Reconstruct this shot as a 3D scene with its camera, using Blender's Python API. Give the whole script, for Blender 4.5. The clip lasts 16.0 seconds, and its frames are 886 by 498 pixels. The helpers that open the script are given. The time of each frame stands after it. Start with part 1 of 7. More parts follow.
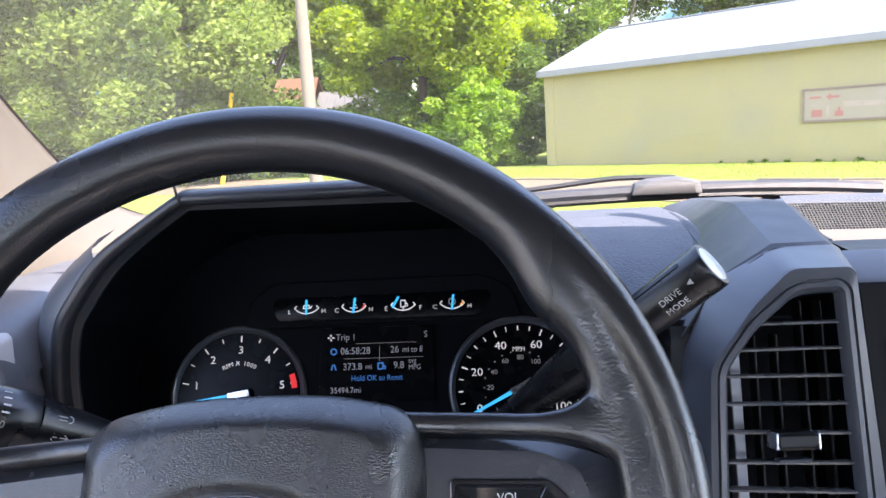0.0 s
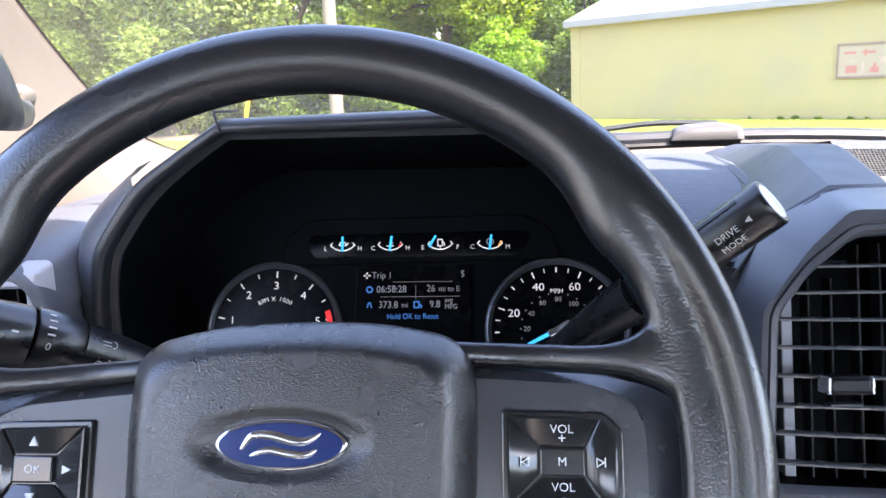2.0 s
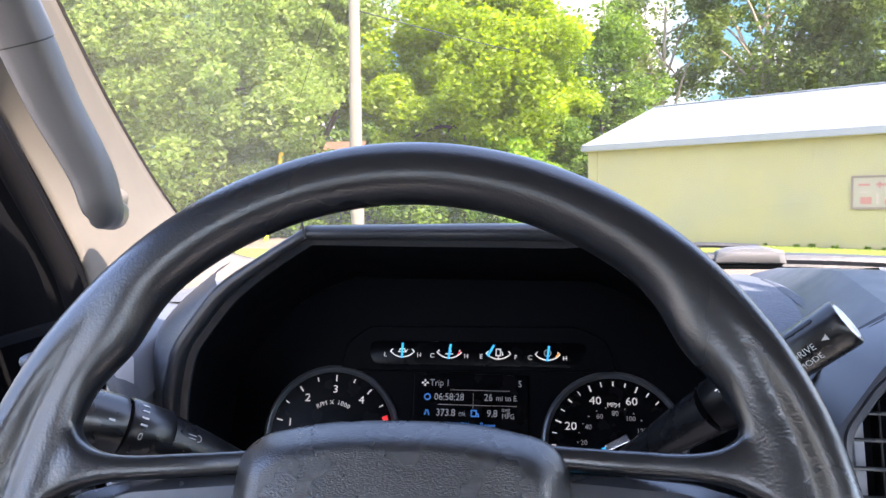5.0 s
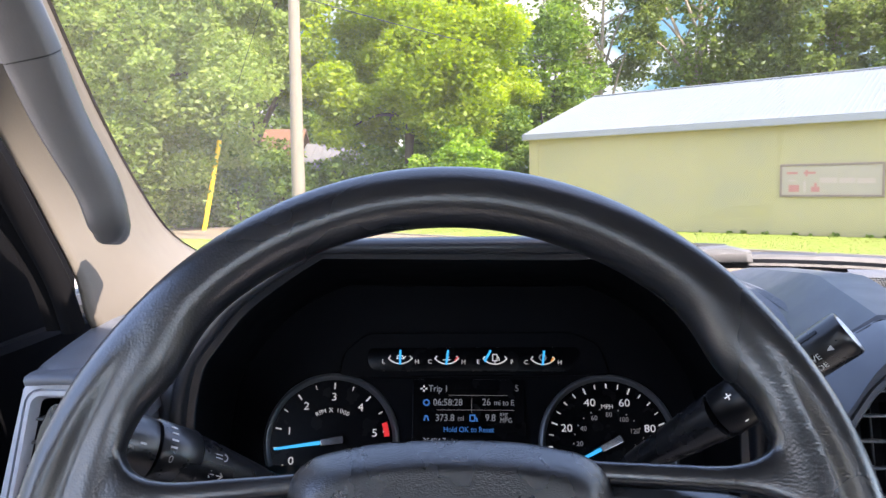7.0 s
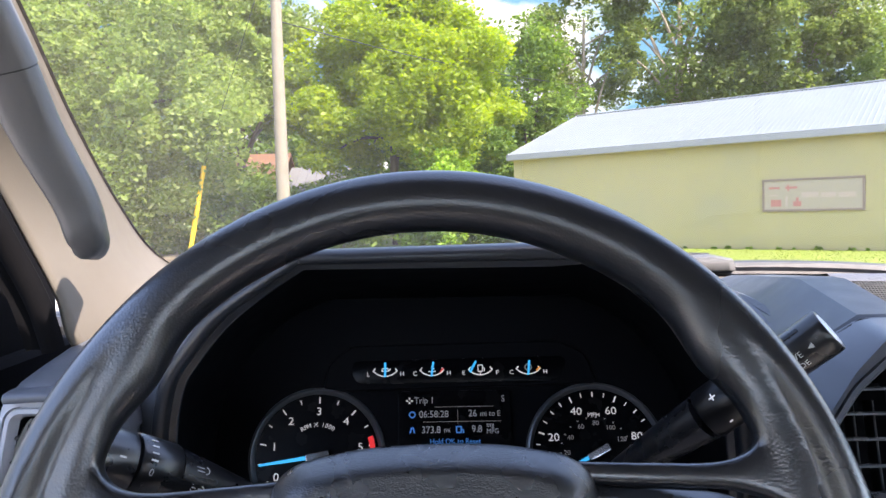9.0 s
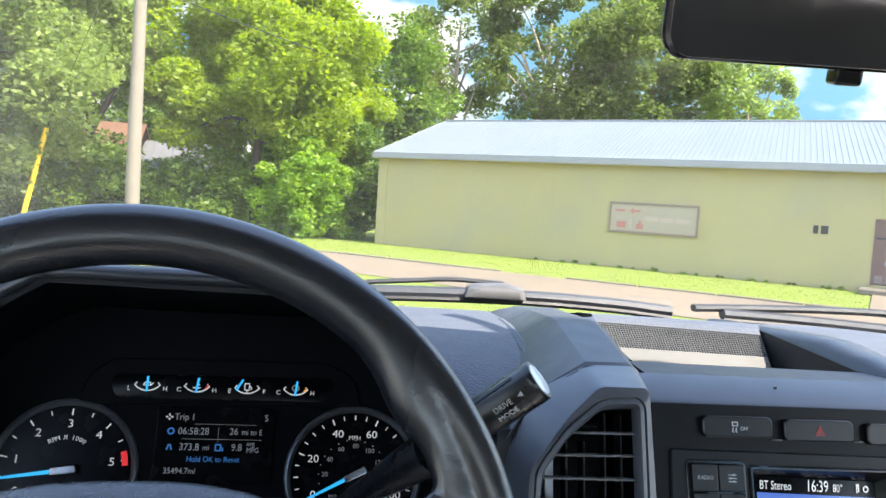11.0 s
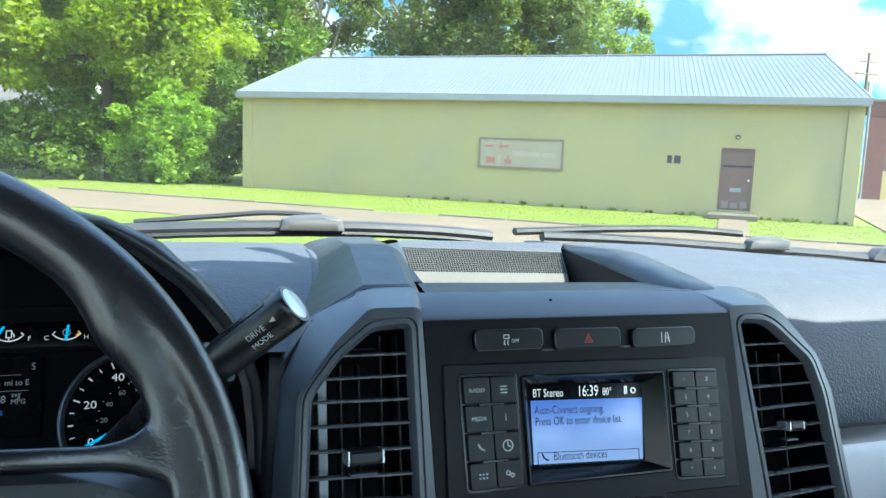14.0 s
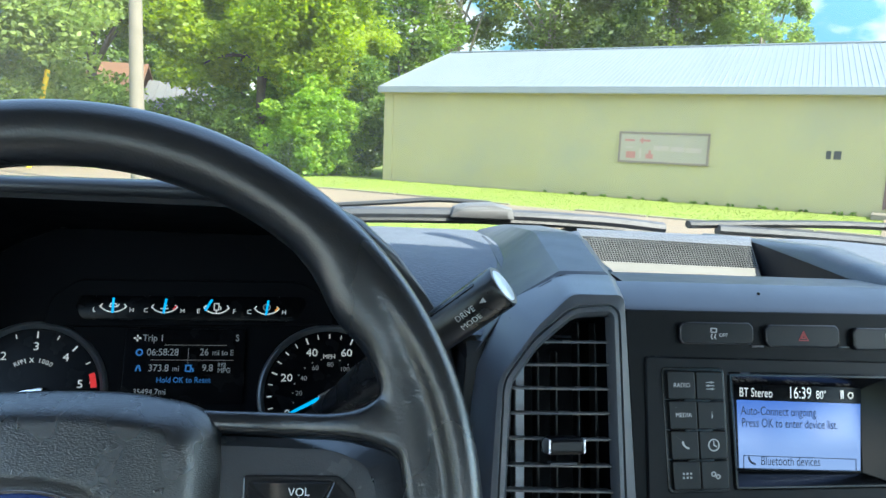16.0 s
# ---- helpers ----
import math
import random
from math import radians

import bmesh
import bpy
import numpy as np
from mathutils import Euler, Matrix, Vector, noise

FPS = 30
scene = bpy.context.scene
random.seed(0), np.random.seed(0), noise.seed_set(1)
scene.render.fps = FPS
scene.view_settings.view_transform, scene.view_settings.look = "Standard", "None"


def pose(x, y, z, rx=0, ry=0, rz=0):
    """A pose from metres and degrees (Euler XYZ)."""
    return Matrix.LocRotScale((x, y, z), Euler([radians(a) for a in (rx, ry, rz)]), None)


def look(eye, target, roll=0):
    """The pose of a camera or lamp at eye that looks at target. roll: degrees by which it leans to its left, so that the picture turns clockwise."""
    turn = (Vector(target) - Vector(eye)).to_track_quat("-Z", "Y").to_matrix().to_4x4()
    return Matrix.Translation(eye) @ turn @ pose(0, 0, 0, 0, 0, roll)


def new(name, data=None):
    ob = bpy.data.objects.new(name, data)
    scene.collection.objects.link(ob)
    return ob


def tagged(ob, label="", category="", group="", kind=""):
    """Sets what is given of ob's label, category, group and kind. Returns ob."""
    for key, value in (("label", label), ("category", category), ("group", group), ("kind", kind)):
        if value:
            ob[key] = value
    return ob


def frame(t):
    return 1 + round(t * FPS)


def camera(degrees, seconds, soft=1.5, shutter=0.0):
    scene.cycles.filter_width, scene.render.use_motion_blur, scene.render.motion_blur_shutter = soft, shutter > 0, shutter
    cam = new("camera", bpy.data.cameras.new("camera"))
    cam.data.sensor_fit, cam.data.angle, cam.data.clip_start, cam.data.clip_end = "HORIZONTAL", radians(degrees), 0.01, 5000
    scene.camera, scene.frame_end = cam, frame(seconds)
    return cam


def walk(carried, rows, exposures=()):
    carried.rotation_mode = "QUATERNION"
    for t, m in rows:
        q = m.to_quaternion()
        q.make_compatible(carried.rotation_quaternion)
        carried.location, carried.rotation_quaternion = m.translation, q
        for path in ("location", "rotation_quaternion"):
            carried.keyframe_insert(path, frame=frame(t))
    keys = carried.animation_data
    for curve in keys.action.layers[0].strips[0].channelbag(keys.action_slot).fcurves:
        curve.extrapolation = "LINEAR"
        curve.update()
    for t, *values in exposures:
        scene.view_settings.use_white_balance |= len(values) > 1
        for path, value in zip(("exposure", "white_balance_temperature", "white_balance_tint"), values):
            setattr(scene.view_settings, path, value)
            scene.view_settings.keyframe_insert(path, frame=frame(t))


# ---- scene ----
cam = camera(60.7, 16.0)
PATH = [
    (0, (0.085, 0.029, 1.932), (-0.007, 2.001, 1.612), -2.7),
    (0.5, (0.086, 0.028, 1.934), (-0.013, 1.997, 1.599), -2.6),
    (1, (0.086, 0.033, 1.932), (-0.013, 1.999, 1.578), -2.6),
    (1.5, (0.087, 0.032, 1.929), (-0.025, 1.985, 1.512), -2.3),
    (2, (0.069, 0.036, 1.92), (-0.079, 1.981, 1.478), -1.8),
    (2.5, (0.07, 0.026, 1.923), (-0.065, 1.967, 1.458), -1.8),
    (3, (0.076, 0.026, 1.926), (-0.025, 1.971, 1.468), -1.7),
    (3.5, (0.061, 0.012, 1.919), (-0.058, 1.958, 1.473), -1.3),
    (4, (0.014, 0.015, 1.919), (-0.127, 1.976, 1.548), -0.4),
    (4.5, (0.015, 0.033, 1.906), (-0.111, 2.018, 1.694), 0.9),
    (4.7, (0.034, 0.022, 1.911), (-0.16, 2.007, 1.768), 0.2),
    (6.8, (-0.013, -0.001, 1.935), (-0.047, 1.993, 1.787), 0.1),
    (7, (-0.015, 0.003, 1.937), (-0.047, 1.996, 1.763), 0.1),
    (7.5, (-0.011, 0.01, 1.92), (-0.056, 2.004, 1.774), -1.4),
    (8, (-0.012, 0.005, 1.925), (-0.025, 2.002, 1.808), -1.6),
    (10.3, (-0.008, 0.0, 1.931), (0.089, 1.994, 1.808), 2.0),
    (10.5, (0.016, -0.012, 1.951), (0.208, 1.974, 1.813), 4.6),
    (11, (0.057, -0.017, 1.957), (0.427, 1.945, 1.841), 4.6),
    (11.5, (0.091, -0.028, 1.958), (0.629, 1.89, 1.774), 2.9),
    (12, (0.128, -0.034, 1.954), (0.787, 1.837, 1.703), 2.6),
    (12.5, (0.127, -0.037, 1.946), (0.839, 1.809, 1.655), 3.2),
    (13, (0.125, -0.032, 1.944), (0.847, 1.809, 1.646), 3.4),
    (13.5, (0.125, -0.03, 1.943), (0.839, 1.818, 1.662), 3.4),
    (14, (0.136, -0.019, 1.948), (0.827, 1.841, 1.695), 3.1),
    (14.5, (0.139, -0.008, 1.943), (0.802, 1.864, 1.705), 3.1),
    (15, (0.138, -0.018, 1.936), (0.748, 1.871, 1.696), 3.4),
    (15.5, (0.111, -0.007, 1.933), (0.608, 1.912, 1.672), 3.6),
    (16, (0.094, 0.002, 1.937), (0.447, 1.949, 1.65), 3.3),
]
walk(cam, [(t, look(eye, target, roll)) for t, eye, target, roll in PATH], exposures=[(0.0, 3.67, 6850, 24), (1.5, 3.85, 6850, 24), (2.5, 4.10, 6850, 24), (3.5, 4.07, 6850, 24), (4.0, 4.00, 6850, 24), (4.5, 3.90, 6850, 24), (7.0, 3.55, 6900, 23), (8.0, 3.51, 6850, 23), (10.5, 3.38, 6850, 17), (11.5, 3.42, 6600, 8), (12.5, 3.37, 6200, -2), (14.0, 3.35, 6150, -2), (15.0, 3.33, 6100, -3), (16.0, 3.43, 6350, 1)])

# ---- daylight: afternoon sun from the right and behind ----
SUN_AZ, SUN_EL = radians(135), radians(50)
world = bpy.data.worlds.new("sky")
scene.world = world
world.use_nodes = True
wn = world.node_tree.nodes
sky = wn.new("ShaderNodeTexSky")
sky.sky_type = "NISHITA"
sky.sun_disc = False
sky.sun_elevation, sky.sun_rotation = SUN_EL, SUN_AZ
sky.air_density, sky.dust_density, sky.ozone_density = 1.0, 1.2, 1.0
world.node_tree.links.new(sky.outputs[0], wn["Background"].inputs[0])
wn["Background"].inputs[1].default_value = 0.15
sun_dir = Vector((math.sin(SUN_AZ) * math.cos(SUN_EL), math.cos(SUN_AZ) * math.cos(SUN_EL), math.sin(SUN_EL)))
sun = new("sun", bpy.data.lights.new("sun", "SUN"))
sun.data.energy, sun.data.angle, sun.data.color = 2.0, radians(0.53), (1.0, 0.95, 0.86)
sun.matrix_world = look(sun_dir * 50, (0, 0, 0))


# ---- materials ----
def mat(name, base, rough=0.5, metal=0.0, grain=0.0, bump=0.0, leather=False, vary=0.12, size=0.05, spec=0.5, emit=0.0000, island=0.0, stain=None, each=0.0, crease=False):
    m = bpy.data.materials.new(name)
    m.use_nodes = True
    t = m.node_tree
    n, l = t.nodes, t.links
    b = n["Principled BSDF"]
    b.inputs["Roughness"].default_value = rough
    b.inputs["Metallic"].default_value = metal
    b.inputs["Specular IOR Level"].default_value = spec
    co = n.new("ShaderNodeTexCoord").outputs["Object"]

    def noise_at(scale, detail=4.0):
        x = n.new("ShaderNodeTexNoise")
        x.inputs["Scale"].default_value = scale
        x.inputs["Detail"].default_value = detail
        l.new(co, x.inputs["Vector"])
        return x.outputs["Fac"]

    def mix(fac, a, c):
        x = n.new("ShaderNodeMix")
        x.data_type = "RGBA"
        if isinstance(fac, float):
            x.inputs["Factor"].default_value = fac
        else:
            l.new(fac, x.inputs["Factor"])
        for k, v in (("A", a), ("B", c)):
            s = [i for i in x.inputs if i.name == k and i.type == "RGBA"][0]
            if isinstance(v, tuple):
                s.default_value = (*v, 1)
            else:
                l.new(v, s)
        return [o for o in x.outputs if o.type == "RGBA"][0]

    dark = tuple(c * (1 - vary) for c in base)
    light = tuple(min(1, c * (1 + vary)) for c in base)
    col = mix(noise_at(1 / size), dark, light)
    if stain:
        r = n.new("ShaderNodeValToRGB")
        r.color_ramp.elements[0].position, r.color_ramp.elements[1].position = 0.48, 0.75
        l.new(noise_at(1 / stain[1], 6.0), r.inputs[0])
        col = mix(r.outputs[0], col, stain[0])
    if island or each:
        g = n.new("ShaderNodeNewGeometry").outputs["Random Per Island"] if island else n.new("ShaderNodeObjectInfo").outputs["Random"]
        k = island or each
        h = n.new("ShaderNodeHueSaturation")
        mr = n.new("ShaderNodeMapRange")
        mr.inputs["To Min"].default_value, mr.inputs["To Max"].default_value = 1 - k, 1 + k
        l.new(g, mr.inputs["Value"])
        l.new(mr.outputs[0], h.inputs["Value"])
        l.new(col, h.inputs["Color"])
        col = h.outputs[0]
    l.new(col, b.inputs["Base Color"])
    mr = n.new("ShaderNodeMapRange")
    mr.inputs["To Min"].default_value, mr.inputs["To Max"].default_value = max(0, rough - 0.07), min(1, rough + 0.09)
    l.new(noise_at(2.3 / size), mr.inputs["Value"])
    l.new(mr.outputs[0], b.inputs["Roughness"])
    if grain:
        bp = n.new("ShaderNodeBump")
        bp.inputs["Strength"].default_value = bump
        bp.inputs["Distance"].default_value = grain * 0.5
        if leather:
            if crease:
                # short rounded wrinkles, longer across than along
                mp = n.new("ShaderNodeMapping")
                mp.inputs["Scale"].default_value = (0.75, 1.25, 1.0)
                l.new(co, mp.inputs[0])
                v = n.new("ShaderNodeTexNoise")
                v.inputs["Scale"].default_value, v.inputs["Detail"].default_value, v.inputs["Distortion"].default_value = 1.0 / grain, 1.0, 0.25
                l.new(mp.outputs[0], v.inputs["Vector"])
                inv = n.new("ShaderNodeMapRange")
                inv.interpolation_type = "SMOOTHSTEP"
                inv.inputs["From Min"].default_value, inv.inputs["From Max"].default_value = 0.30, 0.66
                l.new(v.outputs["Fac"], inv.inputs["Value"])
            else:
                v = n.new("ShaderNodeTexVoronoi")
                v.feature = "SMOOTH_F1"
                v.inputs["Scale"].default_value = 1 / grain
                l.new(co, v.inputs["Vector"])
                inv = n.new("ShaderNodeMath")
                inv.operation = "SUBTRACT"
                inv.inputs[0].default_value = 1.0
                l.new(v.outputs["Distance"], inv.inputs[1])
            l.new(inv.outputs[0], bp.inputs["Height"])
        else:
            l.new(noise_at(1 / grain, 2.0), bp.inputs["Height"])
        l.new(bp.outputs[0], b.inputs["Normal"])
    if emit:
        l.new(col, b.inputs["Emission Color"])
        b.inputs["Emission Strength"].default_value = emit
    return m


def leaf_mat(name, base, tint, glow=0.5):
    m = bpy.data.materials.new(name)
    m.use_nodes = True
    t = m.node_tree
    n, l = t.nodes, t.links
    n.remove(n["Principled BSDF"])
    g = n.new("ShaderNodeNewGeometry").outputs["Random Per Island"]
    nz = n.new("ShaderNodeTexNoise")
    nz.inputs["Scale"].default_value, nz.inputs["Detail"].default_value = 0.9, 3.0
    l.new(n.new("ShaderNodeTexCoord").outputs["Object"], nz.inputs["Vector"])
    ad = n.new("ShaderNodeMath")
    ad.operation = "MULTIPLY_ADD"
    ad.inputs[1].default_value = 0.30
    l.new(g, ad.inputs[0])
    sp = n.new("ShaderNodeMapRange")
    sp.inputs["From Min"].default_value, sp.inputs["From Max"].default_value = 0.3, 0.7
    sp.inputs["To Max"].default_value = 0.72
    l.new(nz.outputs["Fac"], sp.inputs["Value"])
    l.new(sp.outputs[0], ad.inputs[2])
    r = n.new("ShaderNodeValToRGB")
    e = r.color_ramp.elements
    e[0].color, e[1].color = (*(c * 0.42 for c in base), 1), (*tint, 1)
    mid = e.new(0.5)
    mid.color = (*base, 1)
    l.new(ad.outputs[0], r.inputs[0])
    d, tr, gl = n.new("ShaderNodeBsdfDiffuse"), n.new("ShaderNodeBsdfTranslucent"), n.new("ShaderNodeBsdfGlossy")
    gl.inputs["Roughness"].default_value = 0.45
    mx, mg = n.new("ShaderNodeMixShader"), n.new("ShaderNodeMixShader")
    mx.inputs[0].default_value, mg.inputs[0].default_value = glow, 0.012
    l.new(r.outputs[0], d.inputs[0])
    h = n.new("ShaderNodeHueSaturation")
    h.inputs["Value"].default_value, h.inputs["Saturation"].default_value = 1.5, 1.15
    l.new(r.outputs[0], h.inputs["Color"])
    l.new(h.outputs[0], tr.inputs[0])
    l.new(d.outputs[0], mx.inputs[1])
    l.new(tr.outputs[0], mx.inputs[2])
    l.new(mx.outputs[0], mg.inputs[1])
    l.new(gl.outputs[0], mg.inputs[2])
    l.new(mg.outputs[0], n["Material Output"].inputs[0])
    return m


def glass_mat(name, ior, tint):
    m = bpy.data.materials.new(name)
    m.use_nodes = True
    t = m.node_tree
    n, l = t.nodes, t.links
    n.remove(n["Principled BSDF"])
    tr, gl, f, mx = n.new("ShaderNodeBsdfTransparent"), n.new("ShaderNodeBsdfGlossy"), n.new("ShaderNodeFresnel"), n.new("ShaderNodeMixShader")
    tr.inputs[0].default_value = (*tint, 1)
    gl.inputs["Roughness"].default_value = 0.02
    f.inputs[0].default_value = ior
    # a thin uneven film of dust that catches the sun
    dust, md = n.new("ShaderNodeBsdfTranslucent"), n.new("ShaderNodeMixShader")
    dust.inputs[0].default_value = (0.85, 0.80, 0.66, 1)
    nz, mr = n.new("ShaderNodeTexNoise"), n.new("ShaderNodeMapRange")
    nz.inputs["Scale"].default_value, nz.inputs["Detail"].default_value = 2.2, 5.0
    l.new(n.new("ShaderNodeTexCoord").outputs["Object"], nz.inputs["Vector"])
    mr.inputs["From Min"].default_value, mr.inputs["From Max"].default_value = 0.3, 0.7
    mr.inputs["To Min"].default_value, mr.inputs["To Max"].default_value = 0.0028, 0.011
    l.new(nz.outputs["Fac"], mr.inputs["Value"])
    sx_, corner, both = n.new("ShaderNodeSeparateXYZ"), n.new("ShaderNodeMapRange"), n.new("ShaderNodeMath")
    l.new(n["Texture Coordinate"].outputs["Object"], sx_.inputs[0])
    corner.interpolation_type = "SMOOTHSTEP"
    corner.inputs["From Min"].default_value, corner.inputs["From Max"].default_value = -0.33, 0.12
    corner.inputs["To Min"].default_value, corner.inputs["To Max"].default_value = 0.024, 0.0
    l.new(sx_.outputs[0], corner.inputs["Value"])
    l.new(mr.outputs[0], both.inputs[0])
    l.new(corner.outputs[0], both.inputs[1])
    l.new(both.outputs[0], md.inputs[0])
    l.new(tr.outputs[0], md.inputs[1])
    l.new(dust.outputs[0], md.inputs[2])
    l.new(f.outputs[0], mx.inputs[0])
    l.new(md.outputs[0], mx.inputs[1])
    l.new(gl.outputs[0], mx.inputs[2])
    l.new(mx.outputs[0], n["Material Output"].inputs[0])
    return m


def glow_mat(name, low, high, strength, axis=1, span=0.06):
    """A lit display whose colour runs from low to high along one axis of the object."""
    m = bpy.data.materials.new(name)
    m.use_nodes = True
    n, l = m.node_tree.nodes, m.node_tree.links
    b = n["Principled BSDF"]
    b.inputs["Base Color"].default_value = (0.01, 0.01, 0.012, 1)
    b.inputs["Roughness"].default_value = 0.25
    s = n.new("ShaderNodeSeparateXYZ")
    l.new(n.new("ShaderNodeTexCoord").outputs["Object"], s.inputs[0])
    mr = n.new("ShaderNodeMapRange")
    mr.inputs["From Min"].default_value, mr.inputs["From Max"].default_value = -span / 2, span / 2
    l.new(s.outputs[axis], mr.inputs["Value"])
    r = n.new("ShaderNodeValToRGB")
    r.color_ramp.elements[0].color, r.color_ramp.elements[1].color = (*low, 1), (*high, 1)
    l.new(mr.outputs[0], r.inputs[0])
    l.new(r.outputs[0], b.inputs["Emission Color"])
    b.inputs["Emission Strength"].default_value = strength
    return m


RIM = mat("rim_leather", (0.0100, 0.0108, 0.0125), 0.27, grain=0.0011, bump=0.17, leather=True, spec=0.9, vary=0.06, size=0.5)
PADBLACK = mat("pad_black", (0.014, 0.0145, 0.016), 0.16, vary=0.3, spec=0.7)
PADINK = mat("pad_ink", (0.62, 0.63, 0.63), 0.5, vary=0.03)
ENDSKIN = mat("end_skin", (0.066, 0.074, 0.088), 0.42, grain=0.0014, bump=0.14, leather=True)
SPOKEGREY = mat("spoke_grey", (0.038, 0.041, 0.048), 0.24, grain=0.0009, bump=0.15)
# vent grey with the side window's light put into the colour
FRAMELIT = mat("vent_frame_lit", (0.32, 0.335, 0.365), 0.4, grain=0.0008, bump=0.12)
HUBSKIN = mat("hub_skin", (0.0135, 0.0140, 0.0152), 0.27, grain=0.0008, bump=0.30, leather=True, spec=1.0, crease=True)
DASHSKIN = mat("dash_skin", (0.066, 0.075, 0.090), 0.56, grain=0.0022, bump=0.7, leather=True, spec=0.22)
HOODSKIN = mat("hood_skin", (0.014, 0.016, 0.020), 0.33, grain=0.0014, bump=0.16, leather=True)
# pale only to bounce sunlight up at the dash; this floor stays unseen
FLOORBOUNCE = mat("floor_bounce", (0.46, 0.45, 0.42), 0.7, grain=0.003, bump=0.2)
# grey of the unseen cab walls, set by how much light they bounce
CABGREY = mat("cab_grey", (0.15, 0.147, 0.14), 0.7, grain=0.002, bump=0.2, leather=True)
PLASTIC = mat("grey_plastic", (0.036, 0.042, 0.052), 0.40, grain=0.0008, bump=0.15, spec=0.4)
VENTGREY = mat("vent_grey", (0.070, 0.075, 0.086), 0.30, grain=0.0008, bump=0.15, spec=0.5)
SLATGREY = mat("slat_grey", (0.095, 0.099, 0.106), 0.26, grain=0.0008, bump=0.06)
SLATBLACK = mat("slat_black", (0.010, 0.0102, 0.011), 0.35, grain=0.0008, bump=0.1)
LEVERBLACK = mat("lever_black", (0.0095, 0.0095, 0.0105), 0.27, grain=0.0008, bump=0.1, spec=0.6)
DARKPLASTIC = mat("dark_plastic", (0.013, 0.0135, 0.0155), 0.42, grain=0.0008, bump=0.15, spec=0.3)
STACKBLACK = mat("stack_black", (0.0030, 0.0034, 0.0044), 0.40, grain=0.0008, bump=0.15, spec=0.12)
STACKGREY = mat("stack_grey", (0.0045, 0.0051, 0.0065), 0.34, grain=0.0008, bump=0.12, spec=0.15)
LIPGREY = mat("lip_grey", (0.022, 0.024, 0.028), 0.32, grain=0.0012, bump=0.1, leather=True, spec=0.7)
SATIN = mat("satin_trim", (0.046, 0.050, 0.060), 0.34, grain=0.0006, bump=0.06)
GLOSS = mat("gloss_black", (0.005, 0.005, 0.0055), 0.18, vary=0.3, spec=0.3)
BUTTON = mat("button_black", (0.0045, 0.0045, 0.005), 0.30, grain=0.0006, bump=0.08, spec=0.25)
SEALBLACK = mat("seal_black", (0.0045, 0.0045, 0.005), 0.9, grain=0.002, bump=0.1, spec=0.04)
RUBBER = mat("rubber", (0.010, 0.010, 0.010), 0.6, grain=0.002, bump=0.2)
PIT = mat("cluster_black", (0.0022, 0.0026, 0.0040), 0.55, spec=0.08)
BEIGE = mat("beige_trim", (0.096, 0.084, 0.066), 0.62, grain=0.0012, bump=0.08, leather=True, vary=0.06)
HANDLEGREY = mat("handle_grey", (0.075, 0.074, 0.072), 0.42, grain=0.0014, bump=0.1, leather=True)
CLIPGREY = mat("clip_grey", (0.085, 0.084, 0.082), 0.5, vary=0.15, size=0.02)
WIPERGREY = mat("wiper_grey", (0.040, 0.042, 0.046), 0.55, vary=0.2, size=0.03, spec=0.3)
HEADLINER = mat("headliner", (0.10, 0.101, 0.103), 0.9, grain=0.003, bump=0.3)
CHROME = mat("chrome", (0.75, 0.76, 0.78), 0.12, metal=1.0, vary=0.05)
KNOBEND = mat("knob_end", (0.55, 0.58, 0.63), 0.35, metal=0.6, vary=0.05)
SILVER = mat("silver_ring", (0.45, 0.46, 0.48), 0.25, metal=0.8)
RINGGREY = mat("dial_ring", (0.10, 0.105, 0.115), 0.32, metal=0.3)
# these inks carry an added glow, also where they are plain print
WHITEINK = mat("white_ink", (0.78, 0.78, 0.76), 0.5, emit=0.0448, vary=0.03)
SCREENINK = mat("screen_ink", (0.31, 0.33, 0.35), 0.5, emit=0.0299, vary=0.03)
DIMINK = mat("dim_ink", (0.30, 0.30, 0.30), 0.5, emit=0.0299, vary=0.03)
KEYGLOW = mat("key_ink_glow", (0.44, 0.45, 0.45), 0.5, emit=0.0131, vary=0.03)
REDINK = mat("red_ink", (0.75, 0.03, 0.03), 0.5, emit=0.0598, vary=0.03)
DARKRED = mat("dark_red_ink", (0.30, 0.02, 0.02), 0.5, emit=0.0060)
AMBER = mat("amber_ink", (0.9, 0.33, 0.02), 0.5, emit=0.0717, vary=0.03)
ORANGE = mat("orange_ink", (0.9, 0.16, 0.02), 0.5, emit=0.0954, vary=0.03)
NEEDLE = mat("needle_blue", (0.01, 0.36, 0.75), 0.4, emit=0.1137, vary=0.03)
BLUETEXT = mat("blue_text", (0.04, 0.20, 0.55), 0.5, emit=0.0478, vary=0.03)
SCREENBLACK = mat("screen_black", (0.0024, 0.0026, 0.0036), 0.25, spec=0.1)
LCD = glow_mat("display_blue", (0.32, 0.50, 0.95), (0.06, 0.19, 0.76), 0.083, 1, 0.05)
LCDTEXT = mat("display_text", (0.008, 0.014, 0.04), 0.6, vary=0.05)
EMBLEM = mat("emblem_blue", (0.012, 0.030, 0.125), 0.2, metal=0.2)
MESHMAT = mat("speaker_mesh", (0.105, 0.107, 0.104), 0.6, grain=0.001, bump=0.3)
MATPALE = mat("pale_liner", (0.085, 0.084, 0.075), 0.7, grain=0.002, bump=0.2)
GLASS = glass_mat("windscreen_glass", 1.36, (0.61, 0.6265, 0.614))
FRIT = mat("black_frit", (0.008, 0.008, 0.008), 0.4)
MIRROR = mat("mirror_glass", (0.30, 0.29, 0.28), 0.02, metal=1.0, vary=0.01)

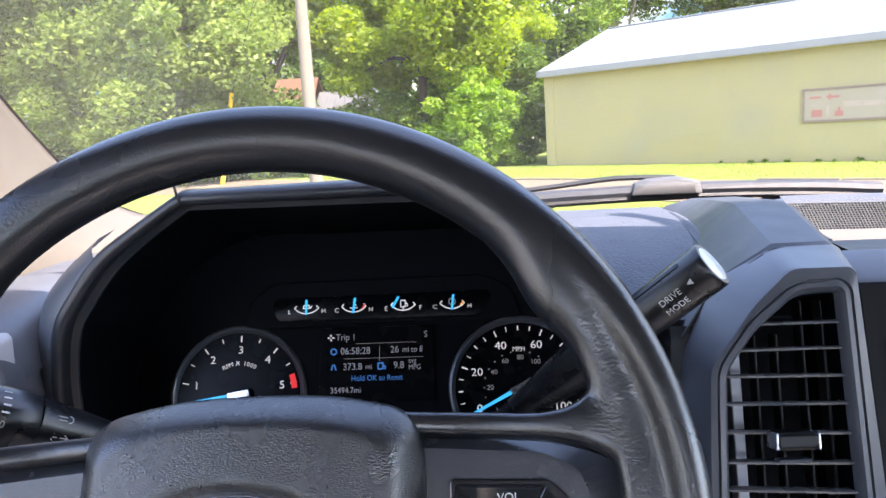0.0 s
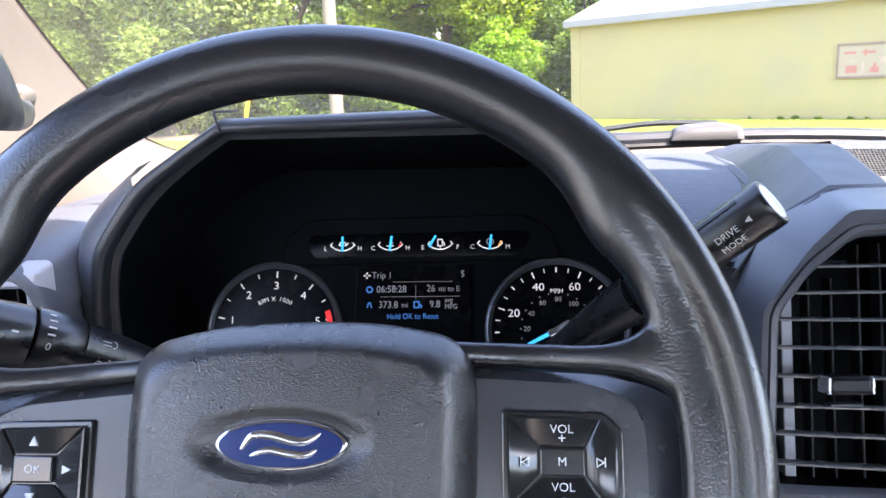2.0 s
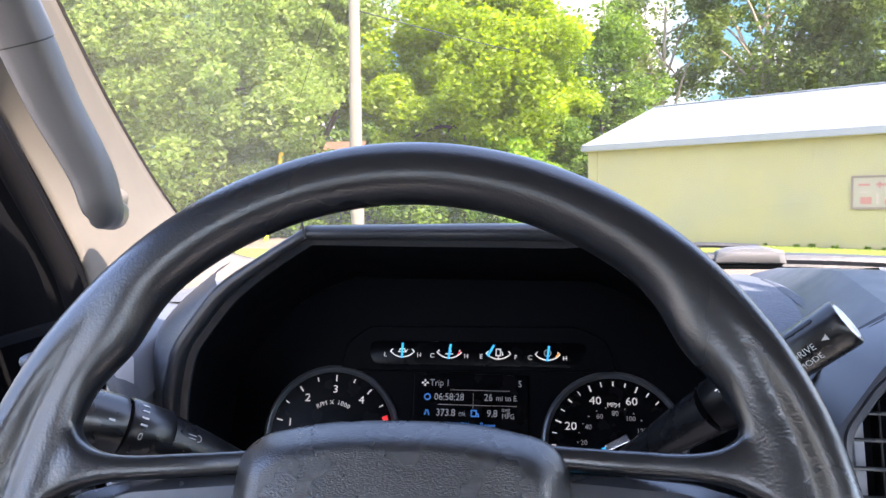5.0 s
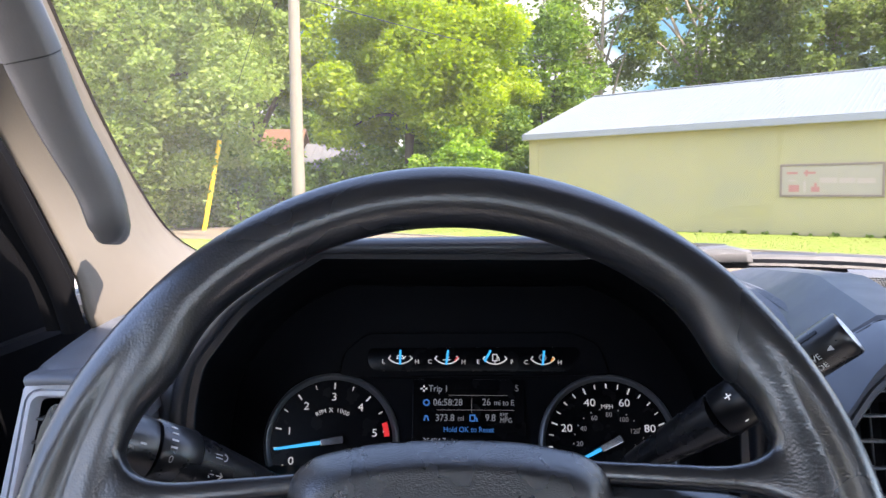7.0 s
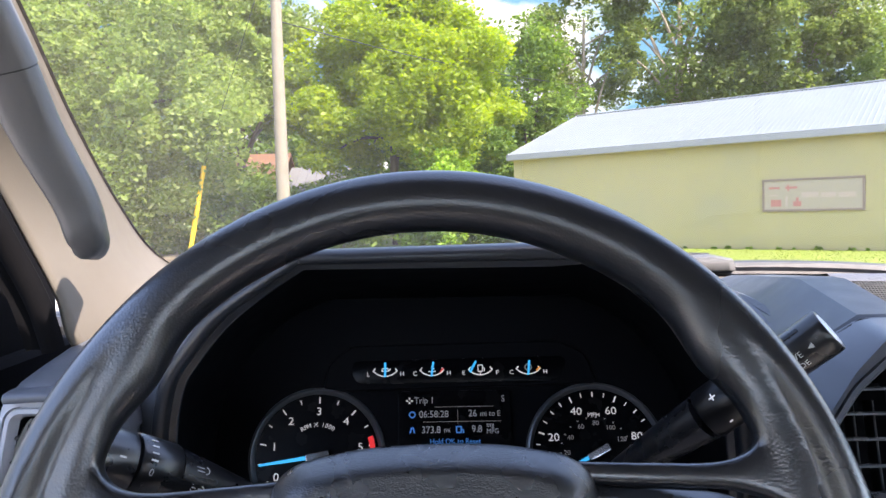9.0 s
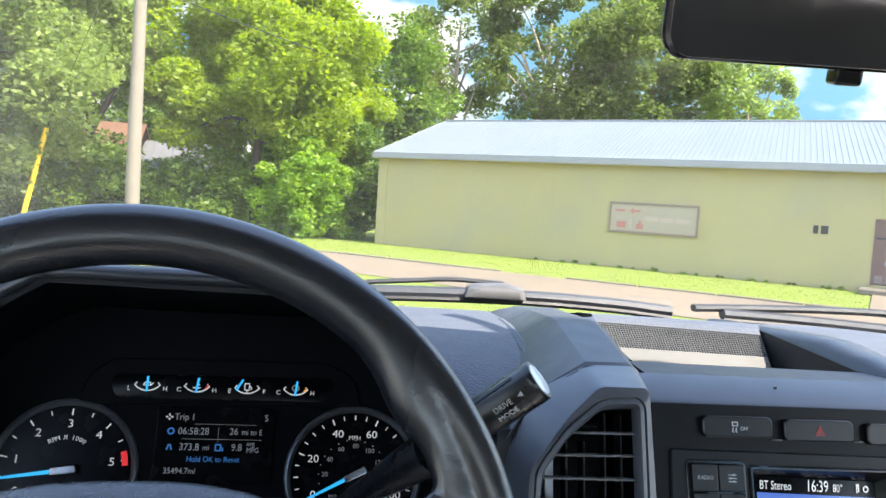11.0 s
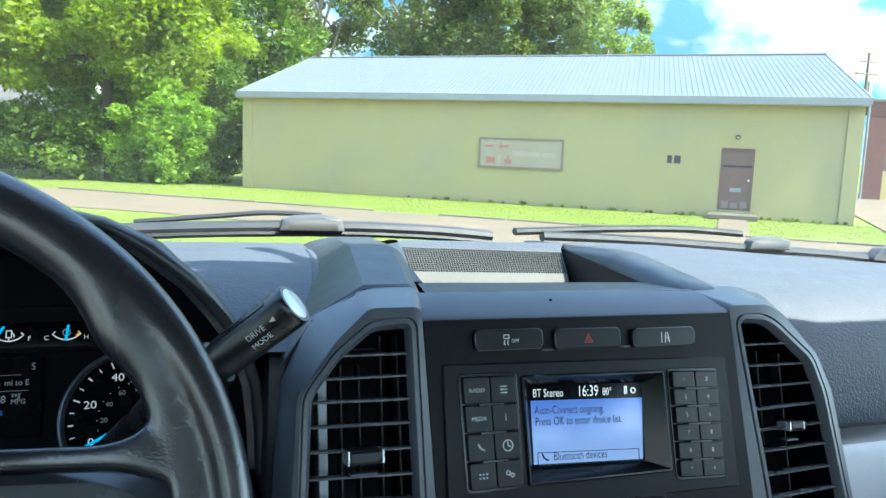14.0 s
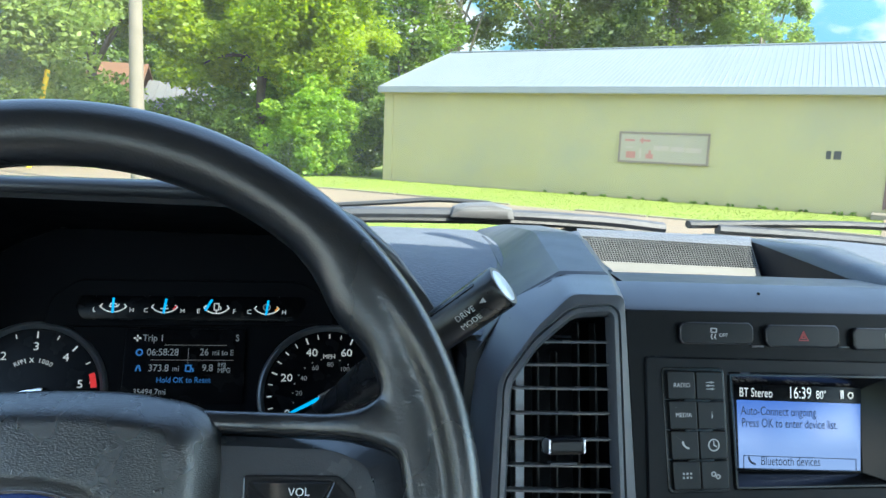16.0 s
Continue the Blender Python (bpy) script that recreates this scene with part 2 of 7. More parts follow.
WALLPAINT = mat("wall_paint", (0.362, 0.310, 0.148), 0.75, grain=0.03, bump=0.15, vary=0.06, size=1.2, stain=((0.315, 0.28, 0.16), 2.5))
ROOFMETAL = mat("roof_metal", (0.128, 0.143, 0.146), 0.5, vary=0.05, size=0.6, stain=((0.112, 0.127, 0.128), 1.5))
TRIMWHITE = mat("white_trim", (0.23, 0.24, 0.245), 0.5, vary=0.06, size=0.4)
DOORPAINT = mat("brown_door_paint", (0.15, 0.085, 0.072), 0.5, vary=0.15, size=0.3)
SIGNFACE = mat("sign_face", (0.34, 0.285, 0.205), 0.6, vary=0.08, size=0.4)
SIGNFRAME = mat("sign_frame", (0.22, 0.16, 0.12), 0.6, size=0.1)
FADEDBROWN = mat("faded_brown", (0.20, 0.155, 0.135), 0.6, vary=0.25, size=0.08)
GLOVEGREY = mat("glove_box_grey", (0.30, 0.315, 0.34), 0.4, grain=0.0014, bump=0.12, leather=True)
SIGNRED = mat("sign_red", (0.40, 0.165, 0.13), 0.6, vary=0.2)
SIGNFADE = mat("sign_faded", (0.40, 0.315, 0.25), 0.6)
IRON = mat("dark_iron", (0.035, 0.033, 0.03), 0.55)
ROAD = mat("road_surface", (0.172, 0.130, 0.084), 0.9, grain=0.03, bump=0.4, vary=0.14, size=0.5, stain=((0.142, 0.112, 0.078), 1.8))
# unseen lot, paled to bounce more light into the cab
LOT = mat("lot_surface", (0.36, 0.335, 0.29), 0.9, grain=0.02, bump=0.4, vary=0.15, size=0.6, stain=((0.30, 0.28, 0.25), 2.0))
KERB = mat("kerb_concrete", (0.15, 0.128, 0.095), 0.85, grain=0.02, bump=0.4, vary=0.2, size=0.3)
GROUND = mat("grass_ground", (0.145, 0.190, 0.021), 0.95, grain=0.08, bump=0.5, vary=0.2, size=0.35, stain=((0.175, 0.19, 0.05), 2.2))
BLADE = mat("grass_blade", (0.175, 0.225, 0.022), 0.7, vary=0.15, size=0.6, island=0.10)
BARK = mat("bark", (0.10, 0.078, 0.055), 0.9, grain=0.05, bump=0.8, vary=0.3, size=0.3)
BARKPALE = mat("pale_bark", (0.26, 0.21, 0.15), 0.9, grain=0.05, bump=0.8, vary=0.25, size=0.3)
POLEWOOD = mat("weathered_pole", (0.175, 0.145, 0.108), 0.85, grain=0.02, bump=0.4, vary=0.15, size=0.4)
YELLOW = mat("yellow_plastic", (0.80, 0.50, 0.01), 0.45, vary=0.06)
CABLE = mat("black_cable", (0.02, 0.02, 0.02), 0.6)
HOUSEWALL = mat("house_wall", (0.05, 0.052, 0.055), 0.8, size=0.5)
HOUSEROOF = mat("rust_roof", (0.135, 0.062, 0.026), 0.7, size=0.5, vary=0.2)
HOUSEROOFPALE = mat("pale_roof", (0.125, 0.12, 0.112), 0.6, size=0.6)
BRICK = mat("dark_brick", (0.115, 0.056, 0.046), 0.85, size=0.4, vary=0.2, each=0.25)
MORTAR = mat("brick_mortar", (0.12, 0.085, 0.07), 0.9, size=0.3)
LEAF_A = leaf_mat("leaf_warm", (0.23, 0.31, 0.04), (0.36, 0.43, 0.06), 0.6)
# olive leaves, paled and greyed to put windscreen haze into the colour
LEAF_B = leaf_mat("leaf_olive_hazed", (0.215, 0.285, 0.080), (0.34, 0.40, 0.13), 0.6)
LEAF_E = leaf_mat("leaf_dark_olive", (0.125, 0.170, 0.045), (0.24, 0.29, 0.08), 0.5)
LEAF_C = leaf_mat("leaf_deep", (0.11, 0.18, 0.034), (0.24, 0.33, 0.06), 0.45)
LEAF_D = leaf_mat("leaf_bush", (0.20, 0.33, 0.045), (0.38, 0.50, 0.08), 0.5)


# ---- building helpers ----
def part(name, bm, material, parent=None, label="", m=None, angle=40):
    """Links a bmesh as one mesh object under a thing or a part."""
    bmesh.ops.recalc_face_normals(bm, faces=bm.faces)
    me = bpy.data.meshes.new(name)
    bm.to_mesh(me)
    bm.free()
    me.materials.append(material)
    me.polygons.foreach_set("use_smooth", [True] * len(me.polygons))
    me.set_sharp_from_angle(angle=radians(angle))
    ob = new(name, me)
    ob.parent = parent
    if m is not None:
        ob.matrix_basis = m
    return tagged(ob, label)


def piece(name, mesh, parent, m):
    ob = new(name, mesh)
    ob.parent = parent
    ob.matrix_basis = m
    return ob


def thing(name, label, category, m=None, group="", kind=""):
    ob = new(name)
    ob.empty_display_size = 0.02
    if m is not None:
        ob.matrix_basis = m
    return tagged(ob, label, category, group, kind)


def frame_at(o, up):
    """A frame whose x points right, y along up and z towards the driver."""
    u = Vector(up).normalized()
    x = Vector((1, 0, 0))
    n = x.cross(u)
    return Matrix(((x.x, u.x, n.x, o[0]), (x.y, u.y, n.y, o[1]), (x.z, u.z, n.z, o[2]), (0, 0, 0, 1)))


def mm(pts):
    return [(a * 0.001, b * 0.001) for a, b in pts]


def area(p):
    return sum(p[i][0] * p[(i + 1) % len(p)][1] - p[(i + 1) % len(p)][0] * p[i][1] for i in range(len(p))) / 2


def rounded(pts, r, n=4):
    """A polygon with its corners rounded by about r."""
    out = []
    for i, p in enumerate(pts):
        a, b = Vector(pts[i - 1]), Vector(pts[(i + 1) % len(pts)])
        p = Vector(p)
        da, db = a - p, b - p
        k = min(r, da.length * 0.48, db.length * 0.48)
        s, e = p + da.normalized() * k, p + db.normalized() * k
        for j in range(n + 1):
            t = j / n
            q = s * (1 - t) ** 2 + p * 2 * t * (1 - t) + e * t * t
            out.append((q.x, q.y))
    return out


def rrect(w, h, r, cx=0.0, cy=0.0, n=4):
    x, y = w / 2, h / 2
    return rounded([(cx - x, cy - y), (cx + x, cy - y), (cx + x, cy + y), (cx - x, cy + y)], r, n)


def oval(a, b, n=48, cx=0.0, cy=0.0):
    return [(cx + a * math.cos(2 * math.pi * i / n), cy + b * math.sin(2 * math.pi * i / n)) for i in range(n)]


def inset(p, d):
    """A polygon moved inwards by d."""
    if area(p) < 0:
        p = p[::-1]
    out, n = [], len(p)
    for i in range(n):
        a, b, c = Vector(p[i - 1]), Vector(p[i]), Vector(p[(i + 1) % n])
        e, f = (b - a), (c - b)
        e = e.normalized() if e.length > 1e-9 else f.normalized()
        f = f.normalized() if f.length > 1e-9 else e
        na, nb = Vector((-e.y, e.x)), Vector((-f.y, f.x))
        s = na + nb
        s = s.normalized() if s.length > 1e-6 else na
        k = d / max(0.45, s.dot(na))
        out.append((b.x + s.x * k, b.y + s.y * k))
    return out


def loft(bm, rings, closed=True, caps=(True, True)):
    vs = [[bm.verts.new(p) for p in r] for r in rings]
    n = len(vs[0])
    for a, b in zip(vs, vs[1:]):
        for i in range(n if closed else n - 1):
            j = (i + 1) % n
            bm.faces.new((a[i], a[j], b[j], b[i]))
    if closed and caps[0]:
        bm.faces.new(vs[0][::-1])
    if closed and caps[1]:
        bm.faces.new(vs[-1])
    return vs


def slab(bm, outline, z0, z1, bev=0.0008, seg=2, bottom=True):
    """A plate with the given outline between two heights, its upper edge rounded."""
    if area(outline) < 0:
        outline = outline[::-1]
    rings = [[(x, y, z0) for x, y in outline]]
    for k in range(seg + 1):
        a = math.pi / 2 * k / seg
        o = inset(outline, bev * (1 - math.cos(a))) if k else outline
        rings.append([(x, y, z1 - bev + bev * math.sin(a)) for x, y in o])
    if bev > 0.0003:
        rings.append([(x, y, z1) for x, y in inset(outline, bev * 1.06)])
    loft(bm, rings, caps=(bottom, True))


def ring_slab(bm, outer, inner, z0, z1, bev=0.0008):
    """A frame between two outlines with as many points each."""
    if area(outer) < 0:
        outer = outer[::-1]
    if area(inner) < 0:
        inner = inner[::-1]
    o2, i2 = inset(outer, bev), inset(inner, -bev)
    rings = [[(x, y, z0) for x, y in outer], [(x, y, z1 - bev) for x, y in outer], [(x, y, z1) for x, y in o2],
             [(x, y, z1) for x, y in i2], [(x, y, z1 - bev) for x, y in inner], [(x, y, z0) for x, y in inner]]
    rings.append(rings[0])
    vs = [[bm.verts.new(p) for p in r] for r in rings[:-1]]
    vs.append(vs[0])
    n = len(outer)
    for a, b in zip(vs, vs[1:]):
        for i in range(n):
            j = (i + 1) % n
            bm.faces.new((a[i], a[j], b[j], b[i]))


def box(bm, lo, hi, bev=0.0):
    x0, y0, z0 = lo
    x1, y1, z1 = hi
    if bev:
        rings = []
        for z, d in ((z0, bev), (z0 + bev, 0), (z1 - bev, 0), (z1, bev)):
            rings.append([(x0 + d, y0 + d, z), (x1 - d, y0 + d, z), (x1 - d, y1 - d, z), (x0 + d, y1 - d, z)])
        loft(bm, rings)
    else:
        loft(bm, [[(x0, y0, z), (x1, y0, z), (x1, y1, z), (x0, y1, z)] for z in (z0, z1)])


def tube(bm, path, radius, n=12, squash=1.0, caps=(True, True), up=(0, 0, 1)):
    """A round bar along a path; radius is one number or one for each point."""
    pts = [Vector(p) for p in path]
    rad = radius if isinstance(radius, (list, tuple)) else [radius] * len(pts)
    rings = []
    s = None
    for i, p in enumerate(pts):
        d = (pts[min(i + 1, len(pts) - 1)] - pts[max(i - 1, 0)]).normalized()
        if s is None:
            s = d.cross(Vector(up))
            if s.length < 0.2:
                s = d.cross(Vector((1, 0, 0)))
        s = (s - d * s.dot(d)).normalized()
        u = s.cross(d)
        rings.append([p + s * (rad[i] * math.cos(2 * math.pi * k / n)) + u * (rad[i] * squash * math.sin(2 * math.pi * k / n)) for k in range(n)])
    loft(bm, rings, caps=caps)


def smooth_path(pts, n=6):
    """Points of a smooth curve through the given ones."""
    p = [Vector(a) for a in pts]
    p = [p[0] * 2 - p[1]] + p + [p[-1] * 2 - p[-2]]
    out = []
    for i in range(1, len(p) - 2):
        a, b, c, d = p[i - 1:i + 3]
        for j in range(n):
            t = j / n
            out.append(0.5 * (2 * b + (c - a) * t + (2 * a - 5 * b + 4 * c - d) * t * t + (3 * b - a - 3 * c + d) * t ** 3))
    out.append(p[-2])
    return out


def grid(bm, rows):
    vs = [[bm.verts.new(p) for p in r] for r in rows]
    for a, b in zip(vs, vs[1:]):
        for i in range(len(a) - 1):
            bm.faces.new((a[i], a[i + 1], b[i + 1], b[i]))
    return vs


def text(name, body, size, material, parent, x, y, z=0.0, align="CENTER", turn=0.0, wide=1.0, m=None):
    c = bpy.data.curves.new(name, "FONT")
    c.body, c.size, c.align_x, c.align_y, c.resolution_u = body, size, align, "CENTER", 3
    tmp = bpy.data.objects.new(name, c)
    me = bpy.data.meshes.new_from_object(tmp)
    bpy.data.objects.remove(tmp)
    me.materials.clear()
    me.materials.append(material)
    ob = new(name, me)
    ob.parent = parent
    ob.matrix_basis = m if m is not None else Matrix.Translation((x, y, z)) @ Matrix.Rotation(turn, 4, "Z") @ Matrix.Diagonal((wide, 1, 1, 1))
    return ob


def strokes(name, lines, width, material, parent, z=0.0, th=0.0003, m=None):
    """Thin raised bars along polylines of (x, y) points: a small drawn sign."""
    bm = bmesh.new()
    for ln in lines:
        for a, b in zip(ln, ln[1:]):
            a, b = Vector(a), Vector(b)
            d = (b - a)
            if d.length < 1e-7:
                continue
            d = d.normalized()
            s = Vector((-d.y, d.x)) * width / 2
            e = d * width * 0.3
            q = [a - e - s, b + e - s, b + e + s, a - e + s]
            loft(bm, [[(p.x, p.y, z) for p in q], [(p.x, p.y, z + th) for p in q]])
    return part(name, bm, material, parent, m=m)


def arc(cx, cy, r, a0, a1, n=16):
    return [(cx + r * math.cos(radians(a0 + (a1 - a0) * i / n)), cy + r * math.sin(radians(a0 + (a1 - a0) * i / n))) for i in range(n + 1)]


WHEEL = frame_at((-0.0178, 0.3184, 1.7646), (0, math.sin(radians(22.8)), math.cos(radians(22.8))))
CLUSTER = frame_at((0, 0.654, 1.78), (0, 0.42, 1))
STACK = frame_at((0.45, 0.4552, 1.78), (0, 0.27, 1))
OUTSIDE = Matrix.Translation((0, 0, 0.1)) @ Matrix.Rotation(radians(-1.0), 4, "Y")


# ---- the cab: windscreen, pillars, doors, roof ----
MIDX = 0.515


def flip(p):
    return (2 * MIDX - p[0], p[1], p[2])


GLASS_EDGE = [(-0.24, 0.885, 1.838), (-0.285, 0.85, 1.850), (-0.315, 0.80, 1.88), (-0.325, 0.74, 1.93), (-0.318, 0.64, 2.0), (-0.302, 0.52, 2.085), (-0.285, 0.36, 2.19), (-0.265, 0.22, 2.265)]
DOOR_EDGE = [(-0.300, 0.66, 1.79), (-0.306, 0.60, 1.82), (-0.312, 0.59, 1.86), (-0.325, 0.575, 1.905), (-0.334, 0.555, 1.945), (-0.345, 0.52, 2.0), (-0.35, 0.40, 2.10), (-0.345, 0.24, 2.2)]
DOOR_EDGE = [DOOR_EDGE[0]] + [tuple(p) for p in smooth_path(DOOR_EDGE[1:], 1)]

wind = thing("window_1", "clear raked windscreen with a black dotted border", "windscreen", kind="structure")
bm = bmesh.new()
left = [Vector(p) for p in GLASS_EDGE]
rows = []
for p in left:
    q = Vector(flip(p))
    rows.append([p.lerp(q, t) + Vector((0, 0.10 * (4 * t * (1 - t)) * (0.6 if p.z > 2.1 else 1), 0)) for t in np.linspace(0, 1, 13)])
rows = rows[1:]
low = [Vector((p.x, p.y + 0.06, p.z - 0.06)) for p in rows[0]]
grid(bm, [low] + rows)
pane = part("pane", bm, GLASS, wind)
if pane.data.polygons[0].normal.y > 0:
    pane.data.flip_normals()
pane.visible_shadow = False
for side in (1, -1):
    bm = bmesh.new()
    e = [Vector(p) for p in GLASS_EDGE]
    inn = [p + Vector((0.0025, 0.0015, 0.001)) for p in e]
    a, b = [p + Vector((-0.01, 0.004, 0)) for p in e], inn
    if side < 0:
        a, b = [Vector(flip(p)) for p in a], [Vector(flip(p)) for p in b]
    sa, sb = smooth_path(a, 4), smooth_path(b, 4)
    grid(bm, [sa, sb])
    part("border", bm, FRIT, wind, "black border of the glass")
    # little dots fading out from the border
    bm = bmesh.new()
    for row in range(3):
        for i in range(10, len(sb) - 1):
            for k in (0.0, 0.5):
                p = sb[i].lerp(sb[min(i + 1, len(sb) - 1)], k) + Vector(((0.0022 + 0.0022 * row) * side, 0.001, 0.0))
                r = 0.0009 - 0.0002 * row
                u = (sb[i + 1] - sb[i]).normalized() * r
                bm.faces.new([bm.verts.new(p + u), bm.verts.new(p + Vector((r * side, 0, 0))), bm.verts.new(p - u), bm.verts.new(p - Vector((r * side, 0, 0)))])
    part("dots", bm, FRIT, wind)
    bm = bmesh.new()
    tube(bm, smooth_path([p + Vector((-0.006 * side, -0.004, 0)) for p in (a if side > 0 else a)], 4), 0.003, 8)
    part("seal", bm, RUBBER, wind, "black rubber glass seal")

for side in (1, -1):
    pil = thing("pillar_trim", "cream textured trim on the windscreen pillar", "pillar", group="windscreen pillars", kind="structure")
    g = smooth_path([Vector(p) + Vector((-0.0015, 0.0, 0)) for p in GLASS_EDGE], 4)
    d = smooth_path(DOOR_EDGE, 4)
    n = min(len(g), len(d))
    rows = []
    for t in np.linspace(0, 1, 17):
        r = []
        for i in range(n):
            p = Vector(g[i]).lerp(Vector(d[i]), t)
            b = sum(min(u / 0.44, (1 - u) / 0.56) for u in (max(0.0, t - 0.05), t, min(1.0, t + 0.05))) / 3 if 0 < t < 1 else 0.0
            p += Vector((0.014, -0.034, 0.002)) * b
            r.append(p if side > 0 else Vector(flip(p)))
        rows.append(r)
    bm = bmesh.new()
    grid(bm, rows)
    ob = part("trim_panel", bm, BEIGE, pil)
    md = ob.modifiers.new("thick", "SOLIDIFY")
    md.thickness, md.offset = 0.004, 0.0

hand = thing("grab_handle", "grey moulded grab handle on the cream pillar", "handle")
axis = [p + Vector((0.000, 0, 0)) for p in smooth_path([(-0.262, 0.545, 1.905), (-0.247, 0.507, 1.909), (-0.250, 0.497, 1.935), (-0.2655, 0.483, 1.978), (-0.276, 0.462, 2.028), (-0.286, 0.437, 2.075), (-0.292, 0.41, 2.118), (-0.286, 0.395, 2.15), (-0.305, 0.42, 2.165)], 10)]


def bar(bm, pts, w, th):
    rings = []
    for i, p in enumerate(pts):
        dirn = (Vector(pts[min(i + 1, len(pts) - 1)]) - Vector(pts[max(0, i - 1)])).normalized()
        s = dirn.cross(Vector((0, -1, 0.15))).normalized()
        u = s.cross(dirn)
        wi = w[0] + (w[1] - w[0]) * i / max(1, len(pts) - 1)
        o = rrect(wi, th, th * 0.42, n=3)
        rings.append([Vector(p) + s * a + u * b for a, b in o])
    loft(bm, rings)


bm = bmesh.new()
seam0 = axis[37]
seam1 = seam0 + (axis[38] - axis[37]).normalized() * 0.0013
bar(bm, axis[:38], (0.021, 0.033), 0.023)
part("grip", bm, HANDLEGREY, hand)
bm = bmesh.new()
bar(bm, [seam1] + axis[38:], (0.0345, 0.040), 0.0255)
part("end_cap", bm, HANDLEGREY, hand, "upper cap with a fine seam")
bm = bmesh.new()
bar(bm, [seam0, seam1], (0.032, 0.032), 0.022)
part("seam", bm, RUBBER, hand)
bm = bmesh.new()
bar(bm, [(-0.278, 0.575, 1.913), (-0.262, 0.535, 1.911)], (0.024, 0.024), 0.02)
part("mount", bm, BEIGE, hand)

door1 = thing("door_1", "black driver door with its window open to the light", "car door", kind="structure")
bm = bmesh.new()
grid(bm, [smooth_path([(x - 0.006, y - 0.004, z) for x, y, z in DOOR_EDGE[1:]], 4), smooth_path([(x - 0.030, y - 0.015, z) for x, y, z in DOOR_EDGE[1:]], 4), smooth_path([(x - 0.05, y + 0.03, z) for x, y, z in DOOR_EDGE[1:]], 4)])
part("seal", bm, SEALBLACK, door1, "black rubber door seal")
bm = bmesh.new()
tube(bm, smooth_path([(x - 0.012, y - 0.008, z) for x, y, z in DOOR_EDGE[1:]], 4), 0.009, 10)
part("seal_bead", bm, SEALBLACK, door1)
bm = bmesh.new()
loft(bm, [[(-0.50, 0.86, 1.70), (-0.50, 0.83, 2.02), (-0.50, 0.62, 2.20), (-0.50, 0.54, 1.95), (-0.50, 0.52, 1.70)], [(-0.44, 0.84, 1.70), (-0.43, 0.81, 2.00), (-0.42, 0.62, 2.18), (-0.42, 0.56, 1.95), (-0.43, 0.54, 1.70)]])
part("corner_panel", bm, SEALBLACK, door1, "black plastic mirror corner panel")
bm = bmesh.new()
box(bm, (-0.56, -0.75, 0.75), (-0.44, 0.70, 1.72), 0.012)
part("panel", bm, CABGREY, door1, "grey moulded door panel")
bm = bmesh.new()
box(bm, (-0.44, 0.42, 1.10), (-0.415, 1.05, 1.79), 0.006)
part("front_panel", bm, SEALBLACK, door1)
bm = bmesh.new()
box(bm, (-0.50, -0.75, 2.23), (-0.44, 0.34, 2.29), 0.01)
part("upper_frame", bm, DARKPLASTIC, door1)
bm = bmesh.new()
box(bm, (-0.50, -0.83, 1.78), (-0.42, -0.75, 2.27), 0.01)
part("rear_frame", bm, DARKPLASTIC, door1)
door2 = thing("door_2", "black passenger door with its window clear", "car door", kind="structure")
bm = bmesh.new()
box(bm, (1.41, -0.75, 0.75), (1.53, 0.70, 1.72), 0.012)
part("panel", bm, CABGREY, door2, "grey moulded door panel")
bm = bmesh.new()
box(bm, (1.41, -0.75, 2.23), (1.47, 0.34, 2.29), 0.01)
part("upper_frame", bm, DARKPLASTIC, door2)
bm = bmesh.new()
box(bm, (1.39, -0.83, 1.76), (1.47, -0.75, 2.27), 0.01)
part("rear_frame", bm, DARKPLASTIC, door2)
ceil = thing("ceiling", "pale grey cloth headliner of the cab", "headliner", kind="structure")
bm = bmesh.new()
grid(bm, [[(x, y, 2.275 + 0.03 * math.sin(math.pi * (x + 0.5) / 1.97) - (0.012 if y > 0.2 else 0)) for x in np.linspace(-0.5, 1.47, 12)] for y in (0.235, 0.1, -0.3, -0.8, -1.3, -1.75)])
ob = part("headliner", bm, HEADLINER, ceil)
md = ob.modifiers.new("thick", "SOLIDIFY")
md.thickness = 0.03
# header added out of view to block sun from the dash top
bm = bmesh.new()
ease = lambda a, b, x: (lambda t: t * t * (3 - 2 * t))(max(0.0, min(1.0, (x - a) / (b - a))))
rows = [[], [], []]
for x in np.linspace(-0.5, 1.47, 40):
    # unseen edge, drawn further down in the middle to shade dash and mirror
    c = ease(0.12, 0.30, x) * (1 - ease(0.62, 0.80, x))
    ye, ze = 0.375 + 0.11 * c - 0.07 * ease(0.80, 0.95, x), 2.187 - 0.04 * c
    rows[0].append((x, 0.20, 2.285))
    rows[1].append((x, 0.10 + ye / 2, 1.1425 + ze / 2 + 0.004))
    rows[2].append((x, ye, ze))
grid(bm, rows)
ob = part("header_trim", bm, HEADLINER, ceil)
md = ob.modifiers.new("thick", "SOLIDIFY")
md.thickness = 0.008
# unseen closing walls; depth and openings chosen for the light they admit
wall = thing("wall_rear", "unseen grey rear cab walls, openings placed to let light in", "wall", kind="structure")
BACK = -1.70
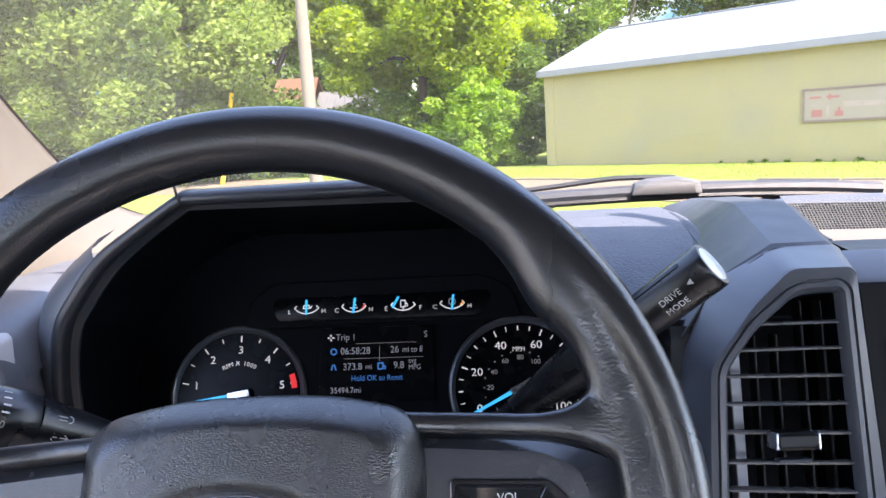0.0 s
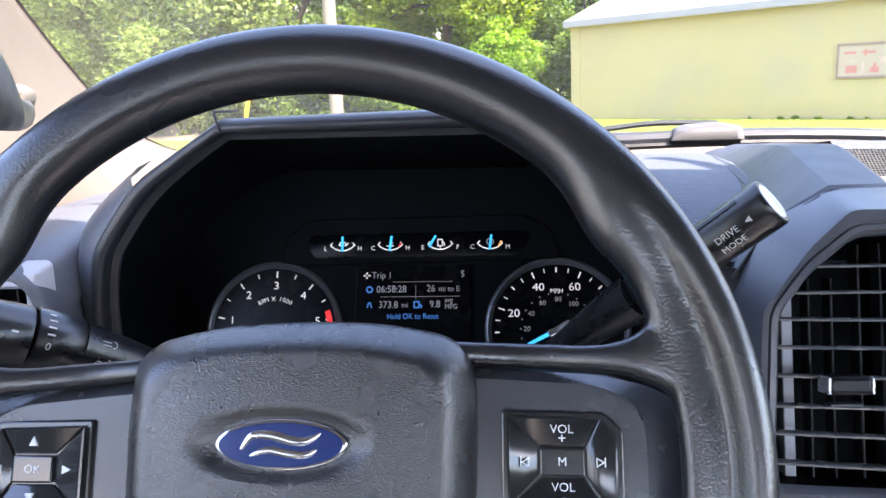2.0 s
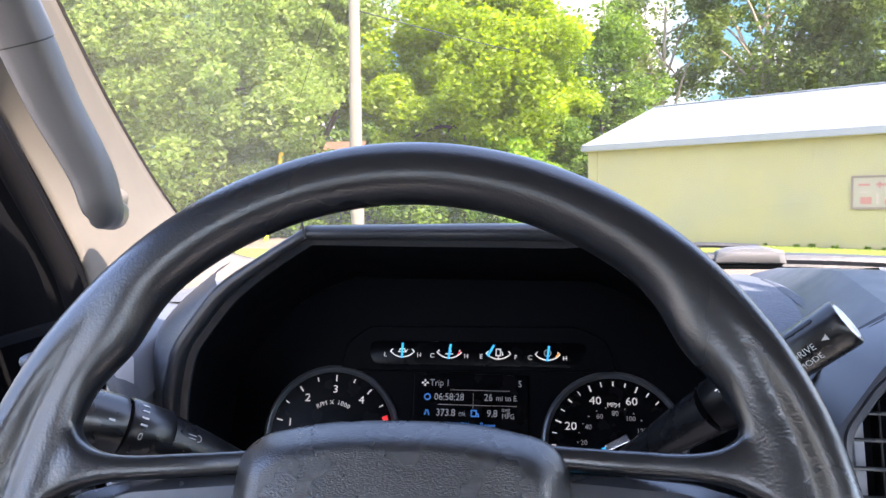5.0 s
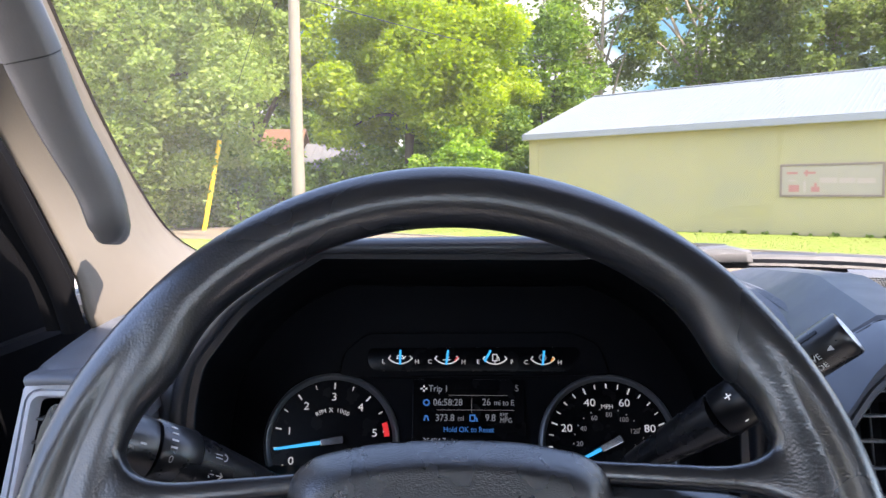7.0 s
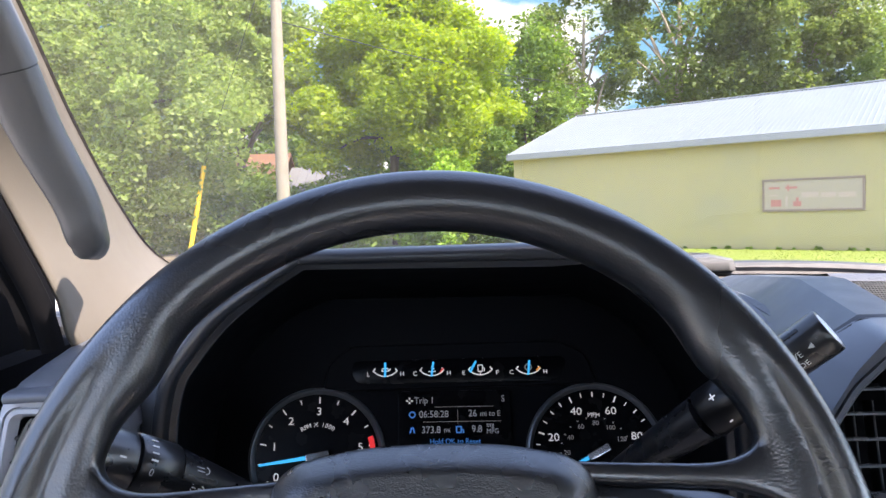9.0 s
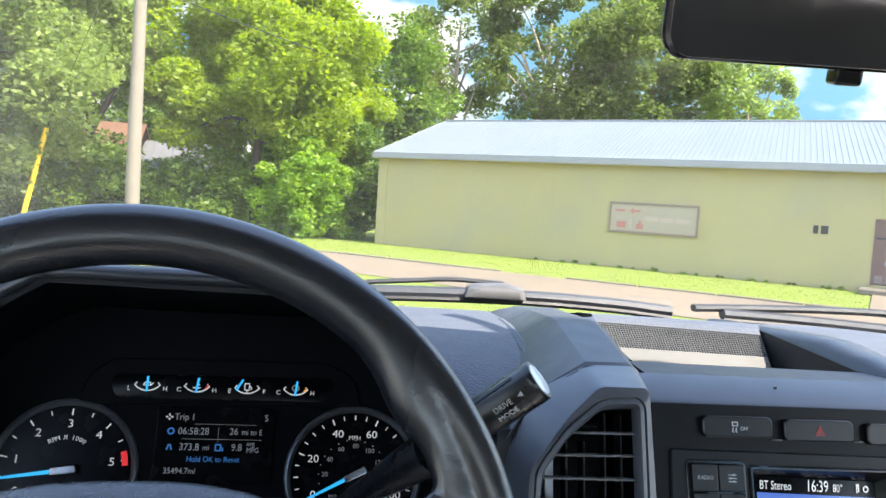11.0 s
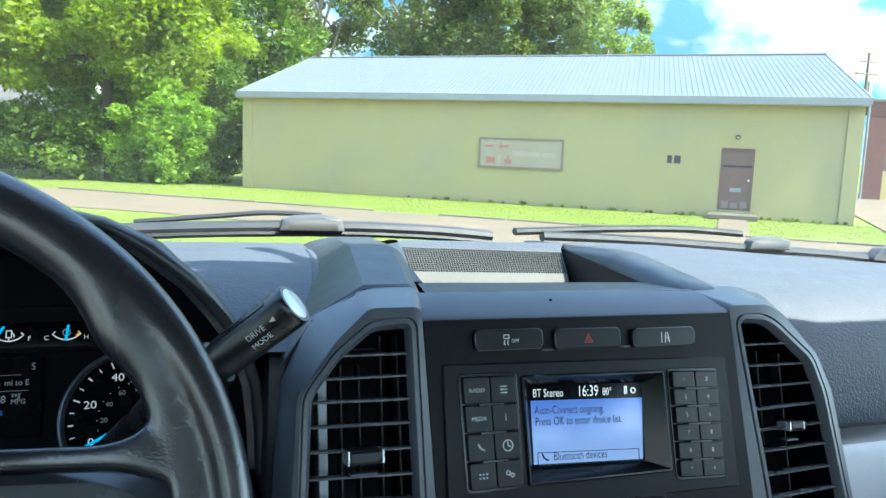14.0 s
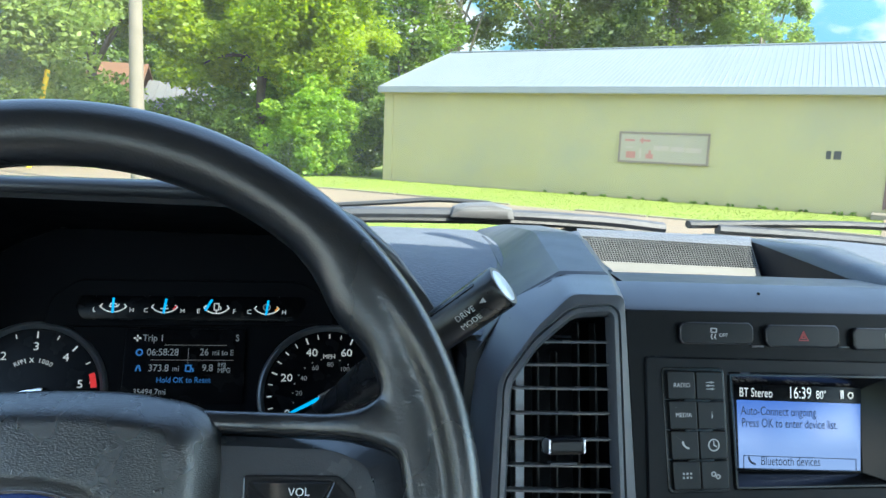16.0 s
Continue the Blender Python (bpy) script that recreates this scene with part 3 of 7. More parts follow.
for lo, hi in (((-0.56, BACK - 0.06, 0.75), (1.53, BACK, 1.80)), ((-0.56, BACK - 0.06, 2.20), (1.53, BACK, 2.32)), ((-0.56, BACK - 0.06, 1.80), (-0.34, BACK, 2.20)), ((1.31, BACK - 0.06, 1.80), (1.53, BACK, 2.20)),
               ((-0.56, BACK, 0.75), (-0.50, -0.83, 1.74)), ((1.47, BACK, 0.75), (1.53, -0.83, 1.74)), ((-0.56, BACK, 2.22), (-0.50, -0.83, 2.29)), ((1.47, BACK, 2.22), (1.53, -0.83, 2.29)),
               ((-0.56, BACK, 1.74), (-0.50, -1.45, 2.22)), ((1.47, BACK, 1.74), (1.53, -1.45, 2.22))):
    bm = bmesh.new()
    box(bm, lo, hi)
    part("panel", bm, CABGREY, wall)
# unseen floor, its pale colour added as a reflector from below
floor = thing("floor", "unseen cab floor, made pale to bounce sunlight", "floor", kind="structure")
bm = bmesh.new()
box(bm, (-0.56, -1.76, 0.70), (1.53, 1.0, 0.75))
part("floor_mat", bm, FLOORBOUNCE, floor)
bm = bmesh.new()
box(bm, (-0.56, 0.93, 0.75), (1.53, 0.97, 1.80))
part("bulkhead", bm, RUBBER, floor)

# ---- rear-view mirror ----
mir = thing("rear_view_mirror", "black framed rear-view mirror hanging from the windscreen", "mirror", look((0.435, 0.485, 2.112), (0.16, -0.4, 1.90)) @ Matrix.Rotation(math.pi, 4, "Y"))
o = rounded(mm([(-128, -18), (-118, -31), (110, -34), (128, -22), (126, 26), (110, 35), (-112, 33), (-128, 22)]), 0.016, 5)
bm = bmesh.new()
rings = [[(x * k, y * k, z) for x, y in o] for k, z in ((0.35, -0.045), (0.75, -0.036), (0.95, -0.018), (1.0, -0.004), (1.0, 0.002), (0.985, 0.004), (0.955, 0.003))]
loft(bm, rings, caps=(True, False))
part("housing", bm, GLOSS, mir)
bm = bmesh.new()
slab(bm, [(x * 0.957, y * 0.94) for x, y in o], -0.002, 0.0025, 0.0005)
part("mirror_glass", bm, MIRROR, mir)
bm = bmesh.new()
slab(bm, rrect(0.02, 0.014, 0.004, 0.012, -0.037), -0.02, 0.0, 0.003)
part("lever", bm, GLOSS, mir)
bm = bmesh.new()
tube(bm, [(0, 0.01, -0.04), (0, 0.05, -0.09), (0, 0.09, -0.12)], [0.012, 0.009, 0.014], 10)
part("stalk", bm, GLOSS, mir)

# ---- wipers on the windscreen ----
def wiper(label, arm, blade, block, thick=0.0056):
    w = thing("wiper", label, "wiper", group="wipers")
    bm = bmesh.new()
    tube(bm, smooth_path(arm, 4), thick, 8, 0.6)
    part("arm", bm, RUBBER, w)
    bm = bmesh.new()
    tube(bm, smooth_path(blade, 4), 0.0100, 8, 0.8)
    part("blade", bm, WIPERGREY, w, "grey wiper blade spine")
    bm = bmesh.new()
    tube(bm, smooth_path([(x, y - 0.005, z - 0.0085) for x, y, z in blade], 4), 0.0042, 6)
    part("lip", bm, RUBBER, w, "black rubber wiper lip")
    bm = bmesh.new()
    c = Vector(block)
    o = rounded([(-0.042, -0.010), (0.042, -0.010), (0.038, 0.006), (0.014, 0.011), (-0.024, 0.009), (-0.038, 0.004)], 0.003)
    loft(bm, [[(c.x + a * k, c.y + y, c.z + b * k) for a, b in o] for y, k in ((-0.012, 0.8), (-0.008, 1), (0.01, 1))])
    part("clip", bm, CLIPGREY, w, "grey blade clip")


wiper("black wiper resting at the foot of the windscreen", [(0.10, 0.99, 1.842), (0.20, 0.985, 1.852), (0.262, 0.98, 1.858), (0.33, 0.97, 1.857)], [(0.08, 0.97, 1.834), (0.2, 0.965, 1.840), (0.35, 0.962, 1.843), (0.48, 0.96, 1.840), (0.57, 0.958, 1.834)], (0.315, 0.955, 1.848))
wiper("black wiper lying towards the passenger side", [(0.62, 0.985, 1.838), (0.78, 0.98, 1.845), (0.92, 0.978, 1.847), (1.02, 0.97, 1.842)], [(0.66, 0.975, 1.833), (0.82, 0.968, 1.829), (1.04, 0.965, 1.818), (1.23, 0.965, 1.808), (1.42, 0.962, 1.790)], (1.065, 0.955, 1.829), 0.0095)
bm = bmesh.new()
for x0, x1, k in ((1.29, 1.40, 1.0),):
    o = rounded([(x0, 1.803), (x1, 1.795), (x1, 1.824), (x0 + 0.02, 1.824)], 0.008)
    loft(bm, [[(x, 0.945 + y, z) for x, z in o] for y in (0.0, 0.02)])
cover = tagged(part("wiper_cover", bm, CLIPGREY), "pale grey wiper pivot cover with worn printing", "cover")
for x0, x1, z0, z1, ink in ((1.315, 1.337, 1.8165, 1.8185, BLUETEXT), (1.345, 1.385, 1.8095, 1.8125, SIGNRED), (1.35, 1.38, 1.8150, 1.8170, SIGNRED)):
    bm = bmesh.new()
    box(bm, (x0, 0.9435, z0), (x1, 0.946, z1))
    part("printed_bar", bm, ink, cover)
cowl = thing("cowl", "black plastic cowl below the windscreen", "cowl", kind="structure")
bm = bmesh.new()
box(bm, (-0.5, 0.90, 1.76), (1.47, 1.08, 1.800), 0.01)
part("panel", bm, RUBBER, cowl)


# ---- dashboard ----
dash = thing("dashboard", "dark blue-grey moulded dashboard with soft grained top", "dashboard")
LIPY = lambda z: 0.515 + 0.1 * (1.886 - z)
# outline of the instrument hood, from lower left over the top to lower right
HOOD = [(-0.213, 1.70), (-0.212, 1.735), (-0.210, 1.768), (-0.202, 1.802), (-0.190, 1.821), (-0.167, 1.848), (-0.139, 1.869), (-0.1085, 1.8885), (0.065, 1.8890), (0.096, 1.8880), (0.124, 1.869), (0.150, 1.848), (0.172, 1.821), (0.186, 1.800), (0.196, 1.768), (0.200, 1.735), (0.202, 1.70)]


def hood_ring(shift, dy, drop=0.0, wide=1.0):
    """The hood's outline moved outwards, back and down."""
    pts = []
    for i, (x, z) in enumerate(HOOD):
        a, b = Vector(HOOD[max(0, i - 1)]), Vector(HOOD[min(len(HOOD) - 1, i + 1)])
        t = (b - a).normalized()
        nx, nz = -t.y, t.x
        f = {6: 0.75, 7: 0.85, 8: 1.05, 9: 0.5}.get(i, 1.0)
        if i >= 11 and shift > 0.009:
            shift = 0.009 + (shift - 0.009) * 0.3
        xx, zz = x + nx * shift, z + nz * shift * f
        k = max(0.0, min(1.0, (zz - 1.80) / 0.09))
        pts.append(Vector((-0.006 + (xx + 0.006) * wide, LIPY(z) + dy, zz - drop * k * (1.0 if 6 <= i <= 10 else 1.45))))
    return pts


def soft_ring(*a):
    """The hood's outline with its driver-side end rounded."""
    p = hood_ring(*a)
    return [Vector(q) for q in smooth_path(p[:8], 4)] + p[8:]


bm = bmesh.new()
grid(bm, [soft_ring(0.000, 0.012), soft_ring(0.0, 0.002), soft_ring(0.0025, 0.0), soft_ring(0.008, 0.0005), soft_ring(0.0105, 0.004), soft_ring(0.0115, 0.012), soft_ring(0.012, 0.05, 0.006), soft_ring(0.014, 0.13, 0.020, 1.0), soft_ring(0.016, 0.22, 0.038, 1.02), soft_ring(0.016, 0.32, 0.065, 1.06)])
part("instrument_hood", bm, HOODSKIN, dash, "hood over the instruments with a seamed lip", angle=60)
bm = bmesh.new()
grid(bm, [soft_ring(-0.0055, 0.0145), soft_ring(-0.005, 0.0125), soft_ring(0.0004, 0.0115), soft_ring(0.0006, 0.0135)])
part("lip_trim", bm, LIPGREY, dash, "thin grey edge round the instruments")
for s in (7,):
    x, z = HOOD[s]
    bm = bmesh.new()
    sgn = -1 if s == 7 else 1
    tube(bm, [(x, LIPY(z) - 0.0003, z + 0.001), (x + 0.0015 * sgn, LIPY(z) - 0.0003, z + 0.008), (x + 0.004 * sgn, LIPY(z) + 0.003, z + 0.0145), (x + 0.004 * sgn, LIPY(z) + 0.05, z + 0.0135)], 0.0009, 6)
    part("seam", bm, RUBBER, dash)
bm = bmesh.new()
rows = []
for out, back in ((0.0100, 0.003), (0.0135, 0.0045), (0.020, 0.009), (0.027, 0.017), (0.034, 0.030), (0.040, 0.06)):
    ring = hood_ring(out, back)
    base_ = hood_ring(0.0100, back)
    rows.append([base_[i].lerp(ring[i], (1, 1, 1, 1, 0.85, 0.55)[i]) for i in range(6)])
grid(bm, [smooth_path(r, 4) for r in rows])
part("hood_flank", bm, ENDSKIN, dash, "grained flank of the hood", angle=70)
# dark funnel from the lip to the instruments
FACE = [(-205, -110), (-205, -80), (-205, -50), (-200, -15), (-190, 5), (-168, 35), (-142, 55), (-110, 70), (66, 70), (102, 70), (134, 55), (158, 35), (178, 5), (188, -15), (193, -50), (193, -80), (193, -110)]
bm = bmesh.new()
back = [CLUSTER @ Vector((x * 0.001, y * 0.001, 0.002)) for x, y in FACE]
mid = [a.lerp(b, 0.5) for a, b in zip(hood_ring(-0.003, 0.013), back)]
grid(bm, [[Vector(q) for q in smooth_path(r[:8], 4)] + list(r[8:]) for r in (hood_ring(-0.003, 0.013), mid, back)])
part("instrument_recess", bm, PIT, dash, "black recess round the instruments")

# top of the dashboard, driver side and passenger side
def dash_run(name, xs, prof, material, bulge=0.0, label="", tilt=0.0):
    bm = bmesh.new()
    rows = []
    for x in xs:
        t = (x - xs[0]) / (xs[-1] - xs[0])
        rows.append([(x, y, z + bulge * math.sin(math.pi * t) - tilt * max(0.0, x - 0.74) * max(0.0, min(1.0, (y - 0.56) / 0.3))) for y, z in prof])
    grid(bm, rows)
    return part(name, bm, material, dash, label, angle=50)


DRIVER = [(0.93, 1.80), (0.90, 1.828), (0.87, 1.834), (0.75, 1.836), (0.66, 1.834), (0.60, 1.828), (0.55, 1.816), (0.512, 1.802), (0.505, 1.796)]
dash_run("top_pad", list(np.linspace(-0.322, -0.205, 6)), [(0.93, 1.80), (0.90, 1.826), (0.85, 1.832), (0.75, 1.832), (0.64, 1.826)], ENDSKIN, 0.0, "grained soft top beside the pillar")
dash_run("top_pad", list(np.linspace(-0.205, 0.20, 10)), [(0.93, 1.80), (0.90, 1.828), (0.86, 1.834), (0.80, 1.835)], DASHSKIN, 0.0, "grained soft top behind the instruments")
bm = bmesh.new()
rows = []
for x in np.linspace(0.085, 0.285, 22):
    y0 = float(np.interp(x, (0.085, 0.12, 0.142, 0.158, 0.173, 0.186, 0.285), (0.72, 0.71, 0.68, 0.63, 0.57, 0.512, 0.510)))
    rows.append([(x, y, float(np.interp(y, [p[0] for p in DRIVER[::-1]], [p[1] for p in DRIVER[::-1]])) - 0.0004) for y in (y0 + (0.925 - y0) * t for t in np.linspace(0, 1, 22))])
grid(bm, rows)
part("top_pad", bm, DASHSKIN, dash, "grained soft top between the hood and the gear lever", angle=60)
dash_run("knee_trim", list(np.linspace(0.205, 0.24, 4)), [(0.503, 1.799), (0.498, 1.79), (0.497, 1.70), (0.50, 1.45)], DARKPLASTIC, 0.0, "dark trim below the soft top")
dash_run("top_pad", list(np.linspace(0.596, 1.46, 16)), [(0.93, 1.80), (0.90, 1.828), (0.86, 1.836), (0.72, 1.838), (0.64, 1.836), (0.58, 1.829), (0.545, 1.814), (0.522, 1.79), (0.508, 1.76), (0.501, 1.725), (0.502, 1.710), (0.506, 1.7045), (0.52, 1.703)], DASHSKIN, 0.004, "grained soft top over the passenger side", 0.066)
dash_run("glove_box", list(np.linspace(0.60, 1.46, 8)), [(0.53, 1.693), (0.497, 1.6915), (0.492, 1.684), (0.490, 1.60), (0.50, 1.45), (0.55, 1.30)], GLOVEGREY, 0.0, "smooth grey glove box lid")
bm = bmesh.new()
box(bm, (0.585, 0.53, 1.28), (1.46, 0.90, 1.72))
part("passenger_body", bm, DARKPLASTIC, dash)
for lo, hi in (((-0.215, 0.56, 1.25), (0.20, 0.64, 1.70)), ((-0.33, 0.515, 1.25), (0.205, 0.56, 1.69)), ((0.205, 0.503, 1.25), (0.24, 0.80, 1.79))):
    bm = bmesh.new()
    box(bm, lo, hi, 0.004)
    part("lower_body", bm, DARKPLASTIC, dash)

# the two raised cowls that run from the vents to the windscreen
def cowl_run(name, front, back, skin, sharp=25):
    bm = bmesh.new()
    # the front edge rolls under, into the seam above the vent
    rows = [[(x, y + 0.005, z - 0.006) for x, y, z in front], [(x, y + 0.0008, z - 0.0022) for x, y, z in front]]
    for t in np.linspace(0.012, 1, 13):
        row = []
        for (x0, y0, z0), (x1, y1, z1) in zip(front, back):
            lift = 0.016 * min(1, t / 0.36) if t < 0.36 else 0.016 * max(0.0, 1 - (t - 0.36) / 0.64)
            row.append((x0 + (x1 - x0) * t, y0 + (y1 - y0) * t, z0 + (z1 - z0) * t + lift * (0.2 if z0 < 1.83 else 1)))
        rows.append(row)
    grid(bm, rows)
    ob = part(name, bm, skin, dash, angle=sharp)
    bm = bmesh.new()
    tube(bm, [(x, y - 0.0002, z - 0.0026) for x, y, z in front], 0.0011, 6)
    part("seam", bm, RUBBER, dash, "dark seam above the vent")
    return ob


cowl_run("vent_cowl", [(0.212, 0.50, 1.795), (0.236, 0.51, 1.826), (0.275, 0.5185, 1.8465), (0.311, 0.522, 1.8462), (0.3195, 0.522, 1.8400), (0.3225, 0.522, 1.815)],
         [(0.285, 0.90, 1.822), (0.300, 0.89, 1.832), (0.325, 0.88, 1.840), (0.372, 0.88, 1.840), (0.384, 0.88, 1.836), (0.388, 0.88, 1.815)], PLASTIC)
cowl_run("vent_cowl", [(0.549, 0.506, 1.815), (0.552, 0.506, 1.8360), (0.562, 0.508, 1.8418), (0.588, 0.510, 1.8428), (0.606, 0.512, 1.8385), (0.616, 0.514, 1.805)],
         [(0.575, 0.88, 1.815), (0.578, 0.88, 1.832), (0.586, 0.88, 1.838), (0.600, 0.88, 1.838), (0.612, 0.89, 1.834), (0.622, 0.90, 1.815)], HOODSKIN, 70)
bm = bmesh.new()
tube(bm, smooth_path([(0.236, 0.495, 1.806), (0.246, 0.51, 1.815), (0.254, 0.56, 1.823), (0.264, 0.63, 1.829), (0.276, 0.72, 1.8305), (0.283, 0.80, 1.829)], 5), [0.007] * 26, 8)
part("roll_edge", bm, DASHSKIN, dash, "rounded grained roll beside the vent cowl")

# centre tray with the speaker mesh
bm = bmesh.new()
grid(bm, [[(0.304, 0.4695, 1.831), (0.578, 0.4695, 1.831)], [(0.306, 0.473, 1.8335), (0.577, 0.473, 1.8335)], [(0.314, 0.512, 1.8425), (0.562, 0.511, 1.8425)]])
part("upper_fascia", bm, SATIN, dash, "smooth satin strip above the switches")
bm = bmesh.new()
grid(bm, [[(0.321, 0.5122, 1.8421), (0.56, 0.5082, 1.8421)], [(0.322, 0.514, 1.8415), (0.56, 0.510, 1.8415)], [(0.335, 0.574, 1.8385), (0.565, 0.567, 1.8385)], [(0.337, 0.579, 1.836), (0.566, 0.572, 1.836)], [(0.342, 0.583, 1.812), (0.566, 0.576, 1.812)]])
part("tray_front", bm, PLASTIC, dash)
bm = bmesh.new()
grid(bm, [[(0.33, 0.58, 1.812), (0.58, 0.57, 1.812)], [(0.36, 0.70, 1.812), (0.59, 0.70, 1.812)]])
part("tray_floor", bm, DARKPLASTIC, dash)
MB, MT = [(0.364, 0.672, 1.812), (0.535, 0.664, 1.812)], [(0.366, 0.735, 1.851), (0.546, 0.712, 1.849)]
mb0, mb1, mt0, mt1 = (Vector(p) for p in (*MB, *MT))
at = lambda u, v: mb0.lerp(mb1, u).lerp(mt0.lerp(mt1, u), v)
bm = bmesh.new()
grid(bm, [[at(0, 0), at(1, 0)], [at(0, 0.40), at(1, 0.40)]])
part("tray_liner", bm, MATPALE, dash, "pale liner in the tray")
bm = bmesh.new()
N, M = 64, 12
for i in range(N):
    for j in range(M):
        u0, u1, v0, v1 = i / N, (i + 1) / N, 0.40 + 0.52 * j / M, 0.40 + 0.52 * (j + 1) / M
        c = at((u0 + u1) / 2, (v0 + v1) / 2)
        q = [at(u0, v0), at(u1, v0), at(u1, v1), at(u0, v1)]
        f = [p.lerp(c, 0.36) + Vector((0, 0.0006, -0.0002)) for p in q]
        g = [bm.verts.new(p) for p in q]
        h = [bm.verts.new(p) for p in f]
        for k in range(4):
            bm.faces.new((g[k], g[(k + 1) % 4], h[(k + 1) % 4], h[k]))
part("speaker_mesh", bm, MESHMAT, dash, "grey perforated speaker mesh")
bm = bmesh.new()
nn = Vector((0, 0.012, -0.008))
grid(bm, [[at(0, 0.4) + nn, at(1, 0.4) + nn], [at(0, 1) + nn, at(1, 1) + nn]])
part("mesh_backing", bm, PIT, dash)
bm = bmesh.new()
grid(bm, [[at(0, 0.92), at(1, 0.92)], [at(0, 1), at(1, 1)], [at(0, 1) + Vector((0, 0.006, 0.003)), at(1, 1) + Vector((0.004, 0.006, 0.003))], [(0.375, 0.80, 1.847), (0.60, 0.80, 1.845)], [(0.38, 0.90, 1.83), (0.60, 0.90, 1.83)], [(0.38, 0.93, 1.80), (0.60, 0.93, 1.80)]])
part("tray_rear", bm, DASHSKIN, dash)
bm = bmesh.new()
grid(bm, [[(0.552, 0.566, 1.838), (0.546, 0.70, 1.850), (0.56, 0.76, 1.845)], [(0.552, 0.566, 1.812), (0.546, 0.70, 1.812), (0.56, 0.76, 1.812)]])
part("tray_side", bm, DARKPLASTIC, dash)
bm = bmesh.new()
grid(bm, [[(0.320, 0.580, 1.8385), (0.335, 0.66, 1.842), (0.350, 0.745, 1.848)], [(0.343, 0.585, 1.8375), (0.356, 0.664, 1.8385), (0.3665, 0.737, 1.8520)], [(0.352, 0.600, 1.812), at(0, 0) + Vector((0.001, -0.001, 0)), at(0, 1) + Vector((0.001, -0.001, 0))]])
part("tray_side", bm, PLASTIC, dash, "slanting trim beside the mesh", angle=20)

# left end with its air vent
bm = bmesh.new()
prof = [(0.68, 1.8290), (0.60, 1.8225), (0.55, 1.8185), (0.515, 1.8150), (0.509, 1.8125), (0.497, 1.8065), (0.494, 1.80)]
ends = [(y, z, -0.305 - 0.10 * (y - 0.497)) for y, z in prof]
grid(bm, [[(xl + (-0.226 - xl) * u, y, z + dz) for y, z, xl in ends] for u, dz in ((0.0, -0.03), (0.02, -0.008), (0.08, -0.003), (0.2, 0.0), (0.5, 0.0), (0.70, -0.002), (0.85, -0.008), (0.94, -0.018), (1.0, -0.04))])
part("end_cap", bm, ENDSKIN, dash, angle=50)
bm = bmesh.new()
box(bm, (-0.318, 0.53, 1.25), (-0.238, 0.70, 1.775))
part("end_body", bm, DARKPLASTIC, dash)


bm = bmesh.new()
path = smooth_path([(-0.300, 0, 1.8075), (-0.270, 0, 1.8085), (-0.248, 0, 1.8050), (-0.235, 0, 1.7950), (-0.2285, 0, 1.7780), (-0.2260, 0, 1.7500), (-0.2250, 0, 1.7000), (-0.2250, 0, 1.6200)], 4)
rows = []
for i, p in enumerate(path):
    t = (path[min(i + 1, len(path) - 1)] - path[max(i - 1, 0)]).normalized()
    n = Vector((-t.z, 0, t.x))
    rows.append([p + n * k + Vector((0, y, 0)) for k, y in ((-0.005, 0.4895), (-0.0015, 0.4885), (0.001, 0.4905), (0.002, 0.497), (0.002, 0.510), (0.0, 0.528), (-0.005, 0.550), (-0.012, 0.575))])
grid(bm, rows)
part("vent_side", bm, ENDSKIN, dash, "rounded trim between the vent and the hood", angle=60)


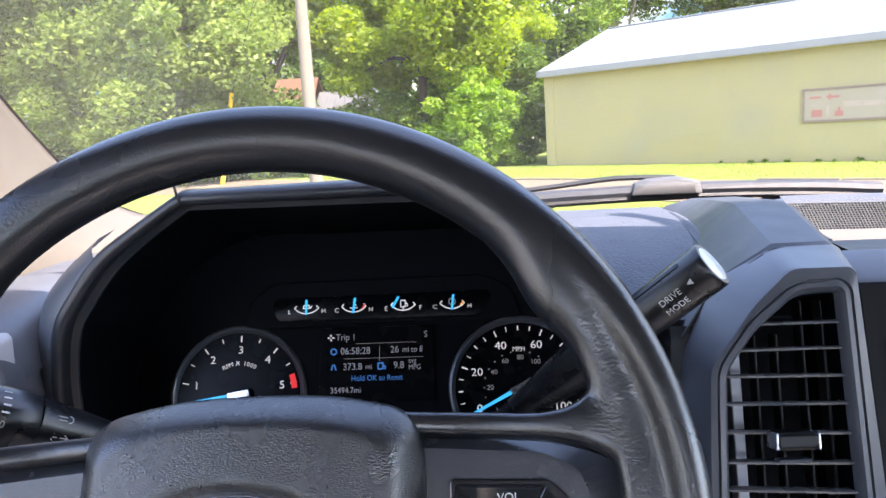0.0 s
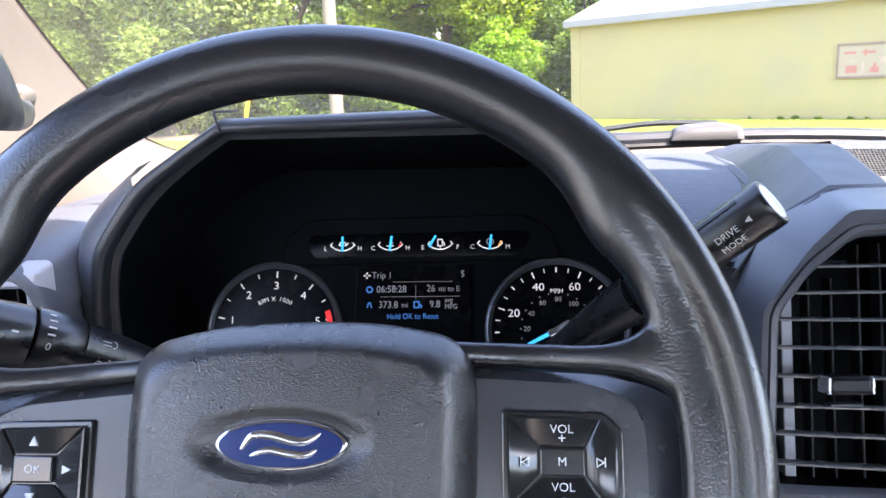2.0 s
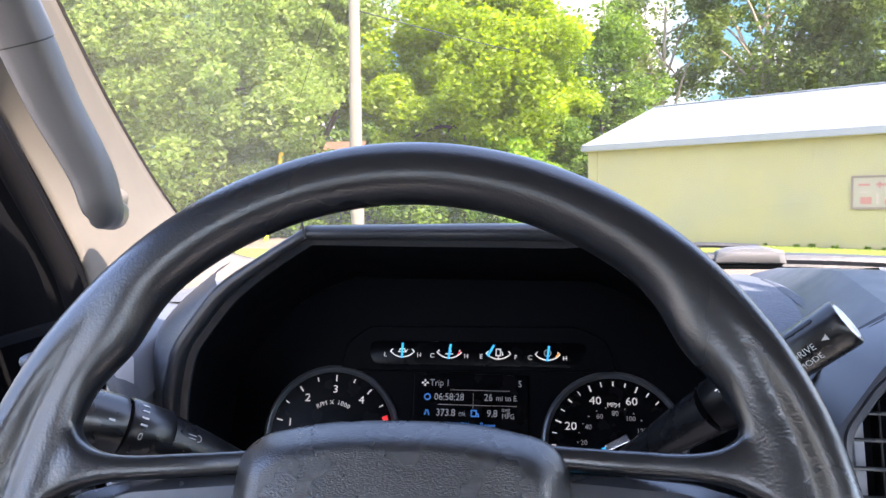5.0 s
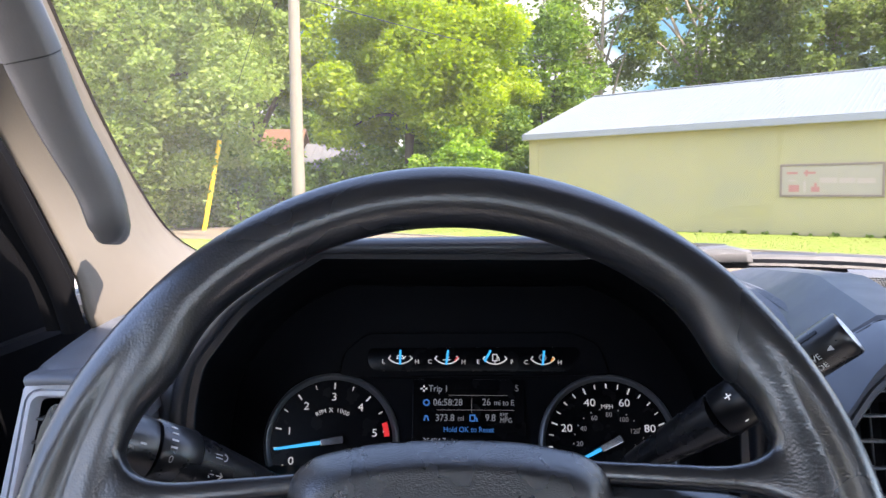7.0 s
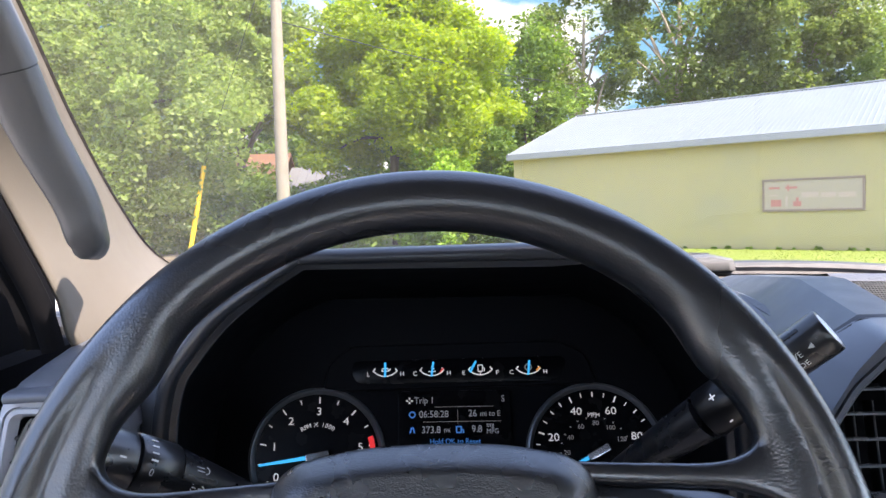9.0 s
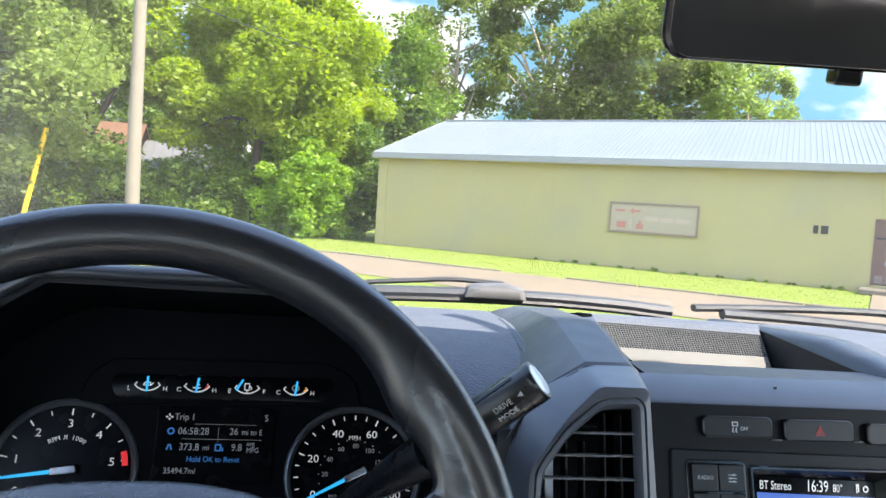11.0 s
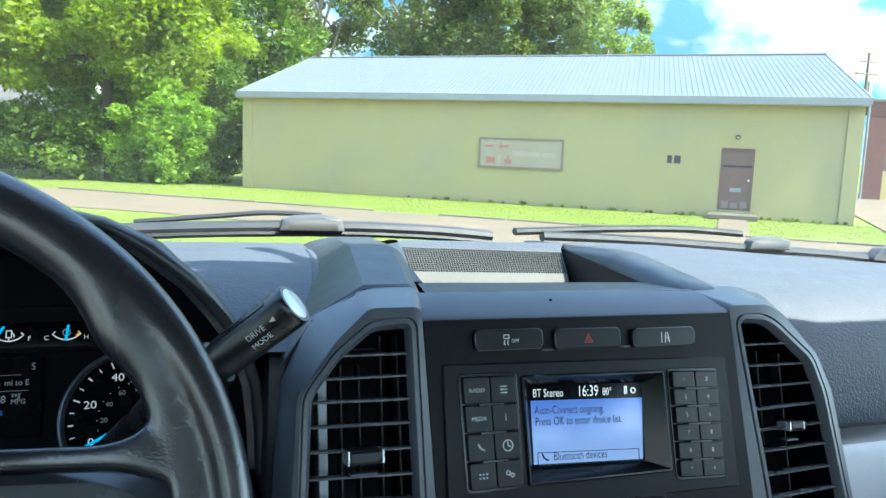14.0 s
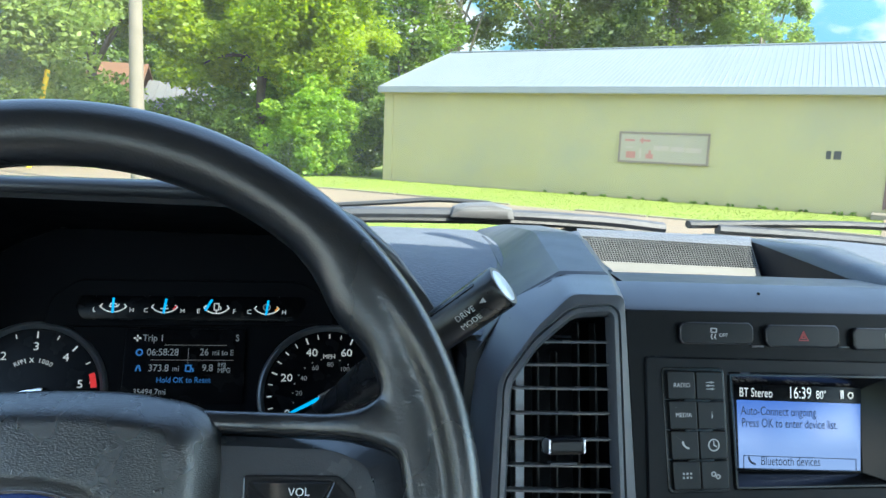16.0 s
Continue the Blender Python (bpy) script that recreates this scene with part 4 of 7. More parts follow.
# ---- air vents ----
def air_vent(label, m, outer, ridge, inner, slats, uprights, knob, depth, back, skin=VENTGREY):
    v = thing("air_vent", label, "air vent", m, "dashboard air vents")
    outer, ridge, inner = (a if area(a) > 0 else a[::-1] for a in (outer, ridge, inner))
    o, r, i = (rounded(mm(a), 0.006, 3) for a in (outer, ridge, inner))
    bm = bmesh.new()
    i2 = inset(i, -0.0015)
    i3 = inset(i, 0.002)
    loft(bm, [[(x, y, back) for x, y in o], [(x, y, -0.003) for x, y in r], [(x, y, 0.0) for x, y in inset(r, 0.0015)], [(x, y, 0.001) for x, y in inset(i, -0.0062)], [(x, y, -0.0012) for x, y in inset(i, -0.0056)], [(x, y, -0.0012) for x, y in inset(i, -0.005)], [(x, y, 0.0014) for x, y in inset(i, -0.0044)], [(x, y, 0.0018) for x, y in i2], [(x, y, 0.0) for x, y in i], [(x, y, -0.006) for x, y in i3]], caps=(False, False))
    part("frame", bm, skin, v, "grey moulded frame", angle=28)
    bm = bmesh.new()
    loft(bm, [[(x, y, -0.006) for x, y in i3], [(x, y, -depth) for x, y in inset(i, 0.004)]], caps=(False, True))
    part("duct", bm, PIT, v, "black duct behind the slats")
    xs = [p[0] for p in inner]

    def span(y):
        hits = []
        for a, b in zip(inner, inner[1:] + inner[:1]):
            if (a[1] - y) * (b[1] - y) < 0:
                hits.append(a[0] + (b[0] - a[0]) * (y - a[1]) / (b[1] - a[1]))
        return min(hits), max(hits)

    for y, sl in slats:
        a, b = span(y)
        bm = bmesh.new()
        loft(bm, [[(x * 0.001, (y + sl * k) * 0.001 + dy, z) for dy, z in ((-0.0010, -0.0042), (0.0002, -0.0036), (0.0011, -0.0052), (0.0009, -0.013), (-0.0004, -0.014))] for x, k in ((a + 1, -0.5), (b - 1, 0.5))])
        part("slat", bm, SLATGREY, v)
    ys = [p[1] for p in inner]
    for x, w in uprights:
        t = max(ys) - 6 if x > min(xs) + 45 or x < min(xs) - 1 else max(ys) - 26
        bm = bmesh.new()
        box(bm, ((x - w) * 0.001, (min(ys) + 4) * 0.001, -0.034), ((x + w) * 0.001, t * 0.001, -0.022), 0.0006)
        # the wide upright is painted as if lit, the others stay black
        part("upright", bm, FRAMELIT if w > 2 else SLATBLACK, v)
    kx, ky, kw, kt = knob
    bm = bmesh.new()
    o = rrect(kw * 0.001, kt * 0.001, kt * 0.00036, kx * 0.001, ky * 0.001)
    slab(bm, o, -0.004, 0.010, 0.0025, 3)
    kn = part("knob", bm, BUTTON, v, "glossy black slider knob")
    for s in (-1, 1):
        bm = bmesh.new()
        c = (kx + s * (kw / 2 - 0.4)) * 0.001
        slab(bm, rrect(0.0017, kt * 0.00092, 0.0008, c, ky * 0.001), -0.004, 0.0102, 0.0009, 2)
        part("cap", bm, SILVER, kn, "chrome end cap")
    bm = bmesh.new()
    slab(bm, rrect(kw * 0.00075, 0.0016, 0.0006, kx * 0.001, (ky - 11.5) * 0.001), -0.004, 0.004, 0.0004)
    part("tab", bm, PLASTIC, kn)
    return v


air_vent("tall dark centre air vent with chrome tipped knob", STACK,
         [(-119, -104), (-128, 70), (-133, 80), (-175, 80), (-217, 59), (-238, 18), (-246, -104)], [(-137, -100), (-144, 60), (-148, 64), (-183, 64), (-207, 42), (-234, 7), (-241, -100)], [(-152, -97), (-155, 48), (-157, 50), (-180, 49), (-205, 29), (-224, 4), (-229, -94)],
         [(31, 0), (16, 0), (0.5, -1), (-15.5, -1), (-32, -2), (-49, -2), (-65, -3), (-82, -4)], [(-212, 3.2), (-199, 0.8), (-186, 0.8), (-170, 0.8), (-157, 1.2)], (-190, -35, 24, 10.5), 0.05, -0.047)
air_vent("tall dark centre air vent on the passenger side", STACK,
         [(106, -128), (103, 70), (109, 77), (165, 78), (198, 70), (241, 27), (258, -5), (272, -128)], [(128, -122), (118, 56), (123, 60), (160, 60), (176, 52), (210, 15), (222, -16), (236, -122)], [(149, -112), (130, 43), (133, 46), (154, 45), (164, 40), (198, 11), (208, -17), (222, -114)],
         [(26, 0), (8.5, 0), (-8.5, 1), (-26, 2), (-43, 2), (-60, 2), (-79, 2), (-97, 3)], [(164, 0.6), (188, 0.6)], (170, -41, 15, 8.0), 0.05, -0.047)
# outboard frame takes the lit grey, paler than the centre vents
LV = frame_at((-0.262, 0.492, 1.76), (0, 0.05, 1))
air_vent("dark outboard air vent at the end of the dashboard", LV,
         [(33, -95), (33, 47), (30, 50), (-38, 48), (-45, 42), (-76, -95)], [(30, -94), (30, 43), (28, 45), (-38, 44), (-42.5, 40), (-74, -94)], [(21, -86), (21, 32), (19, 34), (-30, 34), (-34, 31), (-58, -86)],
         [(18, 0), (2, 0), (-14, 0), (-30, 0), (-46, 0), (-62, 0)], [(-28, 0.8), (-14, 0.8), (0, 0.8), (12, 0.8)], (-8, -22, 26, 12.5), 0.05, -0.014, FRAMELIT)


# ---- instrument cluster ----
clu = thing("instrument_cluster", "black instrument cluster with two dials and a lit screen", "instrument cluster", CLUSTER)
bm = bmesh.new()
slab(bm, mm([(x * 1.02, y) for x, y in FACE]), -0.006, 0.0, 0.0005)
part("face", bm, PIT, clu, "matt black face")
K = 0.001


def polar(cx, cy, r, deg):
    return cx + r * math.cos(radians(deg)), cy + r * math.sin(radians(deg))


def dial(label, cx, cy, r, ticks, numbers, red=None):
    d = thing("dial", "", "", None)
    d.parent = clu
    tagged(d, label)
    bm = bmesh.new()
    n = 72
    prof = [(r - 0.0050, 0.0005), (r - 0.0036, 0.0030), (r - 0.0020, 0.0042), (r - 0.0002, 0.0034), (r + 0.0010, 0.0)]
    loft(bm, [[(cx + q * math.cos(2 * math.pi * i / n), cy + q * math.sin(2 * math.pi * i / n), z) for i in range(n)] for q, z in prof], caps=(False, False))
    part("ring", bm, RINGGREY, d, "grey metal ring")
    bm = bmesh.new()
    slab(bm, oval(r - 0.005, r - 0.005, 60, cx, cy), 0.0, 0.0008, 0.0001, 1)
    part("dial_face", bm, SCREENBLACK, d)
    bm = bmesh.new()
    for deg, ln, w in ticks:
        a, b = Vector(polar(cx, cy, r - 0.0075, deg)), Vector(polar(cx, cy, r - 0.0075 - ln * 0.82, deg))
        t = (b - a).normalized()
        s = Vector((-t.y, t.x)) * w * 0.43
        loft(bm, [[(p.x, p.y, z) for p in (a - s, b - s, b + s, a + s)] for z in (0.0008, 0.0013)])
    part("tick_marks", bm, WHITEINK, d, "white tick marks")
    for body, deg, rr, size, ink in numbers:
        x, y = polar(cx, cy, rr, deg)
        text("numeral", body, size, ink, d, x, y, 0.0013, wide=1.12)
    return d


# rev counter: 0 at 206 degrees, 5 at 11 degrees
TC = (-0.1195, -0.0675)
rev = lambda v: 206 - v * 39.0
tk = [(rev(v / 2), 0.0064 if v % 2 == 0 else 0.0045, 0.0013 if v % 2 == 0 else 0.0010) for v in range(0, 11)]
tach = dial("rev counter dial", TC[0], TC[1], 0.057, tk, [(str(i), rev(i), 0.0372, 0.0092, WHITEINK) for i in range(6)])
for i, letter in enumerate("RPM X 1000"):
    if letter != " ":
        deg = 120 - 6.6 * i
        text("caption", letter, 0.0052, WHITEINK, tach, *polar(TC[0], TC[1], 0.0262, deg), 0.0013, turn=radians(deg - 90))
bm = bmesh.new()
o = arc(TC[0], TC[1], 0.0495, rev(5.14), rev(4.78), 8) + arc(TC[0], TC[1], 0.0450, rev(4.78), rev(5.14), 8)
slab(bm, o, 0.0008, 0.0015, 0.0001, 1)
part("red_zone", bm, REDINK, tach, "red zone of the dial")


def needle(parent, cx, cy, deg, r1, hub):
    d = Vector((math.cos(radians(deg)), math.sin(radians(deg))))
    s = Vector((-d.y, d.x))
    c = Vector((cx, cy))
    bm = bmesh.new()
    q = [c + d * 0.006 + s * 0.0016, c + d * 0.006 - s * 0.0016, c + d * r1 - s * 0.0009, c + d * r1 + s * 0.0009]
    loft(bm, [[(p.x, p.y, z) for p in q] for z in (0.0045, 0.0055)])
    nd = part("needle", bm, NEEDLE, parent, "lit blue needle")
    bm = bmesh.new()
    o = [c - d * hub - s * 0.0036, c - d * hub + s * 0.0036, c + d * 0.009 + s * 0.0030, c + d * 0.009 - s * 0.0030]
    slab(bm, rounded([(p.x, p.y) for p in o], 0.002), 0.004, 0.0075, 0.001)
    part("hub", bm, CHROME, nd, "silver needle hub")


needle(tach, TC[0], TC[1], 188, 0.048, 0.011)
SC = (0.1155, -0.0685)
spd = lambda v: 205.5 - v * 2.31
tk = [(spd(v), 0.0064 if v % 20 == 0 else 0.0046, 0.0013 if v % 10 == 0 else 0.0009) for v in range(0, 101, 5)]
speed = dial("speedometer dial", SC[0], SC[1], 0.0585, tk, [(str(i), spd(i), 0.0376, 0.0090, WHITEINK) for i in (0, 20, 40, 60, 80, 100)])
text("caption", "MPH", 0.0053, WHITEINK, speed, SC[0], SC[1] + 0.0315, 0.0013)
text("caption", "km/h", 0.0036, DIMINK, speed, SC[0] - 0.017, SC[1] - 0.017, 0.0013)
kmh = lambda v: 209 - v * 1.52
for v in range(20, 161, 20):
    x, y = polar(SC[0], SC[1], 0.0247, kmh(v))
    text("numeral", str(v), 0.0056, DIMINK, speed, x, y, 0.0013)
bm = bmesh.new()
for v in range(10, 161, 10):
    x, y = polar(SC[0], SC[1], 0.0298, kmh(v))
    slab(bm, oval(0.0006, 0.0006, 8, x, y), 0.0008, 0.0012, 0.0001, 1)
part("small_ticks", bm, DIMINK, speed)
needle(speed, SC[0], SC[1], 207, 0.046, 0.012)

# strip with four small gauges
bm = bmesh.new()
slab(bm, rounded(mm([(-116, -14), (-112, 10), (-92, 26), (88, 28), (112, 16), (120, -10)]), 0.006), 0.0, 0.0035, 0.0015)
part("gauge_band", bm, PIT, clu, "raised band round the small gauges")
bm = bmesh.new()
slab(bm, rounded(mm([(-86, -8), (-92, 2), (-90, 12), (92, 14), (95, 8), (86, -7)]), 0.005), 0.0035, 0.0043, 0.0003)
part("gauge_window", bm, SCREENBLACK, clu)
for cx, lo, hi, nd, tip, warn in ((-62.5, "L", "H", 90, 0, None), (-22.0, "C", "H", 84, 1, REDINK), (20.0, "E", "F", 128, 2, None), (61.5, "C", "H", 84, 3, AMBER)):
    g = thing("small_gauge", "", "", None)
    g.parent = clu
    tagged(g, "small white arc gauge with a blue needle")
    c = cx * K
    strokes("arc", [arc(c, 0.0120, 0.0135, 222, 318, 12)], 0.0009, WHITEINK, g, 0.0043)
    strokes("end_tick", [[(c - 0.0104, 0.0030), (c - 0.0086, 0.0052)], [(c + 0.0104, 0.0030), (c + 0.0086, 0.0052)], [(c, -0.0015), (c, 0.0012)]], 0.0009, WHITEINK, g, 0.0043)
    if warn:
        strokes("warning_tick", [[(c + 0.0072, 0.0016), (c + 0.0096, 0.0044)]], 0.0011, warn, g, 0.0048)
    text("letter", lo, 0.0054, WHITEINK, g, c - 0.0146, 0.0002, 0.0045)
    text("letter", hi, 0.0054, WHITEINK, g, c + 0.0146, 0.0002, 0.0045)
    icon = {0: [[(c - 0.003, 0.003), (c + 0.003, 0.003), (c + 0.0045, 0.005)], [(c - 0.003, 0.003), (c - 0.002, 0.0055), (c + 0.002, 0.0055), (c + 0.003, 0.003)]],
            1: [[(c, 0.002), (c, 0.007)], [(c - 0.003, 0.002), (c + 0.003, 0.002)], [(c, 0.0045), (c + 0.002, 0.0045)]],
            2: [[(c - 0.002, 0.0015), (c - 0.002, 0.007), (c + 0.0018, 0.007), (c + 0.0018, 0.0015), (c - 0.002, 0.0015)], [(c + 0.0018, 0.005), (c + 0.0035, 0.004), (c + 0.0035, 0.0018)]],
            3: [arc(c, 0.0045, 0.0028, 0, 360, 12), [(c, 0.003), (c, 0.006)]]}[tip]
    strokes("icon", icon, 0.0008, WHITEINK if tip != 3 else DIMINK, g, 0.0043)
    a = radians(nd)
    q0, q1 = Vector((c - 0.0030 * math.cos(a), -0.0018)), Vector((c + 0.0110 * math.cos(a), 0.0098))
    if tip == 2:
        q0, q1 = Vector((c - 0.0088, 0.0012)), Vector((c - 0.0040, 0.0098))
    strokes("needle", [[tuple(q0), tuple(q1)]], 0.0018, NEEDLE, g, 0.0050, 0.0008)

# information screen
info = thing("information_screen", "", "", None)
info.parent = clu
tagged(info, "dark information screen with white and blue writing")
bm = bmesh.new()
slab(bm, rrect(0.096, 0.062, 0.001, -0.003, -0.0455), 0.0, 0.003, 0.0004)
part("screen", bm, SCREENBLACK, info)
Z = 0.0033
text("writing", "Trip 1", 0.0078, SCREENINK, info, -0.0375, -0.0228, Z, "LEFT", wide=0.88)
text("writing", "S", 0.0078, SCREENINK, info, 0.0385, -0.0222, Z, wide=0.88)
text("writing", "06:58:28", 0.0082, SCREENINK, info, -0.0335, -0.0345, Z, "LEFT", wide=0.9)
text("writing", "26", 0.0082, SCREENINK, info, 0.0085, -0.0342, Z, "LEFT", wide=0.9)
text("writing", "mi to E", 0.0066, SCREENINK, info, 0.0185, -0.0345, Z, "LEFT", wide=0.9)
text("writing", "373.8", 0.0082, SCREENINK, info, -0.0315, -0.0475, Z, "LEFT", wide=0.9)
text("writing", "mi", 0.0062, SCREENINK, info, -0.0125, -0.0478, Z, "LEFT", wide=0.9)
text("writing", "9.8", 0.0082, SCREENINK, info, 0.0110, -0.0473, Z, "LEFT", wide=0.9)
text("writing", "avg", 0.0058, SCREENINK, info, 0.0235, -0.0438, Z, "LEFT", wide=0.9)
text("writing", "MPG", 0.0058, SCREENINK, info, 0.0235, -0.0493, Z, "LEFT", wide=0.9)
text("writing", "Hold OK to Reset", 0.0064, BLUETEXT, info, -0.003, -0.0572, Z, wide=0.9)
text("writing", "35494.7mi", 0.0068, SCREENINK, info, -0.042, -0.0668, Z, "LEFT", wide=0.9)
strokes("rule", [[(-0.02, -0.0283), (0.03, -0.0283)], [(-0.03, -0.0407), (0.036, -0.0407)], [(-0.0005, -0.031), (-0.0005, -0.043)]], 0.0003, DIMINK, info, Z)
strokes("clock_icon", [arc(-0.0392, -0.0345, 0.0024, 0, 360, 10)], 0.0011, BLUETEXT, info, Z)
strokes("road_icon", [[(-0.041, -0.0495), (-0.0398, -0.0455)], [(-0.0374, -0.0495), (-0.0386, -0.0455)]], 0.0011, BLUETEXT, info, Z)
strokes("fuel_icon", [[(-0.0018, -0.0498), (-0.0018, -0.0450), (0.0022, -0.0450), (0.0022, -0.0498), (-0.0018, -0.0498)], [(0.0022, -0.0470), (0.004, -0.0480), (0.004, -0.0500)]], 0.0011, BLUETEXT, info, Z)
strokes("trip_icon", [[(-0.0415, -0.0215), (-0.0415, -0.0205)], [(-0.0415, -0.0250), (-0.0415, -0.0240)], [(-0.0440, -0.0228), (-0.0430, -0.0228)], [(-0.0400, -0.0228), (-0.0390, -0.0228)]], 0.0013, WHITEINK, info, Z)

# ---- centre stack ----
stk = thing("centre_stack", "dark centre stack panel between the air vents", "console panel", STACK)
HOLE = mm([(-70, -65), (51, -66), (49, 9), (-72.5, 10.5)])
bm = bmesh.new()
ring_slab(bm, rounded(mm([(-139, -96), (131, -96), (119, 53), (-145, 53)]), 0.003, 3), rounded(HOLE, 0.002, 3), -0.02, 0.0, 0.0008)
part("panel", bm, STACKBLACK, stk)
bm = bmesh.new()
slab(bm, rounded(mm([(-136, -240), (134, -240), (131, -96), (-139, -96)]), 0.002), -0.02, 0.0, 0.0008)
part("lower_panel", bm, STACKBLACK, stk)
bm = bmesh.new()
ring_slab(bm, rounded(mm([(-132, -80), (114, -84), (110, 18), (-132, 22)]), 0.003, 3), rounded(HOLE, 0.002, 3), 0.0, 0.0022, 0.0009)
part("bezel", bm, STACKGREY, stk, "grey bezel round the radio")
bm = bmesh.new()
slab(bm, rounded(mm([(-62, -240), (46, -240), (45, -76), (-61, -74)]), 0.003), 0.0, 0.0021, 0.0009)
part("lower_bezel", bm, STACKGREY, stk)
# hazard row
sw = thing("switch_row", "row of three glossy black switches above the radio", "switches", STACK)
for x0, x1, y0, y1 in ((-107.5, -54, 30.5, 45), (-44, 12, 29, 44), (23.5, 80.5, 27.5, 42.5)):
    bm = bmesh.new()
    w, h = (x1 - x0) * K, (y1 - y0) * K
    cx, cy = (x0 + x1) / 2 * K, (y0 + y1) / 2 * K
    c4 = 0.0028
    o = rounded([(cx - w / 2 + c4, cy + h / 2), (cx - w / 2, cy + h / 2 - c4), (cx - w / 2, cy - h / 2 + c4), (cx - w / 2 + c4, cy - h / 2), (cx + w / 2 - c4, cy - h / 2), (cx + w / 2, cy - h / 2 + c4), (cx + w / 2, cy + h / 2 - c4), (cx + w / 2 - c4, cy + h / 2)], 0.0012)
    slab(bm, o, 0.0, 0.0042, 0.0009)
    key = part("switch", bm, BUTTON, sw)
    # thin ring on the bevel in a paler grey than the switch
    bm = bmesh.new()
    q = o if area(o) > 0 else o[::-1]
    loft(bm, [[(x, y, 0.0030) for x, y in inset(q, -0.0002)], [(x, y, 0.0036) for x, y in inset(q, -0.0002)], [(x, y, 0.0041) for x, y in inset(q, 0.0005)]], caps=(False, False))
    part("edge", bm, LIPGREY, key, "paler bevel edge")
for x in (-49, 17.5):
    bm = bmesh.new()
    slab(bm, rrect(0.009, 0.0012, 0.0004, x * K, 0.0292), 0.0, 0.0014, 0.0003)
    part("rib", bm, LIPGREY, sw)
text("writing", "OFF", 0.0036, KEYGLOW, sw, -0.0765, 0.0365, 0.0044)
strokes("icon", [[(-0.0855, 0.0385), (-0.0855, 0.0410), (-0.0815, 0.0410), (-0.0815, 0.0385), (-0.0855, 0.0385)], [(-0.0848, 0.0372), (-0.0856, 0.0352), (-0.0846, 0.0340)], [(-0.0822, 0.0372), (-0.0830, 0.0352), (-0.0820, 0.0340)]], 0.0007, KEYGLOW, sw, 0.0042)
strokes("icon", [[(-0.0195, 0.0335), (-0.0125, 0.0335), (-0.0160, 0.0398), (-0.0195, 0.0335)], [(-0.0176, 0.0350), (-0.0144, 0.0350), (-0.0160, 0.0378), (-0.0176, 0.0350)]], 0.0007, DARKRED, sw, 0.0042)
strokes("icon", [[(0.0490, 0.0310), (0.0490, 0.0385)], [(0.0520, 0.0310), (0.0530, 0.0385)], [(0.0560, 0.0310), (0.0545, 0.0385)], [(0.0522, 0.0325), (0.0522, 0.0345), (0.0552, 0.0345), (0.0552, 0.0325)]], 0.0007, KEYGLOW, sw, 0.0042)

radio = thing("radio", "black car radio with a blue lit display and button blocks", "radio", STACK)


def keyblock(name, corners, cols, rows_, label, gap=0.0008):
    """Keys between four corners: lower left, lower right, upper right, upper left, in millimetres."""
    ll, lr, ur, ul = (Vector(c) * K for c in corners)
    blk = thing(name, "", "", None)
    blk.parent = radio
    tagged(blk, label)
    bm = bmesh.new()
    slab(bm, rounded([tuple(p) for p in (ll + Vector((-.0022, -.0022)), lr + Vector((.0022, -.0022)), ur + Vector((.0022, .0022)), ul + Vector((-.0022, .0022)))], 0.004), 0.0015, 0.0030, 0.0006)
    part("base", bm, GLOSS, blk)
    cells = []
    for r in range(rows_):
        for c in range(cols):
            f = lambda u, v: ul.lerp(ur, u).lerp(ll.lerp(lr, u), v)
            q = [f(c / cols, (r + 1) / rows_), f((c + 1) / cols, (r + 1) / rows_), f((c + 1) / cols, r / rows_), f(c / cols, r / rows_)]
            o = inset([tuple(p) for p in q], gap / 2)
            bm = bmesh.new()
            slab(bm, rounded(o, 0.0018 if (r in (0, rows_ - 1)) else 0.0011), 0.003, 0.0062, 0.0008)
            key = part("key", bm, BUTTON, blk)
            cells.append((key, sum((p for p in q), Vector((0, 0))) / 4))
    for r in range(1, rows_):
        f = lambda u, v: ul.lerp(ur, u).lerp(ll.lerp(lr, u), v)
        a, b = f(0.27, r / rows_), f(0.72, r / rows_)
        strokes("ridge", [[tuple(a), tuple(b)]], 0.0016, GLOSS, blk, 0.003, 0.0042)
    return blk, cells


blk, cells = keyblock("button_block", [(-116, -65), (-76, -65), (-78.5, 12.5), (-119.5, 13)], 2, 4, "two columns of radio buttons")
for (key, c), body in zip(cells, ("RADIO", "", "MEDIA", "i", "", "", "", "")):
    if body:
        text("writing", body, 0.0041 if len(body) > 1 else 0.0070, KEYGLOW, key, c.x, c.y, 0.0064, wide=0.95)
ic = [c for _, c in cells]
kk = [k for k, _ in cells]
strokes("icon", [[(ic[1].x - 0.0028, ic[1].y + d), (ic[1].x + 0.0028, ic[1].y + d)] for d in (-0.0022, 0, 0.0022)] + [[(ic[1].x + e, ic[1].y + d - 0.0007), (ic[1].x + e, ic[1].y + d + 0.0007)] for e, d in ((0.001, 0.0022), (-0.0014, 0), (0.0014, -0.0022))], 0.0005, KEYGLOW, kk[1], 0.0062)
strokes("icon", [arc(ic[4].x + 0.003, ic[4].y + 0.003, 0.0050, 190, 262, 8)], 0.0012, KEYGLOW, kk[4], 0.0062)
strokes("icon", [arc(ic[5].x, ic[5].y, 0.0037, 0, 360, 20), [(ic[5].x, ic[5].y + 0.0024), (ic[5].x, ic[5].y), (ic[5].x + 0.002, ic[5].y - 0.001)]], 0.0007, KEYGLOW, kk[5], 0.0062)
